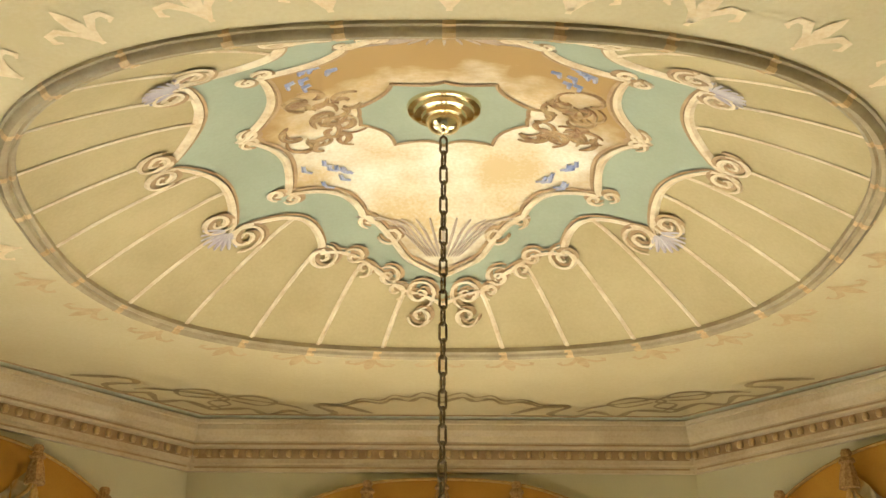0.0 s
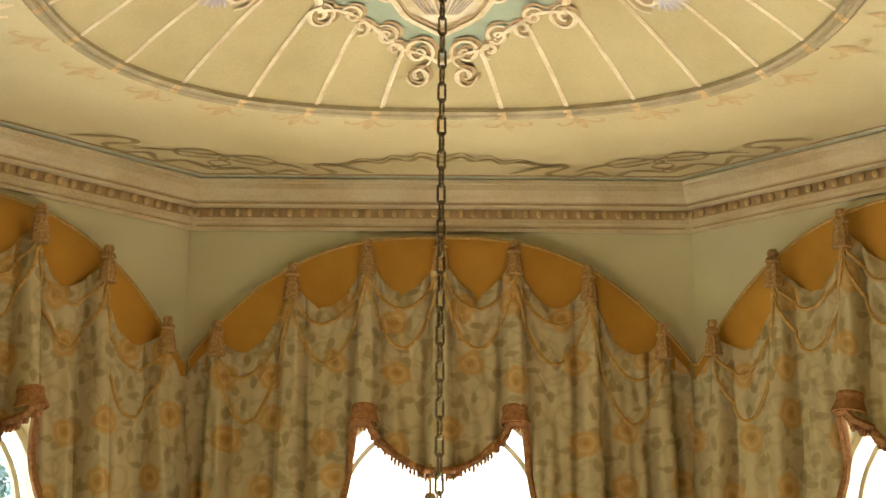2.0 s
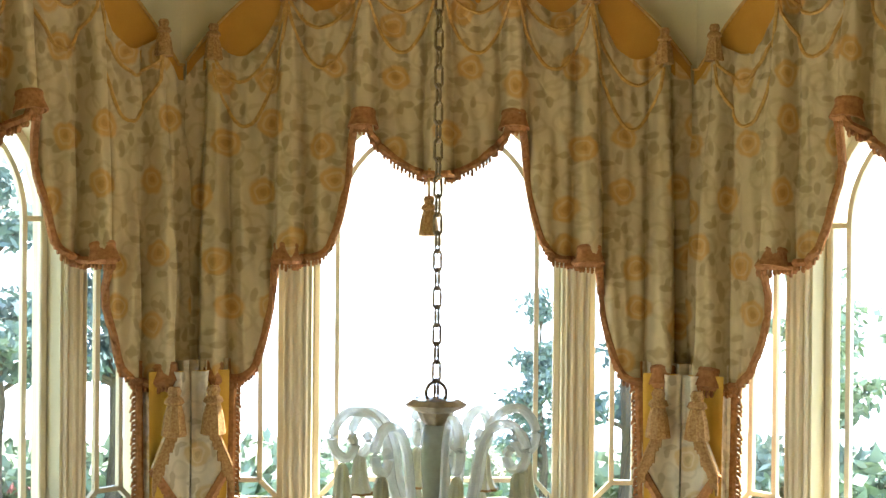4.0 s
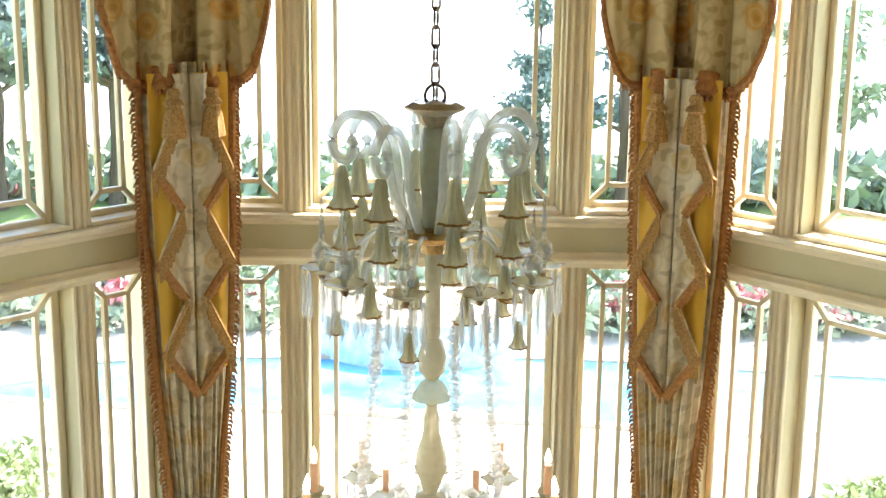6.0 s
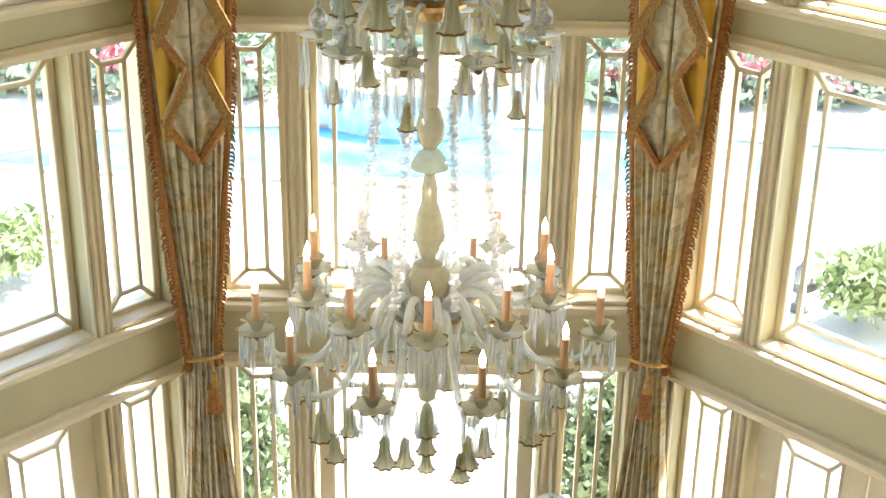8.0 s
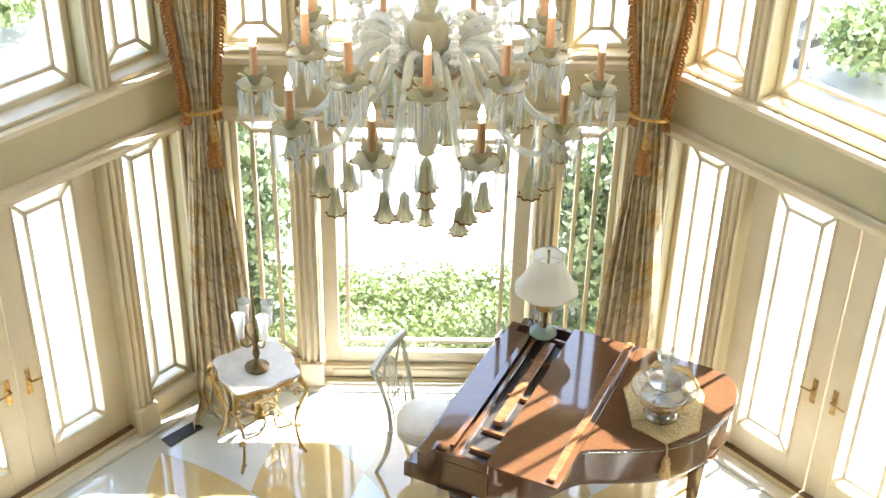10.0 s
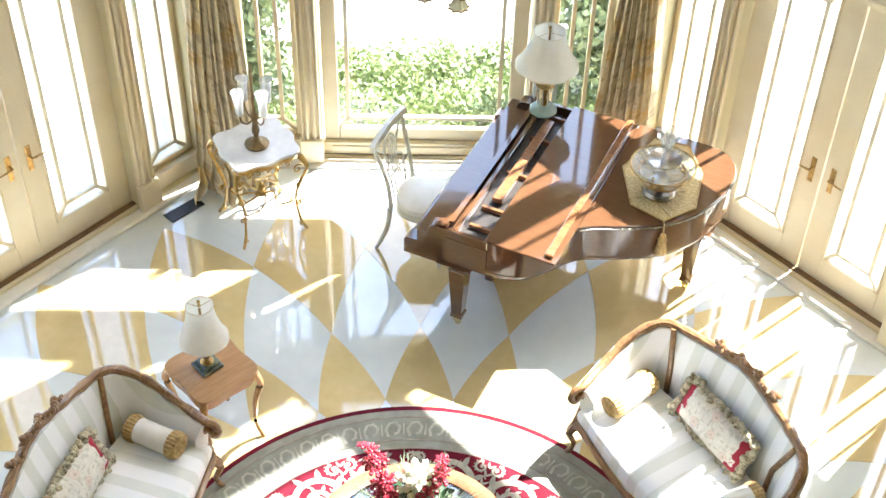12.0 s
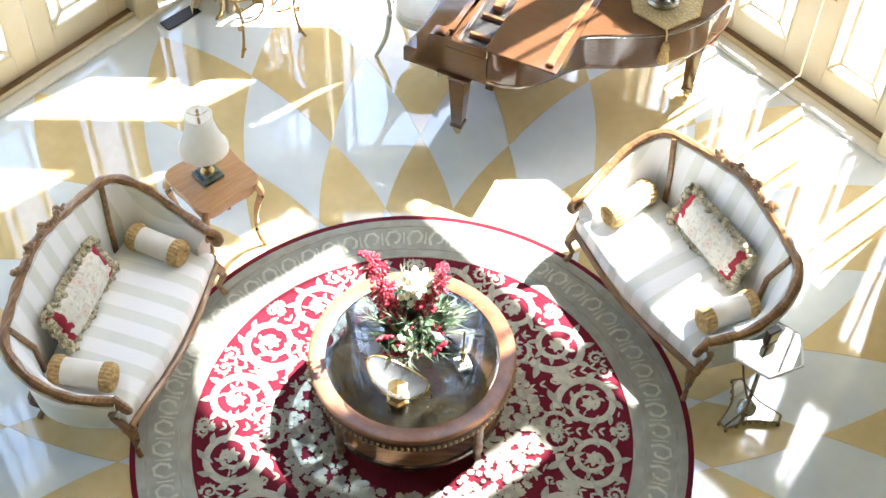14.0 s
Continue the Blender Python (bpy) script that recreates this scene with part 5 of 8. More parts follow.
FLAME = glow("lit_candle_bulb", (1.0, 0.84, 0.62), 3.0)
CH = pose(0.0, 5.3, 0)
chand = thing("chandelier", "large opaline and crystal chandelier with lit candles on a chain", "chandelier", CH)
TOPZ = CEIL_Z + RISE
b = B().lathe([(0.0, 0.0), (0.155, 0.0), (0.17, -0.012), (0.165, -0.03), (0.14, -0.035), (0.135, -0.055), (0.105, -0.06), (0.10, -0.078), (0.082, -0.082), (0.078, -0.10), (0.062, -0.125), (0.035, -0.14), (0.012, -0.146), (0.0, -0.16)], 32, pose(0, 0, TOPZ - 0.005))
part("ceiling_plate", b, POLBRASS, chand, "polished stepped brass ceiling plate", smooth=True)
# chain
lk = B()
pts = [(0.016 * math.cos(a), 0, 0.042 * math.sin(a) * (1.0 if abs(math.sin(a)) < 0.8 else 1.02)) for a in (2 * math.pi * i / 16 for i in range(16))]
lk.tube([(max(-0.0155, min(0.0155, x * 1.4)), 0, z) for x, y, z in pts], 0.0062, 6, closed=True)
lm = lk.mesh("chain_link", DARKBRASS, True)
z, i = TOPZ - 0.17, 0
while z > 6.44:
    part("chain_link", lm, DARKBRASS, chand, m=pose(0.0006 * math.sin(z * 3), 0, z - 0.04, 0, 0, 90 * (i % 2) + 25))
    z -= 0.0735
    i += 1
b = B()
b.tube([(0.04 * math.cos(a), 0, 6.40 + 0.045 * math.sin(a)) for a in (2 * math.pi * j / 16 for j in range(16))], 0.008, 6, closed=True)
part("ring", b, DARKBRASS, chand, smooth=True)
b = B().lathe([(0.02, 6.38), (0.05, 6.37), (0.085, 6.375), (0.118, 6.355), (0.105, 6.34), (0.07, 6.325), (0.055, 6.29), (0.035, 6.27), (0.0, 6.27)], 32, None, 8, 0.07)
part("crown_dish", b, mat("bronze_opaline", (0.34, 0.28, 0.18), 0.3, c2=(0.2, 0.15, 0.09), scale=20, coat=0.4), chand, "bronze-tinted scalloped crown dish", smooth=True)
b = B().lathe([(0.03, 6.28), (0.045, 6.27), (0.06, 6.22), (0.058, 6.12), (0.052, 6.0), (0.048, 5.90), (0.055, 5.86), (0.0, 5.85)], 20)
part("upper_column", b, thin_crystal("grey_green_opaline", (0.46, 0.46, 0.34), 0.10, 0.35), chand, "grey-green opaline column", smooth=True)
b = B().lathe([(0.05, 5.87), (0.12, 5.86), (0.15, 5.84), (0.14, 5.82), (0.06, 5.80), (0.05, 5.76), (0.0, 5.76)], 24)
part("upper_hub", b, BRASS, chand, "brass hub of the upper tier", smooth=True)
# stem of stacked glass
for name, prof, mt in (("stem_vase", [(0.03, 5.78), (0.05, 5.74), (0.045, 5.62), (0.05, 5.45), (0.045, 5.40), (0.0, 5.40)], GREENOPAL), ("stem_ball", [(0.02, 5.41), (0.06, 5.38), (0.085, 5.31), (0.075, 5.25), (0.03, 5.21), (0.0, 5.2)], OPAL),
                       ("stem_dish", [(0.03, 5.22), (0.07, 5.20), (0.11, 5.15), (0.115, 5.13), (0.07, 5.13), (0.03, 5.10), (0.0, 5.1)], OPAL), ("stem_vase", [(0.03, 5.11), (0.045, 5.05), (0.05, 4.98), (0.09, 4.88), (0.095, 4.82), (0.05, 4.73), (0.035, 4.70), (0.0, 4.7)], OPAL),
                       ("stem_ball", [(0.03, 4.71), (0.09, 4.69), (0.125, 4.63), (0.115, 4.56), (0.05, 4.51), (0.0, 4.5)], OPAL), ("lower_hub", [(0.05, 4.52), (0.13, 4.49), (0.17, 4.44), (0.15, 4.38), (0.08, 4.35), (0.05, 4.30), (0.0, 4.3)], DARKBRASS),
                       ("stem_vase", [(0.04, 4.31), (0.07, 4.24), (0.08, 4.12), (0.05, 4.02), (0.0, 4.0)], OPAL)):
    part(name, B().lathe([(x * (0.72 if mt is not DARKBRASS else 0.9), y) for x, y in prof], 24), GREENOPAL if mt is OPAL and name != "stem_dish" else mt, chand, smooth=True)

# shared small pieces
pr = B()
pr.loft([[(0.002 * math.cos(a), 0.002 * math.sin(a), 0) for a in (math.pi * j / 3 for j in range(6))], [(0.006 * math.cos(a), 0.006 * math.sin(a), -0.015) for a in (math.pi * j / 3 for j in range(6))],
         [(0.0098 * math.cos(a), 0.0098 * math.sin(a), -0.12) for a in (math.pi * j / 3 for j in range(6))], [(0.001, 0, -0.15)] * 6], None)
PRISM = pr.mesh("prism", CLEAR)
bd = B().lathe([(0.0, 0.012), (0.010, 0.010), (0.0185, 0.003), (0.0185, -0.003), (0.010, -0.010), (0.0, -0.012)], 8)
bd2 = B().lathe([(0.0, 0.016), (0.013, 0.006), (0.013, -0.006), (0.0, -0.016)], 6)
BEAD = bd2.mesh("bead", CLEAR)
BEADR = bd.mesh("bead", CLEAR)
bell = B().lathe([(0.006, 0.0), (0.012, -0.005), (0.022, -0.03), (0.026, -0.08), (0.033, -0.125), (0.046, -0.150), (0.056, -0.158), (0.040, -0.140), (0.026, -0.10), (0.02, -0.03), (0.0, -0.02)], 32, None, 8, 0.13)
BELL = bell.mesh("bell", BELLGLASS, True)
BELLO = bell.mesh("bell", BELLGLASS, True)
dish = B().lathe([(0.0, -0.012), (0.02, -0.012), (0.045, -0.002), (0.075, 0.012), (0.085, 0.020), (0.072, 0.016), (0.04, 0.008), (0.0, 0.004)], 24, None, 6, 0.12)
DISH = dish.mesh("bobeche", DISHGLASS, True)
SOCKET = B().lathe([(0.0, -0.035), (0.010, -0.034), (0.016, -0.022), (0.016, -0.008), (0.0, -0.008)], 12).mesh("socket", DARKBRASS, True)
cup = B().lathe([(0.012, 0.0), (0.022, 0.01), (0.028, 0.035), (0.040, 0.06), (0.046, 0.066), (0.030, 0.045), (0.0, 0.03)], 18, None, 6, 0.10)
CUP = cup.mesh("candle_cup", OPAL, True)
cd = B().lathe([(0.0, 0.0), (0.0178, 0.0), (0.0178, 0.148), (0.0155, 0.154), (0.008, 0.156), (0.0, 0.156)], 14)
CAND = cd.mesh("candle", CANDLE, True)
fm = B().lathe([(0.0, 0.0), (0.008, 0.004), (0.0145, 0.022), (0.0125, 0.040), (0.005, 0.064), (0.0, 0.076)], 12)
FLM = fm.mesh("flame_bulb", FLAME, True)


pt = B()
pt.grid(lambda u, v: (0.022 + 0.048 * v + 0.004 * math.cos(math.pi * u), (2 * u - 1) * 0.022 * math.sin(0.35 + 2.5 * v), 0.052 * v ** 0.7 - 0.012 * v * v + 0.006 * abs(2 * u - 1)), 6, 6)
PETAL = pt.mesh("petal", DISHGLASS, True)


def hang(parent, r, n, z, ph=0.0, mesh=None, name="prism", scale=1.0):
    for j in range(n):
        a = 2 * math.pi * (j + ph) / n
        part(name, mesh or PRISM, CLEAR, parent, m=pose(r * math.cos(a), r * math.sin(a), z, 0, 0, math.degrees(a)) @ Matrix.Scale(scale, 4))


# upper tier: curled crooks with bells, spikes on dishes, prisms
for j in range(8):
    a = 45 * j + 12
    crook = smooth_path([(0.10, 0, 5.86), (0.17, 0, 6.02), (0.20, 0, 6.20), (0.26, 0, 6.31), (0.35, 0, 6.33), (0.41, 0, 6.26), (0.405, 0, 6.18), (0.355, 0, 6.15), (0.325, 0, 6.20), (0.345, 0, 6.235)], 5)
    hi = 1.0 if j % 2 == 0 else 0.93
    b = B().tube([(x, y, 5.86 + (z - 5.86) * hi) for x, y, z in crook], 0.0205, 8)
    c = part("crook", b, FROST, chand, "clear curled glass crook", smooth=True, m=pose(0, 0, 0, 0, 0, a))
    part("bell", BELL, GREENOPAL, c, m=pose(0.375, 0, 6.13) @ Matrix.Scale(1.1, 4))
    part("bell", BELLO, OPAL, c, m=pose(0.36, 0, 5.95) @ Matrix.Scale(1.0, 4))
for j in range(10):
    a = 36 * j + 5
    b = B().tube(smooth_path([(0.10, 0, 5.83), (0.22, 0, 5.86), (0.32, 0, 5.78), (0.38, 0, 5.66), (0.45, 0, 5.66)], 5), 0.009, 8)
    arm = part("upper_arm", b, FROST, chand, smooth=True, m=pose(0, 0, 0, 0, 0, a))
    d = part("bobeche", DISH, OPAL, arm, m=pose(0.455, 0, 5.685))
    part("socket", SOCKET, DARKBRASS, arm, m=pose(0.455, 0, 5.685))
    spike = B().lathe([(0.012, 0.0), (0.014, 0.02), (0.036, 0.05), (0.042, 0.075), (0.034, 0.105), (0.012, 0.125), (0.014, 0.14), (0.010, 0.20), (0.004, 0.29), (0.0, 0.31)], 16, pose(0.455, 0, 5.69))
    part("spire", spike, BALLGLASS, arm, "clear glass ball and spire", smooth=True)
    for q in range(8):
        t = 2 * math.pi * q / 8
        part("prism", PRISM, CLEAR, arm, m=pose(0.455 + 0.072 * math.cos(t), 0.072 * math.sin(t), 5.675) @ Matrix.Scale(1.3, 4))
    part("bell", BELL, GREENOPAL, arm, m=pose(0.33, 0, 5.75 if j % 2 else 5.68) @ Matrix.Scale(0.85, 4))
    if j % 2:
        part("bell", BELLO, OPAL, arm, m=pose(0.40, 0, 5.53) @ Matrix.Scale(0.7, 4))
hang(chand, 0.27, 14, 5.56, 0.3, scale=1.1)
# swags of crystal beads from the upper tier to the lower hub
for j in range(8):
    a = radians(45 * j + 20)
    b0, b1 = Vector((0.24 * math.cos(a), 0.24 * math.sin(a), 5.52)), Vector((0.33 * math.cos(a), 0.33 * math.sin(a), 4.62))
    n = 32
    sw = part("bead_swag", B().tube([(b0.x, b0.y, b0.z), ((b0.x + b1.x) / 2 * 0.9, (b0.y + b1.y) / 2 * 0.9, (b0.z + b1.z) / 2), (b1.x, b1.y, b1.z)], 0.0015, 4), POLBRASS, chand, "string of clear crystal beads")
    for q in range(n + 1):
        s = q / n
        p = b0.lerp(b1, s ** 1.5 if j % 2 else s ** 1.2)
        p.z = lerp(b0.z, b1.z, s)
        part("bead", BEAD if q % 2 else BEADR, CLEAR, sw, m=Matrix.Translation(p) @ Matrix.Scale(1.4, 4))
# lower arms with candles
def candle_arm(a, r, z, rise, big):
    b = B().tube(smooth_path([(0.10, 0, 4.44), (r * 0.35, 0, 4.44 + rise), (r * 0.62, 0, z - 0.10), (r * 0.85, 0, z - 0.12), (r, 0, z - 0.01)], 6), [0.021 - 0.008 * i / 24 for i in range(25)], 8)
    arm = part("candle_arm", b, FROST, chand, "curved clear glass arm", smooth=True, m=pose(0, 0, 0, 0, 0, a))
    part("bobeche", DISH, OPAL, arm, m=pose(r, 0, z))
    part("socket", SOCKET, DARKBRASS, arm, m=pose(r, 0, z))
    part("candle_cup", CUP, OPAL, arm, m=pose(r, 0, z + 0.012))
    for q in range(5):
        part("petal", PETAL, DISHGLASS, arm, m=pose(r, 0, z + 0.03, 0, 0, 72 * q + 20))
    part("candle", CAND, CANDLE, arm, m=pose(r, 0, z + 0.045))
    part("flame_bulb", FLM, FLAME, arm, m=pose(r, 0, z + 0.199))
    for q in range(9):
        t = 2 * math.pi * q / 9
        part("prism", PRISM, CLEAR, arm, m=pose(r + 0.073 * math.cos(t), 0.073 * math.sin(t), z + 0.004) @ Matrix.Scale(0.85 if q % 2 else 1.2, 4))
    if big:
        part("bell", BELLO, OPAL, arm, m=pose(r * 0.80, 0, z - 0.20) @ Matrix.Scale(0.9, 4))
        part("pendant_drop", PRISM, CLEAR, arm, m=pose(r * 0.80, 0, z - 0.10) @ Matrix.Scale(1.0, 4))


for j in range(10):
    candle_arm(36 * j, 0.70 if j not in (0, 5) else 0.76, 4.34, 0.10, True)
    candle_arm(36 * j + 18, 0.54, 4.57, 0.16, False)
for j in range(16):
    a = 22.5 * j + 8
    b = B().tube(smooth_path([(0.10, 0, 4.45), (0.17, 0, 4.58), (0.28, 0, 4.62), (0.36, 0, 4.54), (0.35, 0, 4.46), (0.30, 0, 4.47)], 5), 0.018, 8)
    part("curled_leaf", b, FROST, chand, "clear curled glass leaf", smooth=True, m=pose(0, 0, 0, 0, 0, a))
for rr, n, z0, sc in ((0.14, 10, 4.30, 1.1), (0.34, 12, 4.22, 1.3), (0.50, 14, 4.20, 1.2), (0.24, 10, 4.10, 1.3), (0.66, 14, 4.26, 1.0)):
    hang(chand, rr, n, z0, 0.2, scale=sc)
hang(chand, 0.36, 6, 4.02, 0.25, BELLO, "bell", 0.85)
hang(chand, 0.55, 6, 4.06, 0.75, BELL, "bell", 0.8)
for z0, sc in ((4.00, 1.05), (3.88, 0.9), (3.76, 0.75)):
    part("bell", BELLO, OPAL, chand, m=pose(0, 0, z0) @ Matrix.Scale(sc, 4))
hang(chand, 0.05, 5, 3.97, 0.2)
# four unseen spots added round the crown to brighten the dome
for j in range(4):
    ud = bpy.data.lights.new("dome_fill_spot", "SPOT")
    ud.energy, ud.color, ud.shadow_soft_size, ud.spot_size, ud.spot_blend = DOME_FILL_W, (1.0, 0.90, 0.72), 0.06, radians(108), 1.0
    uo = new("dome_fill_spot", ud)
    ux, uy = math.cos(radians(90 * j + 45)), math.sin(radians(90 * j + 45))
    uo.matrix_basis = look((0.45 * ux, 5.3 + 0.45 * uy, 6.42), (1.1 * ux, 6.1 + 1.1 * uy, 9.3))
# light of the candle bulbs
for j in range(6):
    ld = bpy.data.lights.new("candle_light", "POINT")
    ld.energy, ld.color, ld.shadow_soft_size = CANDLE_W, (1.0, 0.80, 0.55), 0.05
    a = radians(60 * j + 30)
    lo = new("candle_light", ld)
    lo.matrix_basis = pose(0.66 * math.cos(a), 5.3 + 0.66 * math.sin(a), 4.98)

# ---------------------------------------------------------------- furniture materials
def wood_mat(name, c, c2, rough=0.25, coat=0.5, along=(1.0, 8.0, 8.0)):
    m = mat(name, c, rough, c2=c2, scale=6, fine=40, coat=coat, amount=0.6)
    nt = m.node_tree
    mp = nt.nodes.new("ShaderNodeMapping")
    mp.inputs["Scale"].default_value = along
    co = [n for n in nt.nodes if n.type == "TEX_COORD"][0]
    nt.links.new(co.outputs["Object"], mp.inputs["Vector"])
    for n in nt.nodes:
        if n.type == "TEX_NOISE":
            nt.links.new(mp.outputs[0], n.inputs["Vector"])
            n.inputs["Distortion"].default_value = 0.6
    return m


def stripe_mat(name, c, c2, period, axis):
    m = mat(name, c, 0.55, c2=tuple(v * 0.93 for v in c), scale=6, fine=240, bump=0.2, spec=0.35)
    nt = m.node_tree
    bs = nt.nodes["Principled BSDF"]
    src = bs.inputs["Base Color"].links[0].from_socket
    co, sp, ma, fr, gt, mx = (nt.nodes.new("ShaderNode" + q) for q in ("TexCoord", "SeparateXYZ", "Math", "Math", "MapRange", "Mix"))
    nt.links.new(co.outputs["Object"], sp.inputs[0])
    ma.operation = "DIVIDE"
    ma.inputs[1].default_value = period
    nt.links.new(sp.outputs[axis], ma.inputs[0])
    fr.operation = "PINGPONG"
    fr.inputs[1].default_value = 0.5
    nt.links.new(ma.outputs[0], fr.inputs[0])
    gt.inputs[1].default_value, gt.inputs[2].default_value = 0.21, 0.235
    nt.links.new(fr.outputs[0], gt.inputs[0])
    mx.data_type = "RGBA"
    mx.inputs[7].default_value = (*c2, 1)
    nt.links.new(gt.outputs[0], mx.inputs[0])
    nt.links.new(src, mx.inputs[6])
    nt.links.new(mx.outputs[2], bs.inputs["Base Color"])
    return m


MAHOG = wood_mat("polished_mahogany", (0.125, 0.060, 0.028), (0.108, 0.050, 0.023), 0.10, 1.0)
WALNUT = wood_mat("carved_walnut_gilt", (0.36, 0.20, 0.085), (0.19, 0.095, 0.04), 0.35, 0.3)
FRUITWOOD = wood_mat("inlaid_fruitwood", (0.30, 0.135, 0.055), (0.18, 0.075, 0.03), 0.18, 0.9)
STRIPE = stripe_mat("striped_silk", (0.79, 0.80, 0.74), (0.90, 0.90, 0.89), 0.175, 0)
CREAMSILK = mat("cream_silk", (0.80, 0.77, 0.69), 0.5, c2=(0.72, 0.67, 0.56), scale=9, fine=200, bump=0.2)
NEEDLE = floral_mat("needlepoint_floral", (0.82, 0.78, 0.68), (0.58, 0.54, 0.44), (0.70, 0.56, 0.46), 2.6)
def red_ends(m, x0):
    """Red flower sprays woven into both ends of the pillow."""
    nt = m.node_tree
    bs = nt.nodes["Principled BSDF"]
    src = bs.inputs["Base Color"].links[0].from_socket
    co, sep, ab, nz, ad, gt, mx = (nt.nodes.new("ShaderNode" + q) for q in ("TexCoord", "SeparateXYZ", "Math", "TexNoise", "Math", "Math", "Mix"))
    nz.inputs["Scale"].default_value = 14
    nt.links.new(co.outputs["Object"], sep.inputs[0])
    nt.links.new(co.outputs["Object"], nz.inputs["Vector"])
    ab.operation, ad.operation, gt.operation = "ABSOLUTE", "MULTIPLY_ADD", "GREATER_THAN"
    nt.links.new(sep.outputs[0], ab.inputs[0])
    ad.inputs[1].default_value = 0.18
    nt.links.new(nz.outputs[0], ad.inputs[0])
    nt.links.new(ab.outputs[0], ad.inputs[2])
    gt.inputs[1].default_value = x0
    nt.links.new(ad.outputs[0], gt.inputs[0])
    mx.data_type = "RGBA"
    mx.inputs[7].default_value = (0.36, 0.03, 0.05, 1)
    nt.links.new(gt.outputs[0], mx.inputs[0])
    nt.links.new(src, mx.inputs[6])
    nt.links.new(mx.outputs[2], bs.inputs["Base Color"])


red_ends(NEEDLE, 0.325)
GOLDTRIM = mat("gold_tassel_trim", (0.62, 0.44, 0.19), 0.75, c2=(0.33, 0.20, 0.06), scale=40, fine=140, bump=0.6)
MOSS = mat("olive_ruched_trim", (0.17, 0.14, 0.065), 0.8, c2=(0.60, 0.54, 0.38), scale=30, fine=120, bump=0.7, amount=0.8)
WHITEMARBLE = mat("white_marble_top", (0.78, 0.76, 0.72), 0.1, c2=(0.66, 0.63, 0.58), scale=5, fine=20)
GILT = mat("gilt_bronze", (0.62, 0.43, 0.16), 0.3, 1.0, c2=(0.32, 0.20, 0.07), scale=25)
IVORY = mat("ivory_lacquer", (0.66, 0.64, 0.54), 0.35, c2=(0.54, 0.51, 0.41), scale=10)
BLACKIRON = mat("black_iron_plate", (0.02, 0.018, 0.016), 0.35, c2=(0.05, 0.04, 0.03), scale=20)
SHADE = thin_crystal("cream_silk_shade", (0.93, 0.92, 0.88), 0.0, 0.65, 0.8)
GREENGLASS = thin_crystal("pale_green_glass", (0.62, 0.74, 0.62), 0.2, 0.4)
PALEMETAL = mat("silvered_metal", (0.55, 0.53, 0.50), 0.25, 1.0, c2=(0.30, 0.27, 0.24), scale=25)

# ---------------------------------------------------------------- grand piano
PM = pose(-0.123, 6.78, 0, 0, 0, -25.5)
piano = thing("grand_piano", "polished mahogany grand piano with its lid flap folded back", "piano", PM)
PW = 1.66   # width across the keyboard
bent = smooth_path([(0.72, 0.0), (0.86, 0.06), (0.98, 0.20), (1.10, 0.38), (1.22, 0.47), (1.38, 0.55), (1.62, 0.70), (1.81, 0.94), (1.91, 1.26), (1.89, 1.50), (1.76, 1.64), (1.55, PW)], 5)
body = [(0.62, 0.0)] + [(p.x, p.y) for p in bent] + [(0.62, PW)]
def grow(poly, d, cx=1.2, cy=0.75):
    return [(x + d * (x - cx), y + d * (y - cy)) for x, y in poly]


b = B()
b.loft([[(x, y, z) for x, y in (grow(body, g))] for g, z in ((-0.02, 0.675), (0.0, 0.69), (0.0, 0.715), (-0.006, 0.72), (-0.006, 0.965), (-0.012, 0.972))])
b.box(0.10, 0.62, 0.0, PW, 0.675, 0.90)
for y0, y1 in ((0.0, 0.035), (PW - 0.035, PW)):
    b.box(0.22, 0.62, y0, y1, 0.90, 0.972, c=0.006)
part("case", b, MAHOG, piano, smooth=30)
b = B()
b.prism([(0.0, 0.0)] + [(0.30, 0.0), (0.30, PW), (0.0, PW)], 0.645, 0.70)
b.box(0.0, 0.06, 0.0, PW, 0.70, 0.745, c=0.008)
part("keybed", b, MAHOG, piano)
for y0 in (0.0, PW - 0.10):
    b = B()
    pl = [(0.0, 0.70), (0.0, 0.765), (0.02, 0.785), (0.10, 0.79), (0.14, 0.80), (0.165, 0.84), (0.18, 0.92), (0.20, 0.965), (0.24, 0.972), (0.30, 0.972), (0.30, 0.70)]
    b.loft([[(x, y, z) for x, z in pl] for y in (y0, y0 + 0.10)])
    part("arm_cheek", b, MAHOG, piano, "rounded mahogany key cheek", smooth=30)
b = B()
b.loft([[(0.05, y, 0.775), (0.23, y, 0.80), (0.29, y, 0.965), (0.33, y, 0.968), (0.33, y, 0.95), (0.30, y, 0.945), (0.245, y, 0.785), (0.05, y, 0.76)] for y in (0.102, PW - 0.102)])
part("fallboard", b, MAHOG, piano, "closed glossy fallboard", smooth=30)
b = B()
b.box(0.335, 0.60, 0.04, PW - 0.04, 0.90, 0.908)
part("iron_plate", b, BLACKIRON, piano)
b = B()
for i in range(66):
    y = 0.06 + i * 0.0235
    b.box(0.40, 0.403, y, y + 0.004, 0.908, 0.935)
part("tuning_pins", b, PALEMETAL, piano, "row of steel tuning pins")
for y in (0.15, 0.36, 0.78, 1.22, 1.52):
    b = B()
    b.box(0.42, 0.60, y, y + 0.025, 0.908, 0.945, c=0.004)
    part("plate_strut", b, FRUITWOOD, piano, "bronzed plate strut")
b = B()
b.box(0.35, 0.385, 0.05, PW - 0.05, 0.908, 0.955, c=0.004)
part("music_rail", b, MAHOG, piano)
b = B()
b.box(0.455, 0.53, 0.46, 1.46, 0.92, 0.962, c=0.004)
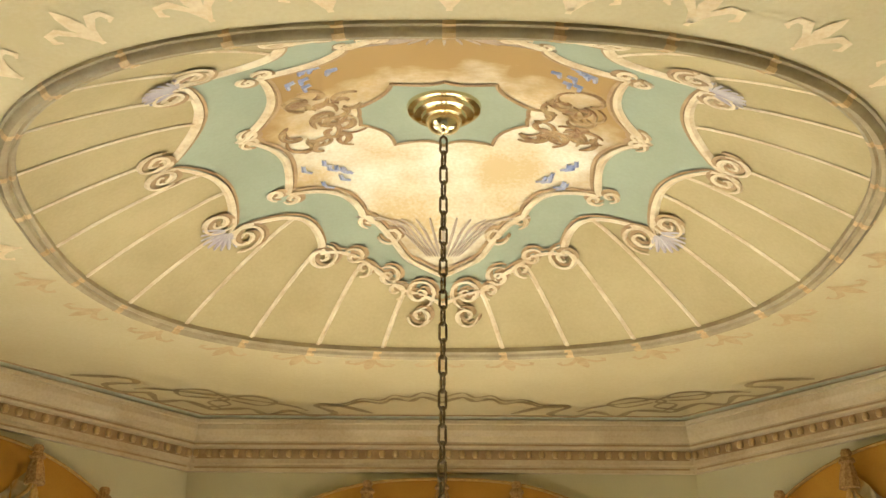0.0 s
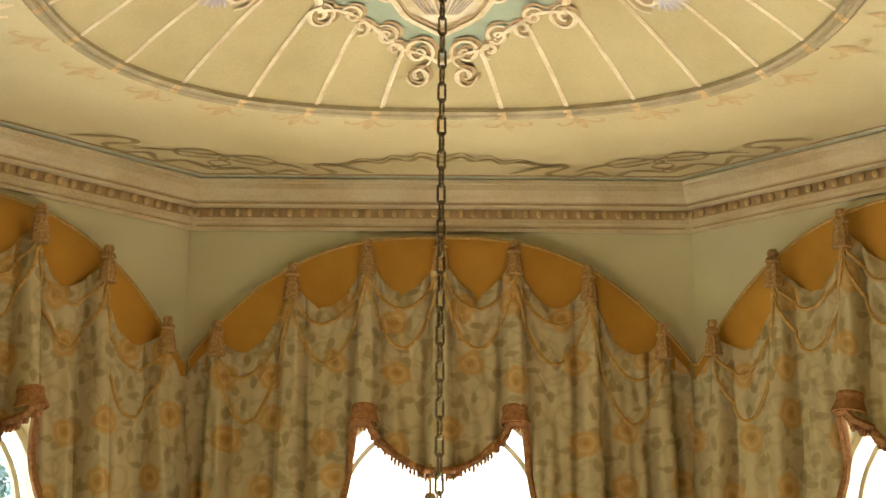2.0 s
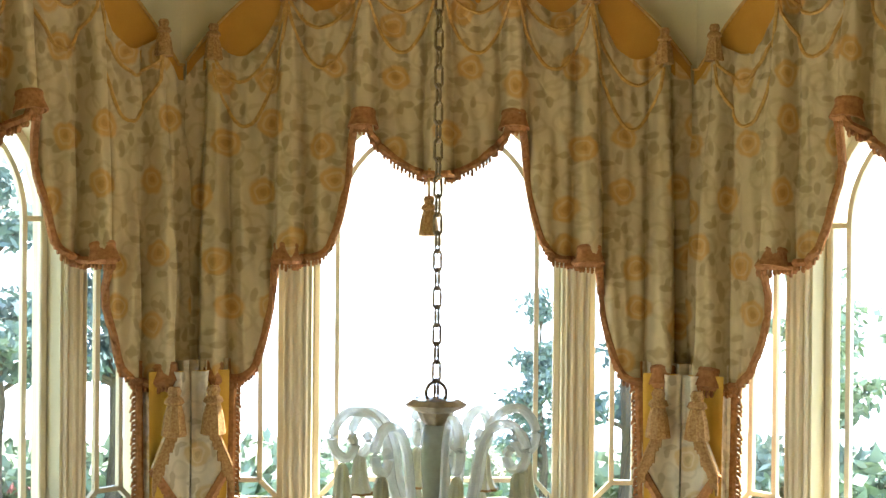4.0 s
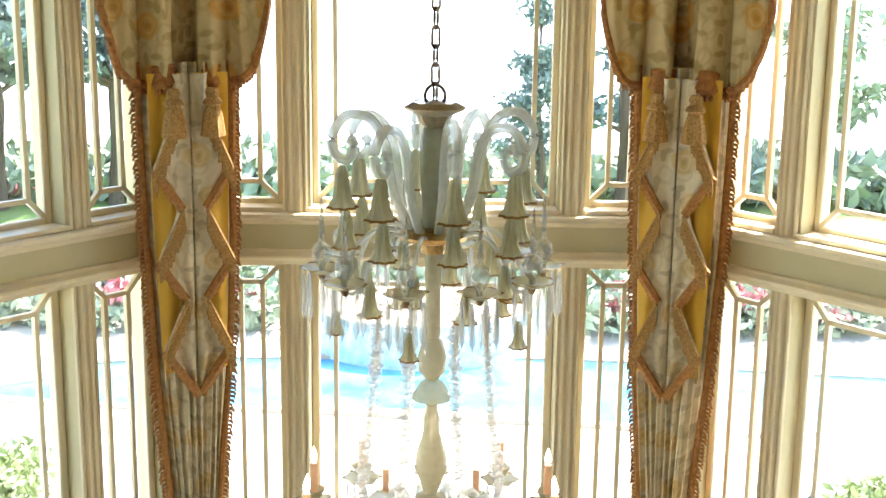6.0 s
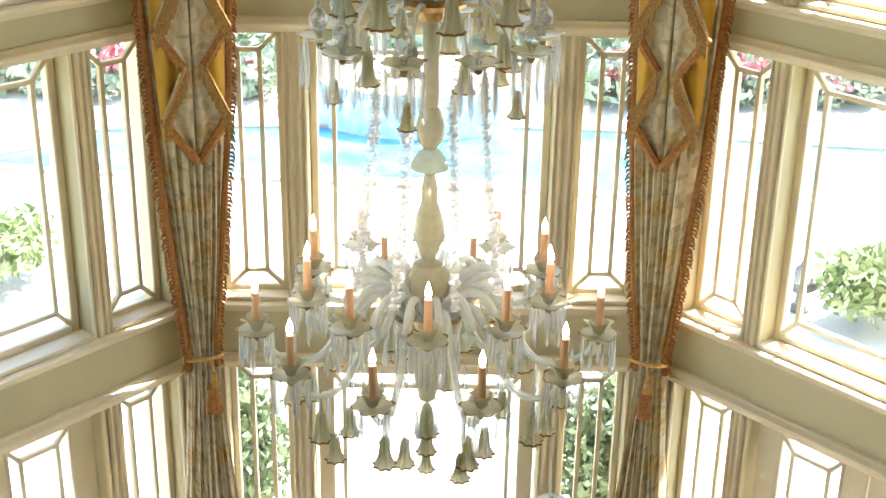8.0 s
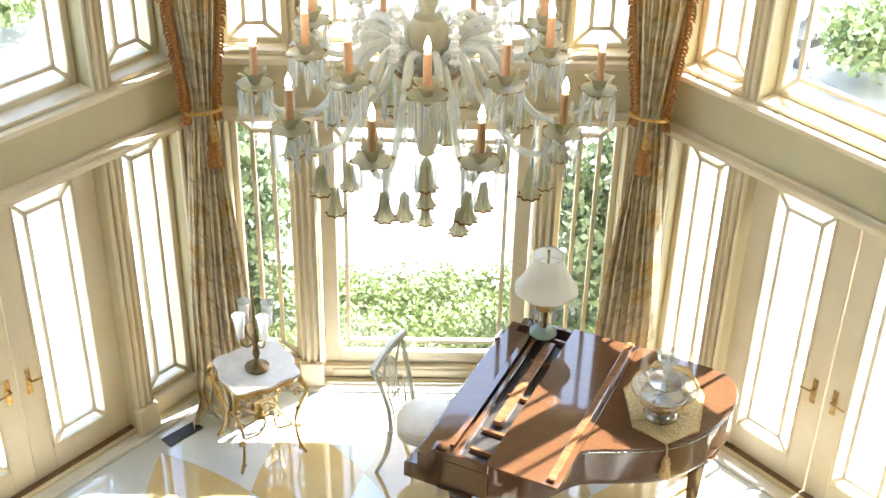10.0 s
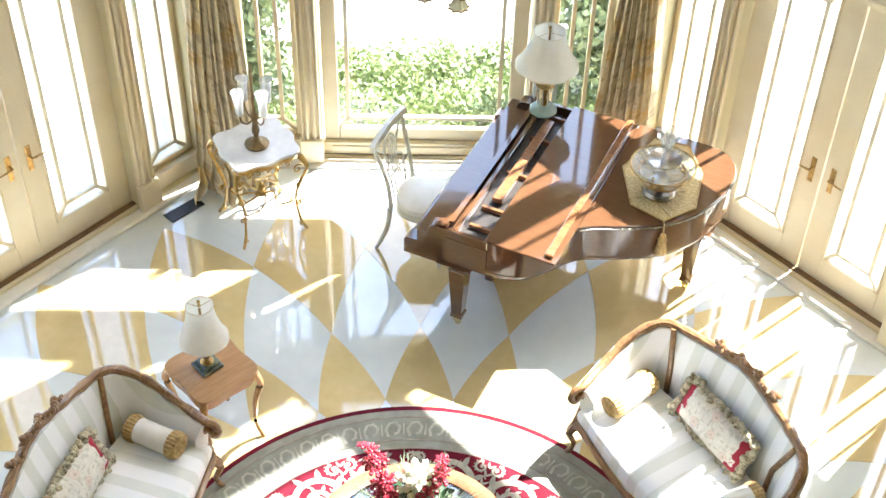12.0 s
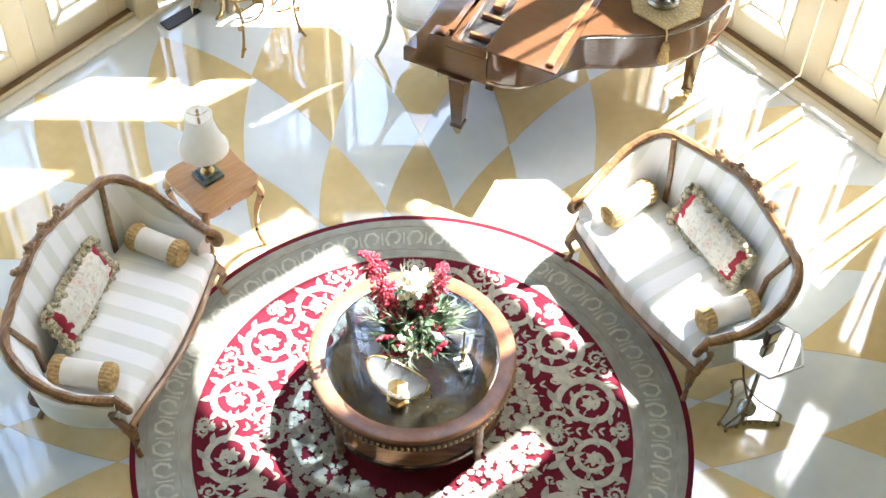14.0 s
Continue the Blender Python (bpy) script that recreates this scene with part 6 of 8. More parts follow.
part("music_desk", b, FRUITWOOD, piano, "folded reddish music desk")
b = B()
b.box(0.60, 1.11, -0.006, PW + 0.006, 0.975, 0.992, c=0.005)
part("lid_flap", b, MAHOG, piano, "folded-back glossy lid flap")
b = B()
b.box(1.02, 1.075, 0.03, PW, 0.994, 1.022, c=0.006)
part("lid_moulding", b, FRUITWOOD, piano, "raised hinge moulding along the lid")
lid = [(1.12, 0.40)] + [(p.x, p.y) for p in bent if p.x > 1.14][:-1] + [(1.55, PW + 0.005), (1.12, PW + 0.005)]
b = B()
b.loft([[(x, y, z) for x, y in grow(lid, g, 1.5, 0.9)] for g, z in ((0.006, 0.974), (0.01, 0.98), (0.01, 0.990), (0.004, 0.994))])
part("lid", b, MAHOG, piano, "closed rear lid", smooth=30)
b = B()
nb = [p for p in bent if 1.12 < p.x]
for i, p in enumerate(nb[2:-8]):
    b.lathe([(0.0, 0.006), (0.008, 0.003), (0.010, -0.003), (0.0, -0.006)], 6, pose(p.x * 1.008 - 0.008, p.y - 0.012, 0.978))
b.tube([(p.x + 0.006, p.y - 0.008, 0.974) for p in nb], 0.006, 5)
part("beaded_edge", b, PALEMETAL, piano, "beaded bright edge of the lid")
for x, y in ((0.39, 0.10), (0.39, 1.54), (1.76, 1.20)):
    b = B()
    b.loft([[(x + s * w, y + t * w, z) for s, t in ((-1, -1), (1, -1), (1, 1), (-1, 1))] for w, z in ((0.13, 0.67), (0.10, 0.63), (0.065, 0.60), (0.068, 0.585), (0.062, 0.57), (0.038, 0.13), (0.045, 0.125), (0.045, 0.10), (0.036, 0.095))])
    leg = part("leg", b, MAHOG, piano)
    c = B()
    c.box(x - 0.03, x + 0.03, y - 0.03, y + 0.03, 0.05, 0.097, c=0.004)
    c.lathe([(0.0, 0.012), (0.022, 0.010), (0.026, 0.0), (0.022, -0.010), (0.0, -0.012)], 14, pose(x, y, 0.0265, 90, 0, 30))
    part("caster", c, POLBRASS, leg, "brass caster", smooth=30)
b = B()
for y in (0.65, 0.75, 0.85):
    b.box(0.25, 0.40, y - 0.012, y + 0.012, 0.05, 0.065)
b.box(0.39, 0.45, 0.58, 0.92, 0.03, 0.12)
b.box(0.41, 0.43, 0.62, 0.64, 0.12, 0.66)
b.box(0.41, 0.43, 0.86, 0.88, 0.12, 0.66)
part("pedal_lyre", b, MAHOG, piano)

# woven runner with tassels over the lid
run = thing("table_runner", "gold woven lattice runner with tassel draped over the piano", "runner", PM)
RUN = mat("gold_lattice_weave", (0.76, 0.64, 0.38), 0.7, c2=(0.50, 0.37, 0.15), scale=60, fine=110, bump=0.7, amount=0.9)
b = B()
rp = [(1.615, 0.715), (1.77, 0.94), (1.70, 1.32), (1.52, 1.58), (1.28, 1.55), (1.17, 1.14), (1.36, 0.78)]
b.prism(rp, 0.997, 1.001)
part("cloth", b, RUN, run)
b = B()
lines = [(p, q) for p, q in zip(rp, rp[1:] + rp[:1])]
for p, q in lines:
    b.tube([(*p, 1.003), (*q, 1.003)], 0.007, 5)
for i in range(1, 14):
    for sgn in (-1, 1):
        y = 0.40 + i * 0.075
        b.tube([(1.36, y, 1.0025), (1.66, y + sgn * 0.24, 1.0025)], 0.003, 4) if 0.78 < y < 1.36 and 0.72 < y + sgn * 0.24 < 1.32 else None
part("lattice_cord", b, GOLDTRIM, run, "twisted gold cord lattice")
b = B()
b.tube([(1.615, 0.715, 1.0), (1.632, 0.685, 0.99), (1.64, 0.672, 0.90)], 0.006, 6)
part("cord", b, GOLDTRIM, run)
tassel(run, 1.64, 0.668, 0.93, 0.17, GOLDTRIM)

comp = thing("glass_compote", "clear glass and gilt compote with a central flute vase", "compote", PM @ pose(1.49, 0.99, 1.002) @ Matrix.Scale(1.18, 4))
part("foot", B().lathe([(0.0, 0.0), (0.10, 0.0), (0.105, 0.02), (0.095, 0.04), (0.05, 0.055), (0.035, 0.08), (0.05, 0.11), (0.03, 0.14), (0.0, 0.14)], 24), PALEMETAL, comp, "silvered round foot", smooth=True)
for j in range(3):
    b = B().tube(smooth_path([(0.04, 0, 0.09), (0.10, 0, 0.10), (0.13, 0, 0.14), (0.11, 0, 0.18)], 4), 0.008, 6)
    part("gilt_bracket", b, GILT, comp, smooth=True, m=pose(0, 0, 0, 0, 0, 120 * j + 20))
part("lower_dish", B().lathe([(0.0, 0.14), (0.06, 0.14), (0.14, 0.165), (0.185, 0.20), (0.19, 0.207), (0.18, 0.20), (0.12, 0.175), (0.0, 0.155)], 32, None, 12, 0.03), BALLGLASS, comp, "wide clear glass dish", smooth=True)
part("gilt_rim", B().tube([(0.19 * math.cos(a), 0.19 * math.sin(a), 0.206) for a in (2 * math.pi * i / 40 for i in range(40))], 0.005, 6, closed=True), GILT, comp, smooth=True)
b = B()
for j in range(30):
    a = 2 * math.pi * j / 30
    b.tube([(0.135 * math.cos(a + t), 0.135 * math.sin(a + t), 0.125 + h) for t, h in ((-0.09, 0.0), (0.0, 0.035), (0.09, 0.0))], 0.0045, 5)
for h in (0.122, 0.165):
    b.tube([(0.137 * math.cos(a), 0.137 * math.sin(a), h) for a in (2 * math.pi * i / 36 for i in range(36))], 0.006, 6, closed=True)
part("pierced_gallery", b, GILT, comp, "pierced gilt gallery under the dish", smooth=True)
part("upper_dish", B().lathe([(0.0, 0.22), (0.05, 0.22), (0.09, 0.24), (0.10, 0.255), (0.09, 0.25), (0.0, 0.235)], 28), PALEMETAL, comp, smooth=True)
part("flute_vase", B().lathe([(0.0, 0.23), (0.018, 0.23), (0.016, 0.28), (0.03, 0.36), (0.065, 0.44), (0.075, 0.45), (0.055, 0.425), (0.02, 0.35), (0.0, 0.30)], 24, None, 6, 0.16), BALLGLASS, comp, "clear flared flute vase", smooth=True)


def shade_profile(r0, r1, h, waist=0.12):
    return [(lerp(r0, r1, s ** (1 + 6 * waist)), -h * s) for s in (i / 10 for i in range(11))]


def lamp_shade(parent, z, r0, r1, h, lobes=8):
    pf = shade_profile(r0, r1, h)
    b = B()
    rings = [(r, z + y) for r, y in pf] + [(r - 0.006, z + y) for r, y in reversed(pf)]
    seg = 48
    R = [[(r * (1 + 0.035 * abs(math.cos(lobes * a / 2))) * math.cos(a), r * (1 + 0.035 * abs(math.cos(lobes * a / 2))) * math.sin(a), zz) for a in (2 * math.pi * i / seg for i in range(seg))] for r, zz in rings]
    b.loft(R + [R[0]], caps=False)
    s = part("shade", b, SHADE, parent, "cream scalloped bell shade", smooth=50)
    t = B()
    t.tube([(R[0][i][0], R[0][i][1], z) for i in range(seg)], 0.005, 5, closed=True)
    part("shade_trim", t, CREAMSILK, s)
    t = B()
    t.tube([(R[10][i][0], R[10][i][1], z - h) for i in range(seg)], 0.006, 5, closed=True)
    part("shade_trim", t, CREAMSILK, s)
    f = B()
    for k in range(3):
        a = 2 * math.pi * k / 3
        f.tube([(0, 0, z - 0.01), (r0 * 0.98 * math.cos(a), r0 * 0.98 * math.sin(a), z - 0.004)], 0.002, 4)
    f.lathe([(0.0, 0.055), (0.008, 0.045), (0.012, 0.03), (0.005, 0.015), (0.012, 0.005), (0.0, -0.01)], 10, pose(0, 0, z))
    part("finial", f, BRASS, parent, "brass finial and harp ring", smooth=True)


pl = thing("table_lamp", "crystal-drop table lamp with cream bell shade on the piano", "lamp", PM @ pose(0.40, 1.53, 0.975))
b = B().lathe([(0.0, 0.0), (0.10, 0.0), (0.105, 0.015), (0.085, 0.04), (0.05, 0.055), (0.0, 0.06)], 24, None, 8, 0.04)
part("base", b, GREENGLASS, pl, "pale green glass foot", smooth=True)
part("stem", B().lathe([(0.02, 0.05), (0.03, 0.09), (0.018, 0.13), (0.03, 0.17), (0.022, 0.22), (0.07, 0.235), (0.075, 0.245), (0.02, 0.25), (0.01, 0.36), (0.008, 0.70), (0.0, 0.70)], 18), BRASS, pl, smooth=True)
for j in range(14):
    a = 2 * math.pi * j / 14
    part("prism", PRISM, CLEAR, pl, m=pose(0.085 * math.cos(a), 0.085 * math.sin(a), 0.245) @ Matrix.Scale(0.9, 4))
lamp_shade(pl, 0.70, 0.115, 0.225, 0.29)

# ---------------------------------------------------------------- side chair
def side_chair(m):
    c = thing("side_chair", "ivory lacquered side chair with pierced ring back and cream seat", "chair", m)
    for x in (-0.21, 0.21):
        b = B().tube(smooth_path([(x, -0.19, 0.44), (x * 1.05, -0.20, 0.30), (x, -0.19, 0.15), (x * 1.05, -0.21, 0.0)], 4), [0.024 - 0.011 * i / 12 for i in range(13)], 8)
        part("leg", b, IVORY, c, smooth=True)
        b = B().tube(smooth_path([(x, 0.20, 0.44), (x, 0.23, 0.22), (x * 1.1, 0.31, 0.0)], 5), [0.022 - 0.008 * i / 10 for i in range(11)], 8)
        part("leg", b, IVORY, c, smooth=True)
        b = B().tube(smooth_path([(x * 0.92, 0.20, 0.44), (x * 0.90, 0.23, 0.65), (x * 1.0, 0.28, 0.85), (x * 1.15, 0.33, 1.0)], 5), 0.018, 8)
        part("back_post", b, IVORY, c, smooth=True)
    b = B()
    ring = [(0.24 * math.cos(a) * (1 + 0.06 * math.sin(a)), 0.0 + 0.225 * math.sin(a)) for a in (2 * math.pi * i / 28 for i in range(28))]
    b.loft([[(x * k, y * k, z) for x, y in ring] for k, z in ((0.96, 0.38), (1.0, 0.39), (1.0, 0.44), (0.98, 0.45))])
    part("seat_frame", b, IVORY, c, smooth=30)
    b = B()
    b.loft([[(x * k, y * k, z) for x, y in ring] for k, z in ((0.97, 0.445), (0.99, 0.465), (0.95, 0.49), (0.75, 0.51), (0.3, 0.52))])
    part("seat", b, CREAMSILK, c, "cream silk upholstered seat", smooth=True)
    b = B()
    b.loft([[(x, 0.33 + dy - 0.05 * (x / 0.26) ** 2 * 0.4, z) for dy, z in ((-0.018, 0.965), (0.018, 0.965), (0.022, 1.02), (-0.014, 1.02))] for x in (lerp(-0.275, 0.275, i / 14) for i in range(15))])
    part("crest_rail", b, IVORY, c, smooth=30)
    b = B()
    b.tube([(0.085 * math.cos(a), 0.30 + 0.02 * math.sin(a), 0.82 + 0.115 * math.sin(a)) for a in (2 * math.pi * i / 24 for i in range(24))], 0.012, 7, closed=True)
    for x in (-0.05, -0.017, 0.017, 0.05):
        b.tube([(x, 0.215, 0.46), (x * 1.0, 0.25, 0.66), (x * 0.9, 0.28, 0.80), (x, 0.305, 0.92)], 0.006, 6)
    b.tube([(-0.19, 0.235, 0.66), (0.19, 0.235, 0.66)], 0.008, 6)
    for s in (-1, 1):
        b.tube(smooth_path([(s * 0.085, 0.30, 0.82), (s * 0.15, 0.31, 0.90), (s * 0.20, 0.32, 0.97)], 4), 0.009, 6)
        b.tube(smooth_path([(s * 0.06, 0.28, 0.73), (s * 0.12, 0.26, 0.70), (s * 0.11, 0.235, 0.60), (s * 0.10, 0.215, 0.46)], 4), 0.008, 6)
    part("splat", b, IVORY, c, "pierced ring splat", smooth=True)


side_chair(pose(0.03, 7.58, 0, 0, 0, 66))

# ---------------------------------------------------------------- gilt table with marble top
GT = pose(-1.245, 7.79, 0, 0, 0, 29) @ Matrix.Diagonal((0.92, 0.92, 1.0, 1.0))
gt = thing("side_table", "white marble-topped side table on ornate gilt scroll legs", "table", GT)
outl = []
for i in range(48):
    a = 2 * math.pi * i / 48
    c, s = math.cos(a), math.sin(a)
    r = 0.285 / (abs(c) ** 4 + abs(s) ** 4) ** 0.25 * (1 + 0.05 * math.cos(8 * a))
    outl.append((r * c * 1.08, r * s))
b = B()
b.loft([[(x * k, y * k, z) for x, y in outl] for k, z in ((0.96, 0.750), (1.0, 0.756), (1.0, 0.772), (0.985, 0.778))])
part("top", b, WHITEMARBLE, gt, "white marble serpentine top", smooth=30)
b = B()
b.loft([[(x * k, y * k, z) for x, y in outl] for k, z in ((0.90, 0.70), (0.93, 0.72), (0.95, 0.749))])
part("apron", b, GILT, gt, "pierced gilt apron", smooth=30)
for sx in (-1, 1):
    for sy in (-1, 1):
        b = B().tube(smooth_path([(sx * 0.27, sy * 0.25, 0.73), (sx * 0.31, sy * 0.29, 0.64), (sx * 0.27, sy * 0.25, 0.50), (sx * 0.235, sy * 0.215, 0.36), (sx * 0.23, sy * 0.21, 0.26), (sx * 0.25, sy * 0.235, 0.10), (sx * 0.29, sy * 0.27, 0.014)], 5),
                     [0.026, 0.028, 0.024, 0.02, 0.018, 0.017, 0.016, 0.015, 0.014, 0.014, 0.015, 0.016, 0.015, 0.014, 0.013, 0.013, 0.012, 0.011, 0.011, 0.010, 0.010, 0.010, 0.010, 0.011, 0.012, 0.013, 0.014, 0.014, 0.014, 0.013, 0.012], 8)
        leg = part("leg", b, GILT, gt, smooth=True)
        for z0, r0 in ((0.60, 0.05), (0.44, 0.035), (0.27, 0.03), (0.05, 0.022)):
            b = B().tube([(sx * 0.255 + r0 * (1 - q / 16) * math.cos(q * 0.6), sy * 0.235, z0 + r0 * (1 - q / 16) * math.sin(q * 0.6)) for q in range(16)], 0.007, 5)
            part("leaf_scroll", b, GILT, leg, "gilt leaf scroll", smooth=True)
for j in range(8):
    a = radians(45 * j + 22)
    b = B().tube(smooth_path([(0.03 * math.cos(a), 0.03 * math.sin(a), 0.30), (0.12 * math.cos(a + 0.4), 0.12 * math.sin(a + 0.4), 0.33), (0.20 * math.cos(a), 0.20 * math.sin(a), 0.28), (0.29 * math.cos(radians(45 + 90 * (j // 2))), 0.27 * math.sin(radians(45 + 90 * (j // 2))), 0.27)], 4), 0.008, 6)
    part("stretcher_scroll", b, GILT, gt, smooth=True)
b = B().lathe([(0.0, 0.42), (0.02, 0.40), (0.045, 0.36), (0.03, 0.31), (0.05, 0.29), (0.0, 0.26)], 14)
part("stretcher_finial", b, GILT, gt, "gilt urn finial of the stretcher", smooth=True)
b = B()
for j in range(4):
    a = radians(90 * j + 45)
    for q in range(5):
        t = lerp(-0.17, 0.17, q / 4)
        px, py = (t, 0.245 * (1 if j < 2 else -1)) if j % 2 else (0.27 * (1 if j < 2 else -1), t)
        b.tube([(px + (0.03 * math.cos(w * 0.7) * (1 - w / 14)) * (1 if j % 2 else 0), py + (0.03 * math.cos(w * 0.7) * (1 - w / 14)) * (0 if j % 2 else 1), 0.68 + 0.03 * math.sin(w * 0.7) * (1 - w / 14)) for w in range(14)], 0.006, 5)
part("apron_scrolls", b, GILT, gt, "gilt scroll apron", smooth=True)
cb = thing("candelabrum", "dark bronze candelabrum with clear glass hurricane cups", "candelabrum", GT @ pose(0.0, -0.02, 0.779) @ Matrix.Scale(1.12, 4))
part("base", B().lathe([(0.0, 0.0), (0.085, 0.0), (0.09, 0.012), (0.06, 0.03), (0.03, 0.045), (0.015, 0.07), (0.03, 0.12), (0.018, 0.19), (0.03, 0.24), (0.012, 0.30), (0.010, 0.52), (0.014, 0.55), (0.006, 0.64), (0.0, 0.68)], 18), DARKBRASS, cb, "dark bronze stem and foot", smooth=True)
for j in range(4):
    b = B().tube(smooth_path([(0.01, 0, 0.22), (0.06, 0, 0.20), (0.11, 0, 0.24), (0.12, 0, 0.30)], 4), 0.007, 6)
    arm = part("arm", b, DARKBRASS, cb, smooth=True, m=pose(0, 0, 0, 0, 0, 90 * j + 12))
    part("hurricane_cup", B().lathe([(0.02, 0.30), (0.03, 0.31), (0.032, 0.38), (0.042, 0.46), (0.05, 0.48), (0.04, 0.46), (0.026, 0.34), (0.0, 0.31)], 18, pose(0.12, 0, 0)), CLEAR, arm, "clear flared glass cup", smooth=True)

# ---------------------------------------------------------------- settees
def settee(m, label):
    c = thing("settee", label, "settee", m, group="facing settees")
    plan = smooth_path([(-0.63, -0.33, 0.62), (-0.70, -0.10, 0.66), (-0.70, 0.10, 0.78), (-0.60, 0.25, 0.90), (-0.40, 0.31, 0.93), (-0.18, 0.33, 0.97), (0.0, 0.335, 1.0), (0.18, 0.33, 0.97), (0.40, 0.31, 0.93), (0.60, 0.25, 0.90), (0.70, 0.10, 0.78), (0.70, -0.10, 0.66), (0.63, -0.33, 0.62)], 5)
    def out(p, k):
        v = Vector((p.x, p.y + 0.05, 0))
        v = v.normalized() if v.length > 1e-6 else Vector((0, 1, 0))
        return Vector((p.x, p.y, 0)) + v * k
    b = B()
    rings = []
    for p in plan:
        h = p.z
        lean = 0.10 * (h - 0.42)
        i0, i1, i2, o2, o1, o0 = out(p, -0.075), out(p, -0.085), out(p, lean - 0.035), out(p, lean + 0.045), out(p, 0.03), out(p, 0.0)
        mid_in = out(p, -0.09 + lean * 0.5)
        rings.append([(i0.x, i0.y, 0.30), (mid_in.x, mid_in.y, lerp(0.42, h, 0.45)), (i2.x, i2.y, h - 0.03), (o2.x, o2.y, h - 0.03), (o1.x, o1.y, lerp(0.42, h, 0.4)), (o0.x, o0.y, 0.28)])
    b.loft(rings)
    part("backrest", b, STRIPE, c, "striped silk wrap-round back", smooth=50)
    b = B()
    rail = [out(p, 0.10 * (p.z - 0.42) + 0.005) + Vector((0, 0, p.z - 0.015)) for p in plan]
    b.tube(rail, [0.026 + 0.008 * math.sin(i * 0.9) ** 2 for i in range(len(rail))], 8)
    fr = part("back_frame", b, WALNUT, c, "carved walnut top rail", smooth=True)
    b = B()
    for i in range(-9, 10):
        x = i * 0.028
        z = 1.0 + 0.05 * math.exp(-(x / 0.12) ** 2) + 0.012 * math.cos(i * 2.2)
        b.lathe([(0.0, 0.026), (0.02, 0.014), (0.026, 0.0), (0.018, -0.016), (0.0, -0.024)], 8, pose(x, 0.385 - 0.02 * math.cos(i), z - 0.01, 20 * i, 0, 30 * i))
        if i % 3 == 0:
            b.tube([(x + 0.026 * (1 - q / 14) * math.cos(q * 0.65), 0.355, z + 0.012 + 0.026 * (1 - q / 14) * math.sin(q * 0.65)) for q in range(14)], 0.007, 5)
    part("carved_crest", b, WALNUT, fr, "carved flower crest", smooth=True)
    for s in (-1, 1):
        p = Vector((s * 0.545, 0.275, 0.92))
        b = B().tube([out(p, -0.085) + Vector((0, 0, 0.40)), out(p, -0.07) + Vector((0, 0, 0.65)), out(p, 0.02) + Vector((0, 0, 0.90))], 0.020, 8)
        part("back_post", b, WALNUT, fr, smooth=True)
        b = B().tube(smooth_path([(s * 0.64, -0.33, 0.62), (s * 0.655, -0.39, 0.60), (s * 0.65, -0.42, 0.55), (s * 0.64, -0.39, 0.52), (s * 0.645, -0.365, 0.56)], 4), 0.024, 8)
        b.tube(smooth_path([(s * 0.64, -0.36, 0.58), (s * 0.66, -0.30, 0.46), (s * 0.64, -0.34, 0.34), (s * 0.635, -0.36, 0.28)], 4), [0.026, 0.026, 0.025, 0.024, 0.024, 0.024, 0.024, 0.026, 0.028, 0.03, 0.031, 0.032, 0.032], 8)
        part("arm_scroll", b, WALNUT, c, "carved scrolled arm front", smooth=True)
        for y, k in ((-0.37, 1), (0.27, 1)):
            x = s * (0.62 if y < 0 else 0.56)
            b = B().tube(smooth_path([(x, y, 0.30), (x + s * 0.025, y - 0.03 * (1 if y < 0 else -1), 0.20), (x, y, 0.10), (x + s * 0.02, y - 0.03 * (1 if y < 0 else -1), 0.012)], 4), [0.036, 0.036, 0.034, 0.03, 0.026, 0.023, 0.02, 0.018, 0.017, 0.017, 0.018, 0.02, 0.02], 8)
            part("leg", b, WALNUT, c, "carved cabriole leg", smooth=True)
    front = [(x, -0.36 - 0.05 * math.cos(math.pi * x / 1.3)) for x in (lerp(-0.62, 0.62, i / 20) for i in range(21))]
    seat = front + [(0.62, 0.0), (0.56, 0.20), (0.0, 0.27), (-0.56, 0.20), (-0.62, 0.0)]
    b = B()
    b.loft([[(x * k, y * k + (1 - k) * -0.05, z) for x, y in seat] for k, z in ((0.98, 0.30), (1.0, 0.32), (1.015, 0.38), (1.0, 0.425), (0.95, 0.45), (0.7, 0.468), (0.25, 0.475))])
    part("seat", b, STRIPE, c, "striped silk seat cushion", smooth=60)
    b = B()
    b.tube([(x, y - 0.015, 0.295 - 0.02 * math.cos(6 * x)) for x, y in front], 0.022, 8)
    part("seat_rail", b, WALNUT, c, "carved walnut seat rail", smooth=True)


LM, RM = pose(-1.83, 4.73, 0, 0, 0, 72.7), pose(1.66, 5.19, 0, 0, 0, -58.7)
settee(LM, "cream striped silk settee with carved walnut frame")
settee(RM, "sunlit cream striped silk settee with carved walnut frame")


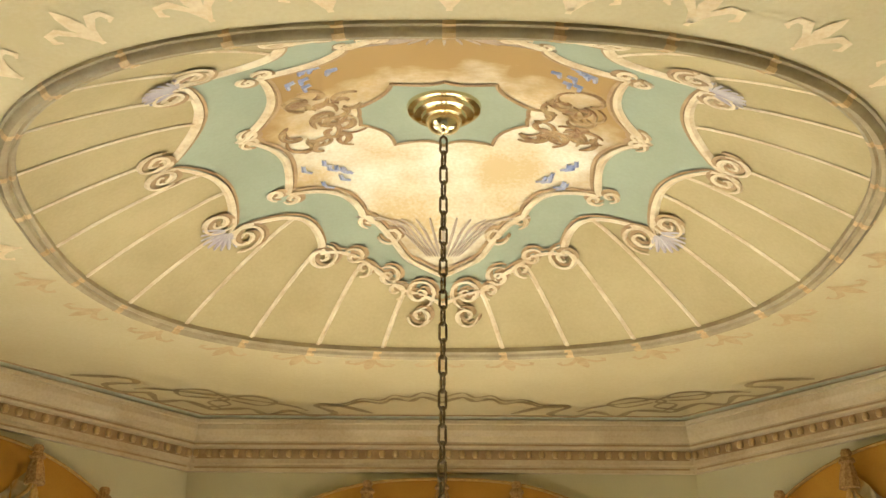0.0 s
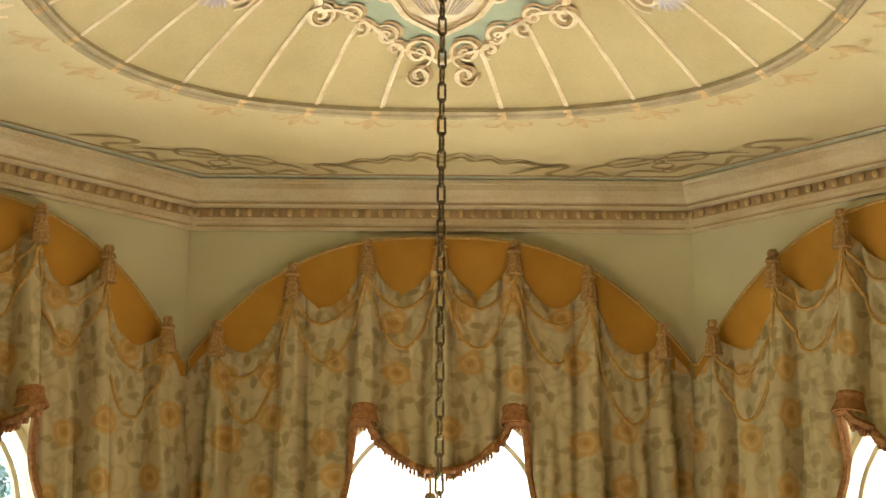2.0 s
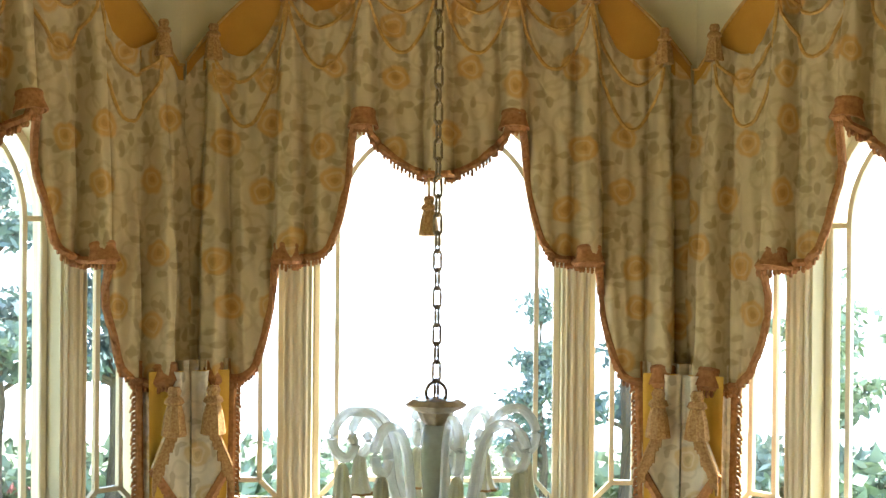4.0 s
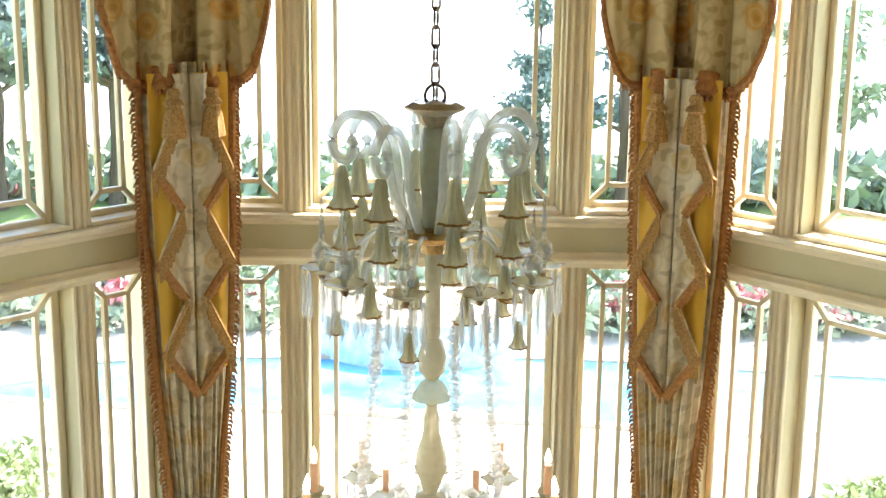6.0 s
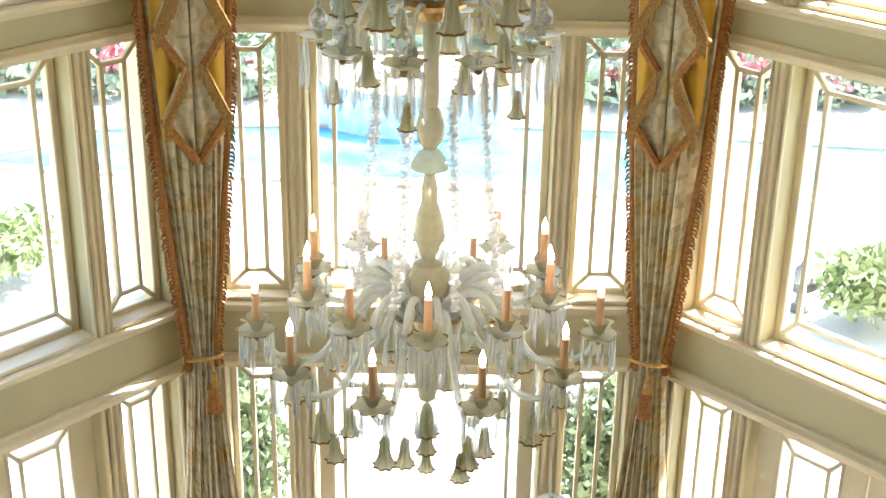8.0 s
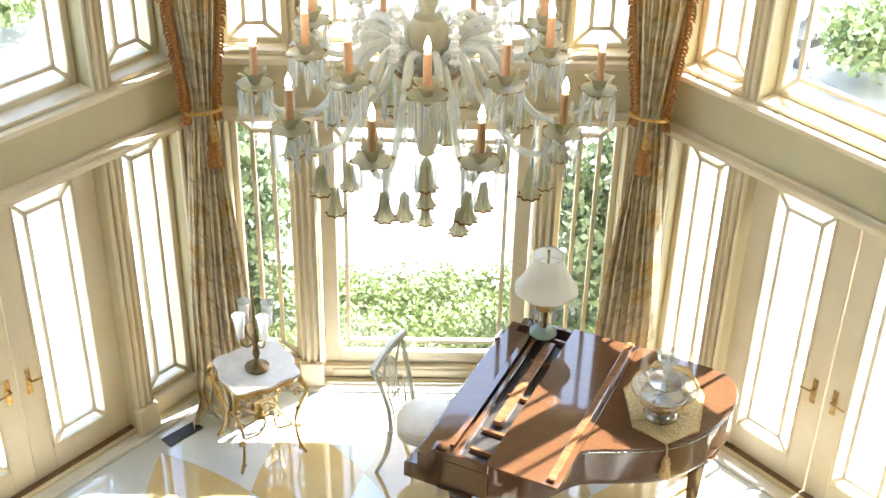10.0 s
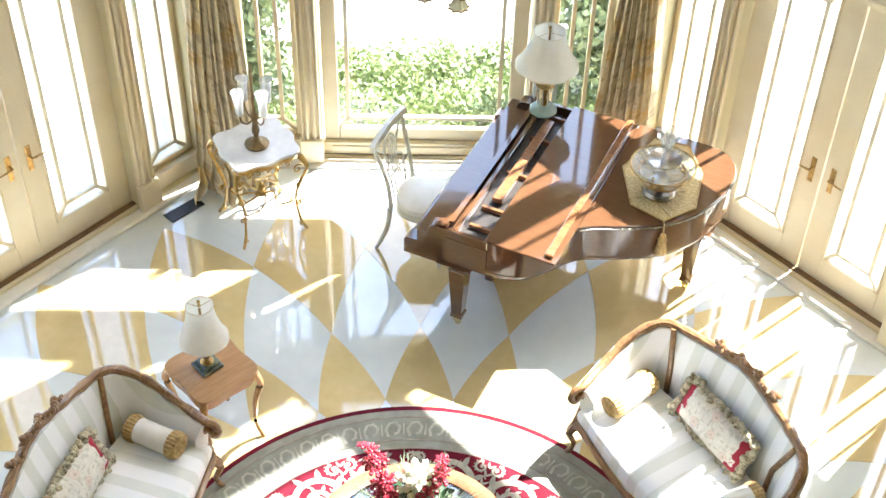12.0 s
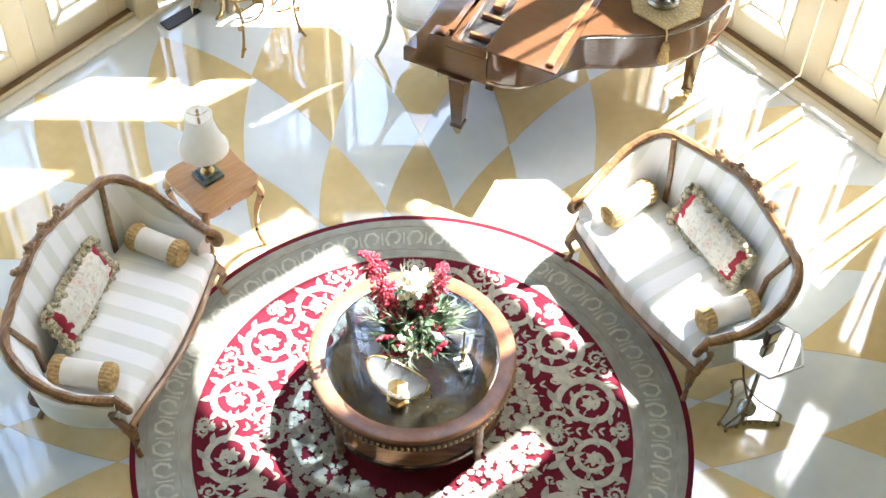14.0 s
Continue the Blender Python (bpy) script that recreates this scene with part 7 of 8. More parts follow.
def cushion(m, w, h, d, label, group):
    c = thing("throw_pillow", label, "pillow", m, group=group)
    b = B()
    def face(s):
        def f(u, v):
            x, z = (2 * u - 1), (2 * v - 1)
            e = max(0.0, (1 - abs(x) ** 3) * (1 - abs(z) ** 3)) ** 0.5
            return (x * w / 2 * (1 - 0.04 * (1 - abs(z))), s * d / 2 * e, h / 2 + z * h / 2 * (1 - 0.05 * (1 - abs(x))))
        return f
    b.grid(face(-1), 16, 10)
    b.grid(face(1), 16, 10)
    part("cover", b, NEEDLE, c, smooth=True)
    r = random.Random(2)
    b = B()
    per = [(lerp(-1, 1, i / 22), -1) for i in range(22)] + [(1, lerp(-1, 1, i / 12)) for i in range(12)] + [(lerp(1, -1, i / 22), 1) for i in range(22)] + [(-1, lerp(1, -1, i / 12)) for i in range(12)]
    for x, z in per:
        for _ in range(3):
            q = r.uniform(0.018, 0.032)
            b.lathe([(0.0, q), (q * 0.9, q * 0.3), (q * 0.8, -q * 0.4), (0.0, -q)], 6, pose(x * w / 2 + r.uniform(-0.018, 0.018), r.uniform(-0.02, 0.02), h / 2 + z * h / 2 + r.uniform(-0.018, 0.018), r.uniform(0, 180), r.uniform(0, 180)))
    part("ruched_trim", b, MOSS, c, "olive ruched trim", smooth=True)


def bolster(m, L, r0, label):
    """A silk roll with a gathered gold edge at both ends."""
    c = thing("bolster_pillow", label, "pillow", m, group="bolster pillows")
    b = B().lathe([(0.0, -L / 2), (r0 * 0.6, -L / 2 + 0.004), (r0 * 0.93, -L / 2 + 0.02), (r0, -L / 2 + 0.05), (r0, L / 2 - 0.05), (r0 * 0.93, L / 2 - 0.02), (r0 * 0.6, L / 2 - 0.004), (0.0, L / 2)], 24, pose(0, 0, r0, 0, 90, 0))
    part("cover", b, CREAMSILK, c, smooth=True)
    for s in (-1, 1):
        q = B().lathe([(r0 * k, s * (L / 2 + d)) for k, d in ((1.0, -0.045), (1.07, -0.03), (1.09, 0.0), (0.95, 0.028), (0.6, 0.034), (0.25, 0.018), (0.0, 0.016))], 66, pose(0, 0, r0, 0, 90, 0), 22, 0.055)
        q.lathe([(0.0, 0.03), (0.025, 0.02), (0.03, 0.0), (0.0, -0.02)], 10, pose(s * (L / 2 + 0.02), 0, r0, 0, 90, 0))
        part("gathered_end", q, GOLDTRIM, c, "gathered gold fringe end", smooth=True)


cushion(LM @ pose(-0.02, 0.13, 0.478, -24, 0, 2), 0.62, 0.27, 0.13, "pale needlepoint pillow with red corners leaning on the settee", "needlepoint pillows")
cushion(RM @ pose(0.02, 0.13, 0.478, -24, 0, -2), 0.62, 0.27, 0.13, "pale needlepoint pillow with red corners leaning on the settee", "needlepoint pillows")
for M in (LM, RM):
    for s in (-1, 1):
        bolster(M @ pose(s * 0.50, -0.06, 0.462, 0, 0, 82 * s), 0.32, 0.080, "cream silk bolster with gold tasselled ends on the settee")

# ---------------------------------------------------------------- lamp table and lamp
LT = pose(-1.325, 5.655, 0, 0, 0, 42)
LIGHTWOOD = wood_mat("light_fruitwood", (0.52, 0.29, 0.13), (0.43, 0.23, 0.095), 0.25, 0.5)
lt = thing("lamp_table", "small inlaid fruitwood lamp table on cabriole legs", "table", LT)
top = []
for i in range(40):
    a = 2 * math.pi * i / 40
    c, s = math.cos(a), math.sin(a)
    r = 0.235 / (abs(c) ** 5 + abs(s) ** 5) ** 0.2 * (1 + 0.035 * math.cos(4 * a + math.pi))
    top.append((r * c, r * s))
b = B()
b.loft([[(x * k, y * k, z) for x, y in top] for k, z in ((0.97, 0.640), (1.0, 0.646), (1.0, 0.658), (0.985, 0.664))])
part("top", b, LIGHTWOOD, lt, smooth=30)
b = B()
b.loft([[(x * 0.9, y * 0.9, z) for x, y in top] for z in (0.56, 0.64)])
part("apron", b, LIGHTWOOD, lt, smooth=30)
for sx in (-1, 1):
    for sy in (-1, 1):
        b = B().tube(smooth_path([(sx * 0.185, sy * 0.185, 0.64), (sx * 0.215, sy * 0.215, 0.54), (sx * 0.185, sy * 0.185, 0.36), (sx * 0.175, sy * 0.175, 0.16), (sx * 0.20, sy * 0.20, 0.03), (sx * 0.215, sy * 0.215, 0.012)], 4),
                     [0.03, 0.03, 0.029, 0.027, 0.026, 0.024, 0.022, 0.02, 0.018, 0.017, 0.016, 0.015, 0.014, 0.013, 0.013, 0.013, 0.014, 0.015, 0.015, 0.014, 0.012], 8)
        part("leg", b, LIGHTWOOD, lt, smooth=True)
tl = thing("table_lamp", "brass and dark marble table lamp with cream bell shade", "lamp", LT @ pose(-0.01, 0.02, 0.665))
b = B()
b.box(-0.075, 0.075, -0.075, 0.075, 0, 0.025, c=0.004)
b.box(-0.055, 0.055, -0.055, 0.055, 0.025, 0.05, c=0.004)
part("base", b, mat("green_black_marble", (0.07, 0.085, 0.06), 0.15, c2=(0.20, 0.22, 0.17), scale=15), tl, "dark green marble stepped base")
part("stem", B().lathe([(0.045, 0.05), (0.035, 0.065), (0.02, 0.08), (0.03, 0.10), (0.035, 0.14), (0.022, 0.19), (0.03, 0.22), (0.012, 0.25), (0.008, 0.52), (0.0, 0.52)], 18), BRASS, tl, smooth=True)
lamp_shade(tl, 0.545, 0.082, 0.150, 0.285, 6)

# ---------------------------------------------------------------- rug
RUG = pose(-0.02, 4.20, 0.004)
rug = thing("round_rug", "round crimson rug with sage border and cream scrollwork", "rug", RUG)
CRIMSON = mat("crimson_wool", (0.145, 0.014, 0.026), 0.9, c2=(0.10, 0.009, 0.017), scale=7, fine=300, bump=0.5, spec=0.1)
SAGEWOOL = mat("sage_wool", (0.36, 0.36, 0.30), 0.9, c2=(0.26, 0.26, 0.21), scale=9, fine=300, bump=0.5, spec=0.1)
CREAMWOOL = mat("cream_wool", (0.50, 0.46, 0.37), 0.9, c2=(0.36, 0.33, 0.26), scale=14, fine=300, bump=0.5, spec=0.1)
PALEBORDER = mat("pale_border_wool", (0.55, 0.52, 0.43), 0.9, c2=(0.38, 0.36, 0.29), scale=14, fine=300, bump=0.5, spec=0.1)
TAUPEWOOL = mat("taupe_wool", (0.40, 0.36, 0.29), 0.9, c2=(0.28, 0.24, 0.20), scale=14, fine=300, bump=0.5, spec=0.1)


def annulus(r0, r1, z0, z1, seg=120):
    b = B()
    b.loft([[(r * math.cos(a), r * math.sin(a), z) for r, z in ((r0, z0), (r1, z0), (r1, z1), (r0, z1))] for a in (2 * math.pi * i / seg for i in range(seg + 1))], caps=False)
    return b


part("edge_band", annulus(1.665, 1.70, 0, 0.012), CRIMSON, rug, "crimson edge")
part("border", annulus(1.34, 1.665, 0, 0.0125), SAGEWOOL, rug, "sage grey border")
part("field", annulus(0.01, 1.34, 0, 0.012), CRIMSON, rug, "crimson field")
part("guard_band", join(annulus(1.60, 1.612, 0, 0.016), annulus(1.405, 1.415, 0, 0.016), annulus(1.335, 1.348, 0, 0.016)), TAUPEWOOL, rug, "cream guard lines")


def flat(pts, w, z):
    P = [Vector((p[0], p[1])) for p in pts]
    v, f = [], []
    for i, p in enumerate(P):
        t = P[min(i + 1, len(P) - 1)] - P[max(i - 1, 0)]
        t = t.normalized() if t.length > 1e-9 else Vector((1, 0))
        ww = w(i / (len(P) - 1)) if callable(w) else w
        q = Vector((-t.y, t.x)) * ww
        v += [(p.x + q.x, p.y + q.y, z), (p.x - q.x, p.y - q.y, z)]
        if i < len(P) - 1:
            f.append((2 * i, 2 * i + 1, 2 * i + 3, 2 * i + 2))
    return B().add(v, f)


def polar(pts, a0, flip=1):
    return [(r * math.sin(radians(a0 + flip * d)), r * math.cos(radians(a0 + flip * d))) for r, d in pts]


big, small, dots = [], [], []
rr = random.Random(5)


lay = [0.0]
def leaflet(x, y, a, size, w, z):
    """A small lobed leaf that starts at (x, y) and points along a."""
    d, n = Vector((math.sin(a), math.cos(a))), Vector((math.cos(a), -math.sin(a)))
    bend = size * 0.25
    lay[0] += 0.0000012
    z += lay[0]
    return flat([(x + d.x * size * t + n.x * bend * t * t, y + d.y * size * t + n.y * bend * t * t) for t in (0.0, 0.25, 0.5, 0.75, 1.0)], lambda s: w * max(0.08, math.sin(0.25 + 2.8 * s)), z)


def acanthus(cx, cy, size, turns, start, hand, w, n=44):
    """A leafy volute: a tapering stem with leaflets along its outer side and a rosette in its eye."""
    pts = []
    for i in range(n + 1):
        s = i / n
        a = start + hand * s * turns * 2 * math.pi
        q = size * (1 - 0.80 * s ** 0.9)
        pts.append((cx + q * math.sin(a), cy + q * math.cos(a), a))
    big.append(flat([(x, y) for x, y, a in pts], lambda s: w * (1.0 - 0.55 * s), 0.0165))
    for i in range(1, n - 6, 3):
        x, y, a = pts[i]
        k = 1 - 0.6 * i / n
        small.append(leaflet(x, y, a + hand * 0.75, min(0.105, size * 0.5) * k, min(0.024, size * 0.12) * k, 0.0172))
        if i % 2:
            small.append(leaflet(x, y, a + math.pi + hand * 0.5, min(0.06, size * 0.3) * k, min(0.015, size * 0.08) * k, 0.0172))
    for q in range(6):
        dots.append(leaflet(cx, cy, q * math.pi / 3, size * 0.26, size * 0.085, 0.0182))


for j in range(8):
    a0 = radians(45 * j + 22.5)
    for f2 in (-1, 1):
        for r0, da, size, turns, st, hand, w in ((1.10, 12.3, 0.205, 1.7, math.pi, f2, 0.027), (0.86, 19.5, 0.10, 1.35, 0.0, -f2, 0.016), (1.265, 21.2, 0.055, 1.2, math.pi, -f2, 0.010), (1.265, 2.4, 0.05, 1.2, 0.0, f2, 0.010)):
            a = a0 + f2 * radians(da)
            acanthus(r0 * math.sin(a), r0 * math.cos(a), size, turns, a + st, hand, w)
    for q in range(9):
        dots.append(leaflet(1.0 * math.sin(a0), 1.0 * math.cos(a0), q * 0.7, 0.065, 0.018, 0.0183))
    for q in range(8):
        r0 = 0.78 + 0.07 * q
        for f2 in (-1, 1):
            dots.append(leaflet(r0 * math.sin(a0), r0 * math.cos(a0), a0 + f2 * 0.6, 0.05, 0.009, 0.0178))
            dots.append(leaflet(r0 * math.sin(a0 + 0.3927), r0 * math.cos(a0 + 0.3927), a0 + 0.3927 + f2 * 0.7, 0.045, 0.009, 0.0178))
for j in range(150):
    a, r0 = rr.uniform(0, 6.283), rr.uniform(0.80, 1.31)
    small.append(leaflet(r0 * math.sin(a), r0 * math.cos(a), rr.uniform(0, 6.28), rr.uniform(0.03, 0.06), 0.007, 0.0160))
part("acanthus_scrollwork", join(*big), CREAMWOOL, rug, "cream acanthus scrolls")
part("leaf_scrollwork", join(*small), mat("pale_sage_wool", (0.40, 0.38, 0.31), 0.9, c2=(0.29, 0.28, 0.22), scale=14, fine=300, bump=0.5, spec=0.1), rug, "pale sage leaf scrolls")
part("rosettes", join(*dots), CREAMWOOL, rug, "cream rosettes")
wr = [[], []]
for j in range(1300):
    a, r = rr.uniform(0, 6.283), math.sqrt(rr.uniform(0.20, 0.62))
    size = rr.uniform(0.016, 0.031)
    for q in range(6):
        wr[j % 2].append(leaflet(r * math.sin(a), r * math.cos(a), q * 1.047 + a * 7, size, size * 0.42, 0.0165))
part("flower_wreath", join(*wr[0]), TAUPEWOOL, rug, "taupe flower wreath")
part("flower_wreath", join(*wr[1]), mat("pale_taupe_wool", (0.50, 0.45, 0.35), 0.9, c2=(0.34, 0.32, 0.24), scale=14, fine=300, bump=0.5, spec=0.1), rug, "cream flowers in the wreath")
bl = []
for j in range(64):
    a0 = 360 * j / 64
    bl.append(flat(polar([(1.44, -1.6), (1.50, -2.1), (1.555, -1.0), (1.56, 0.6), (1.52, 1.6), (1.47, 1.0), (1.46, 0.0)], a0), 0.010, 0.0165))
    bl.append(flat(polar([(1.45, 2.4), (1.55, 2.6)], a0), lambda s: 0.014 * math.sin(0.5 + 2.3 * s), 0.0165))
part("border_pattern", join(*bl), PALEBORDER, rug, "pale leaf motifs in the border")

# ---------------------------------------------------------------- coffee table
CT = pose(-0.03, 4.43, 0.016)
TABLEWOOD = mat("inlaid_red_wood", (0.27, 0.125, 0.055), 0.28, c2=(0.17, 0.07, 0.032), scale=9, fine=60, bump=0.1, coat=0.3)
ct = thing("coffee_table", "round wooden coffee table with glass top and lower shelf", "table", CT)
b = B()
b.loft([[(r * math.cos(a), r * math.sin(a), z) for r, z in ((0.515, 0.455), (0.60, 0.455), (0.615, 0.465), (0.615, 0.482), (0.605, 0.490), (0.525, 0.490), (0.515, 0.486))] for a in (2 * math.pi * i / 64 for i in range(65))], caps=False)
part("top_ring", b, TABLEWOOD, ct, "inlaid fruitwood rim", smooth=30)
b = B().lathe([(0.0, 0.470), (0.514, 0.470), (0.514, 0.4815), (0.495, 0.4845), (0.0, 0.4845)], 64)
part("glass_top", b, glass_mat("blue_tinted_glass", (0.50, 0.58, 0.64), 0.15), ct, "bevelled blue-tinted glass top", smooth=20)
b = B()
b.loft([[(r * math.cos(a), r * math.sin(a), z) for r, z in ((0.575, 0.375), (0.600, 0.375), (0.612, 0.39), (0.610, 0.454), (0.575, 0.454))] for a in (2 * math.pi * i / 64 for i in range(65))], caps=False)
part("apron", b, mat("dark_apron_wood", (0.05, 0.024, 0.015), 0.3, c2=(0.10, 0.05, 0.028), scale=12, coat=0.2), ct, smooth=30)
b = B()
for i in range(110):
    a = 2 * math.pi * i / 110
    b.lathe([(0.0, 0.012), (0.009, 0.008), (0.011, 0.0), (0.009, -0.010), (0.0, -0.014)], 5, pose(0.616 * math.cos(a), 0.616 * math.sin(a), 0.422))
part("beading", b, BRASS, ct, "brass beaded gallery")
for j in range(4):
    a = radians(90 * j + 43)
    b = B().lathe([(0.0, 0.0), (0.02, 0.0), (0.028, 0.02), (0.018, 0.05), (0.03, 0.09), (0.033, 0.16), (0.022, 0.20), (0.03, 0.24), (0.026, 0.32), (0.034, 0.36), (0.034, 0.39), (0.0, 0.39)], 16, pose(0.575 * math.cos(a), 0.575 * math.sin(a), 0))
    part("leg", b, mat("dark_leg_wood", (0.06, 0.03, 0.018), 0.3, c2=(0.22, 0.13, 0.05), scale=25, coat=0.2), ct, "turned and carved leg", smooth=True)
part("shelf", B().lathe([(0.0, 0.10), (0.55, 0.10), (0.565, 0.11), (0.565, 0.122), (0.555, 0.128), (0.0, 0.128)], 56), FRUITWOOD, ct, "polished lower shelf", smooth=30)
EBONY = mat("dark_ebonised_wood", (0.045, 0.022, 0.014), 0.25, c2=(0.09, 0.045, 0.025), scale=12, coat=0.3)
part("shelf_rim", annulus(0.555, 0.572, 0.098, 0.134, 64), EBONY, ct, "dark moulded shelf rim")

fa = thing("flower_arrangement", "red and white winter flower arrangement with pine sprigs", "flowers", CT @ pose(-0.01, 0.07, 0.486) @ Matrix.Scale(1.4, 4))
part("bowl", B().lathe([(0.0, 0.0), (0.07, 0.0), (0.10, 0.03), (0.11, 0.07), (0.09, 0.09), (0.0, 0.08)], 20), DARKBRASS, fa, smooth=True)
r = random.Random(21)
needles, dark = B(), B()
for i in range(40):
    a, el = r.uniform(0, 6.28), r.uniform(0.1, 1.3)
    L = r.uniform(0.16, 0.30)
    d = Vector((math.cos(a) * math.cos(el), math.sin(a) * math.cos(el), math.sin(el)))
    p0, p1 = Vector((0, 0, 0.08)), Vector((0, 0, 0.08)) + d * L
    needles.tube([p0, p1], 0.003, 4)
    for q in range(16):
        c = p0.lerp(p1, 0.3 + 0.7 * q / 16)
        n = (d + Vector((r.uniform(-1, 1), r.uniform(-1, 1), r.uniform(-1, 1))) * 0.7).normalized()
        needles.tube([c, c + n * r.uniform(0.05, 0.085)], [0.0022, 0.0006], 3)
part("pine_sprigs", needles, mat("pine_needle", (0.20, 0.26, 0.15), 0.6, c2=(0.34, 0.38, 0.26), scale=20), fa, "frosted green pine sprigs")
lv = leaves([(r.uniform(-0.12, 0.12), r.uniform(-0.10, 0.10), r.uniform(0.06, 0.20), 0.08, 0.08, 0.06) for _ in range(12)], 700, 0.035, 44)
part("dark_foliage", lv, mat("dark_green_leaf", (0.03, 0.06, 0.03), 0.4, c2=(0.07, 0.11, 0.05), scale=10), fa, "dark green leaves")
pet = B()
for ring_n, rad, tilt in ((5, 0.010, 70), (6, 0.020, 45), (7, 0.030, 20)):
    for j in range(ring_n):
        pet.lathe([(0.0, 0.0), (0.010, 0.006), (0.012, 0.014), (0.0, 0.026)], 6, pose(0, 0, 0, 0, 0, 360 * j / ring_n + rad * 900) @ pose(rad, 0, 0, 0, 90 - tilt, 0))
REDB = mat("red_petal", (0.30, 0.012, 0.028), 0.5, c2=(0.46, 0.04, 0.06), scale=30)
WHITEB = mat("white_petal", (0.78, 0.77, 0.62), 0.5, c2=(0.66, 0.68, 0.46), scale=30)
RB, WB = pet.mesh("blossom", REDB, True), pet.mesh("blossom", WHITEB, True)
for sx in (-1, 1):
    for i in range(13):
        s = i / 12
        p = (sx * (0.02 + 0.13 * s) - 0.02 + r.uniform(-0.025, 0.025), 0.06 * s + r.uniform(-0.03, 0.03), 0.10 + 0.36 * s * (1.15 if sx < 0 else 0.9) + r.uniform(-0.01, 0.02))
        part("blossom", RB, REDB, fa, m=pose(*p, r.uniform(-40, 40), r.uniform(-40, 40), r.uniform(0, 360)) @ Matrix.Scale(1.15 - 0.55 * s, 4))
    st = B().tube(smooth_path([(0, 0, 0.05), (sx * 0.07 - 0.02, 0.02, 0.24), (sx * 0.15 - 0.02, 0.06, 0.50 if sx < 0 else 0.44)], 5), 0.004, 5)
    part("stem", st, BARK, fa)
for i in range(14):
    p = (r.uniform(-0.13, 0.14), r.uniform(-0.14, 0.0), r.uniform(0.07, 0.22))
    part("blossom", RB, REDB, fa, m=pose(*p, r.uniform(20, 70), r.uniform(-30, 30), r.uniform(0, 360)) @ Matrix.Scale(r.uniform(0.6, 0.95), 4))
for p, k in (((0.0, -0.11, 0.17), 1.25), ((0.0, 0.06, 0.30), 1.5), ((0.03, 0.05, 0.36), 1.3), ((-0.07, -0.12, 0.09), 0.9)):
    part("blossom", WB, WHITEB, fa, "white rose", m=pose(*p, 35, 0, 40) @ Matrix.Scale(k, 4))

bw = thing("glass_bowl", "boat-shaped clear glass bowl on a gilt hexagonal foot", "bowl", CT @ pose(-0.08, -0.32, 0.486, 0, 0, -32) @ Matrix.Scale(1.25, 4))
b = B()
b.grid(lambda u, v: (0.155 * (0.25 + 0.75 * v ** 0.6) * math.cos(2 * math.pi * u) * (1.0 if v < 1 else 1.02), 0.085 * (0.25 + 0.75 * v ** 0.6) * math.sin(2 * math.pi * u), 0.09 + 0.085 * v + 0.03 * v * math.cos(4 * math.pi * u)), 32, 8, closed_u=True)
b.grid(lambda u, v: (0.149 * (0.25 + 0.75 * v ** 0.6) * math.cos(2 * math.pi * u), 0.080 * (0.25 + 0.75 * v ** 0.6) * math.sin(2 * math.pi * u), 0.094 + 0.083 * v + 0.03 * v * math.cos(4 * math.pi * u)), 32, 8, closed_u=True)
part("bowl", b, thin_crystal("clear_bowl_glass", (0.82, 0.84, 0.84), 0.86, 0.05, 0.02), bw, "fluted clear glass", smooth=True)
b = B()
b.tube([(0.156 * math.cos(a), 0.086 * math.sin(a), 0.176 + 0.03 * math.cos(2 * a)) for a in (2 * math.pi * i / 36 for i in range(36))], 0.004, 6, closed=True)
part("gilt_rim", b, GILT, bw, smooth=True)
part("foot", B().lathe([(0.0, 0.0), (0.058, 0.0), (0.058, 0.014), (0.04, 0.02), (0.022, 0.045), (0.022, 0.065), (0.045, 0.085), (0.05, 0.10), (0.0, 0.11)], 6), GILT, bw, "gilt hexagonal foot")
for s in (-1, 1):
    part("handle", B().tube([(s * (0.15 + 0.03 * math.sin(q * 0.45)), 0.0, 0.20 - 0.022 * q * 0.5 + 0.01) for q in range(8)], 0.006, 6), GILT, bw, "gilt scroll handle", smooth=True)
cs = thing("candlestick", "white marble and brass candlestick with dark candle", "candlestick", CT @ pose(0.295, -0.08, 0.486, 0, 0, 20))
b = B()
b.box(-0.045, 0.045, -0.045, 0.045, 0.0, 0.03, c=0.004)
b.box(-0.034, 0.034, -0.034, 0.034, 0.03, 0.05, c=0.004)
part("base", b, WHITEMARBLE, cs, "stepped white marble base")
part("stem", B().lathe([(0.02, 0.05), (0.012, 0.065), (0.018, 0.10), (0.010, 0.13), (0.026, 0.15), (0.012, 0.155), (0.0, 0.155)], 14), POLBRASS, cs, smooth=True)
part("candle", B().lathe([(0.0, 0.15), (0.008, 0.15), (0.007, 0.34), (0.0, 0.345)], 10), mat("olive_candle", (0.22, 0.19, 0.08), 0.5), cs, "olive taper candle", smooth=True)

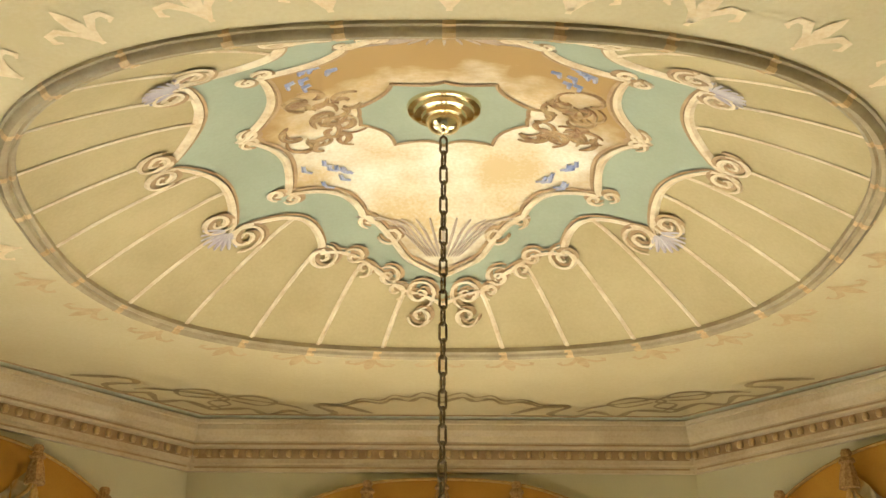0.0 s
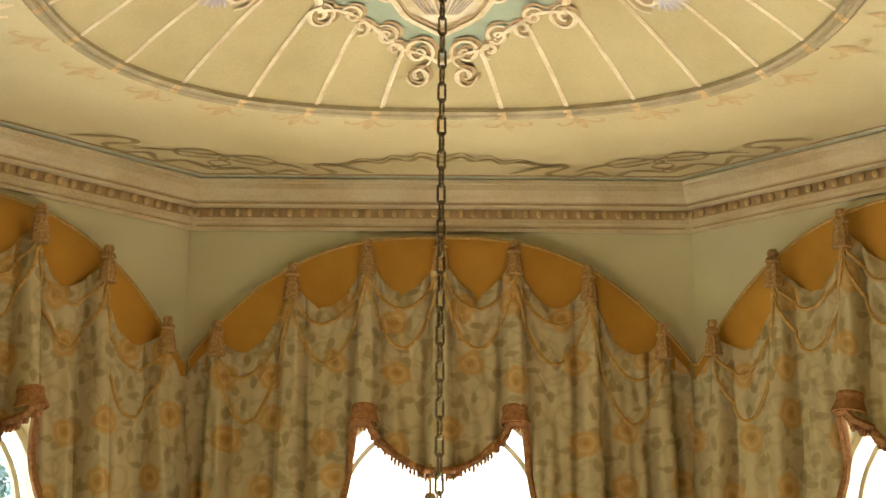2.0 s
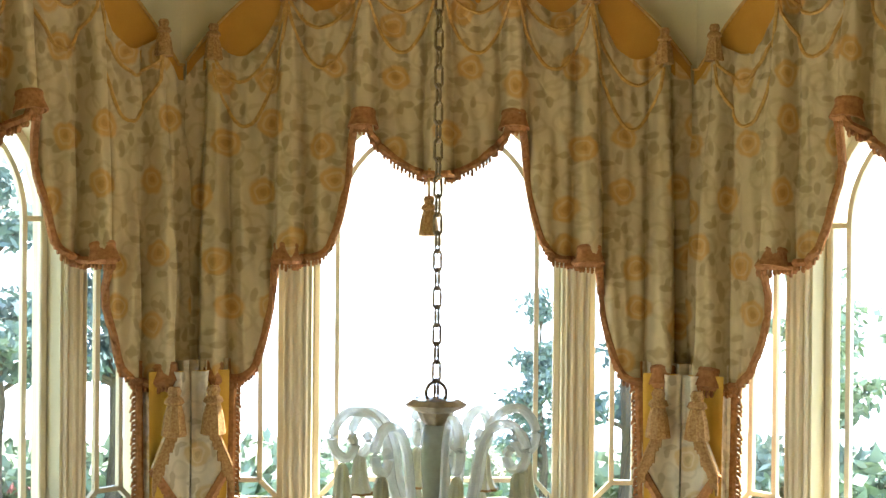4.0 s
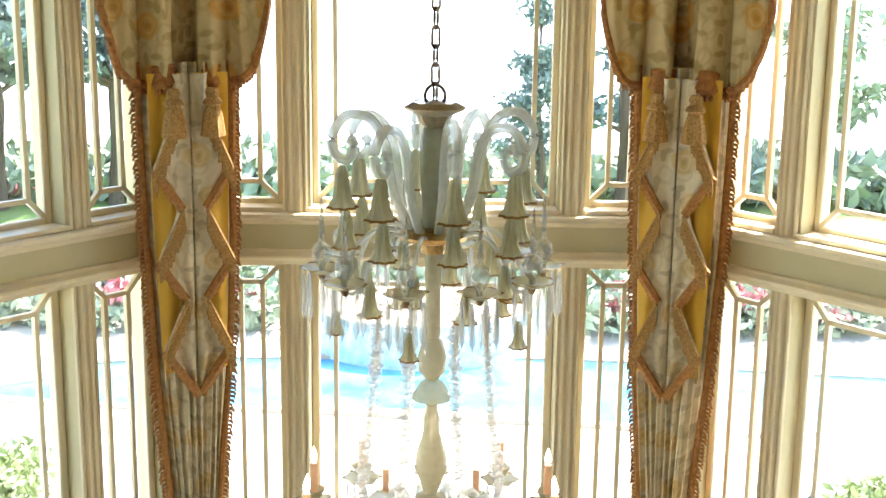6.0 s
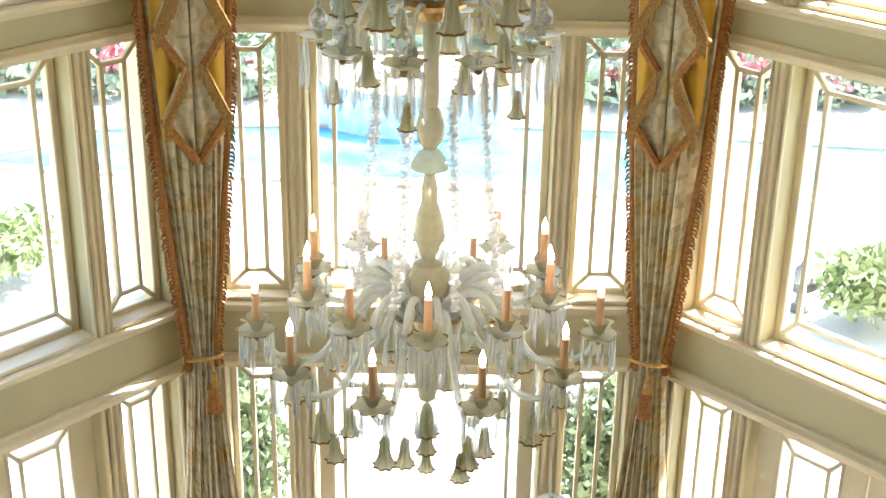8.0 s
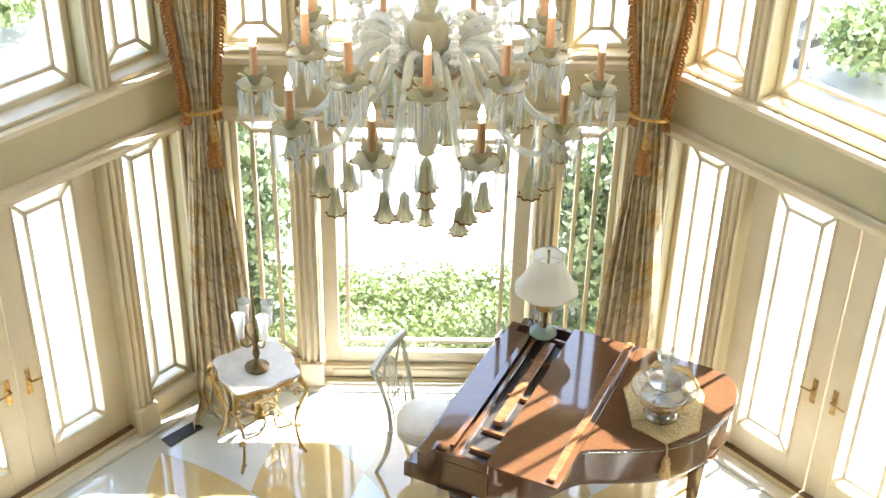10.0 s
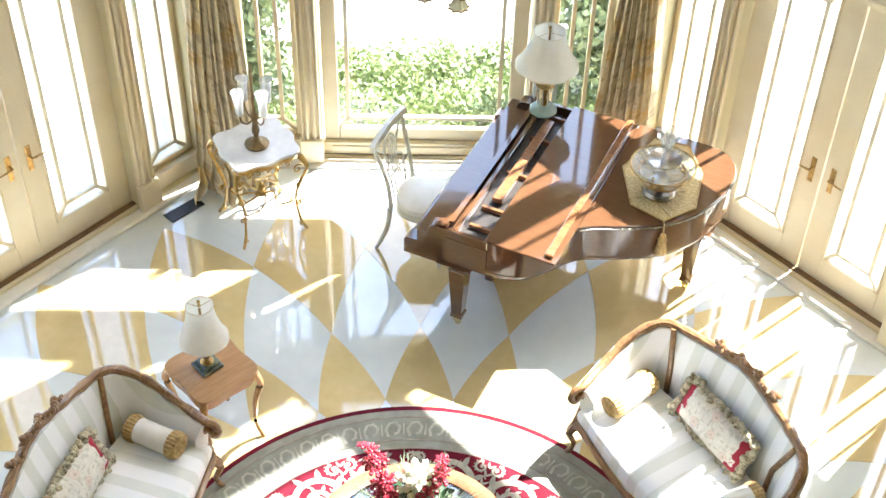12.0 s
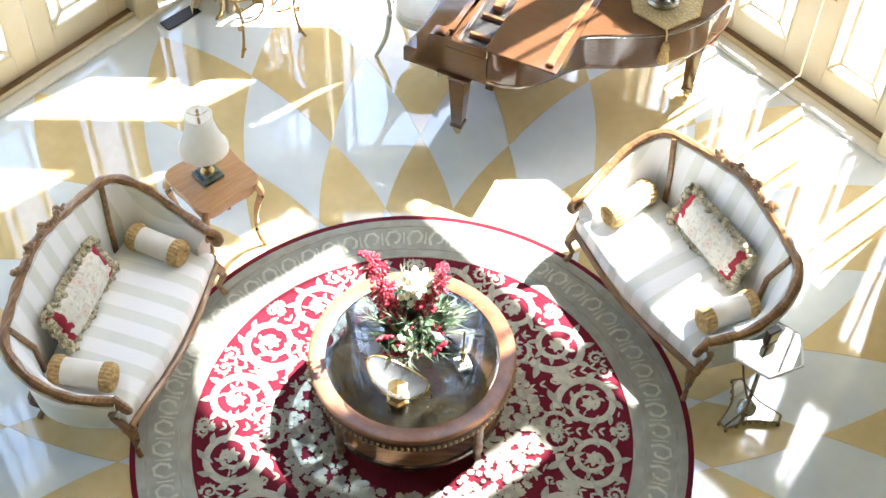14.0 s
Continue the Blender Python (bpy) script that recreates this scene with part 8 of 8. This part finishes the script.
# ---------------------------------------------------------------- mirrored pedestal table and clock
HT = pose(2.03, 4.36, 0, 0, 0, 8)
ht = thing("pedestal_table", "hexagonal mirrored pedestal table on a three-sided silvered base", "table", HT)
MIRROR = mat("mirror_glass", (0.85, 0.86, 0.86), 0.03, 1.0, c2=(0.80, 0.81, 0.81), scale=3)
hexa = [(0.225 * math.cos(radians(60 * i + 15)), 0.225 * math.sin(radians(60 * i + 15))) for i in range(6)]
b = B()
b.loft([[(x * k, y * k, z) for x, y in hexa] for k, z in ((0.97, 0.600), (1.0, 0.604), (1.0, 0.618), (0.975, 0.622))], pose(0.03, 0.06, 0))
part("top", b, glass_mat("pale_table_glass", (0.88, 0.92, 0.94), 0.30), ht, "bevelled pale glass top")
b = B()
hx = [(x + 0.03, y + 0.06) for x, y in hexa]
for p, q in zip(hx, hx[1:] + hx[:1]):
    b.tube([(*p, 0.619), (*q, 0.619)], 0.009, 6)
part("rim", b, mat("white_rim", (0.75, 0.75, 0.72), 0.3, c2=(0.6, 0.58, 0.5), scale=20), ht, "pale bevelled rim")
b = B().tube([(0.03, 0.06, 0.60), (0.0, 0.0, 0.10)], [0.012, 0.014], 10)
b.lathe([(0.0, 0.05), (0.055, 0.05), (0.06, 0.065), (0.03, 0.085), (0.016, 0.12), (0.0, 0.12)], 18)
part("stem", b, PALEMETAL, ht, smooth=True)
b = B()
b.tube([(-0.10, 0.10, 0.56), (-0.06, 0.05, 0.32), (0.0, 0.01, 0.10)], 0.007, 6)
b.tube([(-0.12, 0.13, 0.60), (-0.10, 0.10, 0.50)], 0.008, 6)
part("stay", b, DARKBRASS, ht, "dark bent metal stay", smooth=True)
tri = []
for i in range(3):
    a0, a1 = radians(120 * i + 90 + 8), radians(120 * i + 210 - 8)
    p, q = Vector((0.21 * math.cos(a0), 0.21 * math.sin(a0))), Vector((0.21 * math.cos(a1), 0.21 * math.sin(a1)))
    for k in range(7):
        s = k / 6
        v = p.lerp(q, s)
        tri.append(tuple(v * (1 - 0.28 * math.sin(math.pi * s))))
b = B()
b.loft([[(x * k, y * k, z) for x, y in tri] for k, z in ((0.98, 0.0), (1.0, 0.01), (1.0, 0.045), (0.97, 0.05))])
part("base", b, MIRROR, ht, "mirrored three-sided base")
b = B()
for (p, q) in zip(tri, tri[1:] + tri[:1]):
    b.tube([(*p, 0.048), (*q, 0.048)], 0.007, 5)
    b.lathe([(0.0, 0.014), (0.012, 0.008), (0.012, -0.008), (0.0, -0.014)], 6, pose(p[0], p[1], 0.028))
part("beaded_edge", b, DARKBRASS, ht, "bronze beaded edge")
ck = thing("desk_clock", "small dark framed desk clock on the mirrored table", "clock", HT @ pose(0.05, 0.09, 0.623, 0, 0, 20))
b = B()
b.box(-0.045, 0.045, -0.02, 0.02, 0.0, 0.12, c=0.005)
part("case", b, mat("dark_bronze_case", (0.06, 0.05, 0.04), 0.35, 0.3), ck)
b = B()
b.box(-0.032, 0.032, -0.0245, -0.0205, 0.03, 0.105, c=0.001)
part("face", b, mat("pale_clock_face", (0.7, 0.7, 0.66), 0.4), ck, "pale clock face")
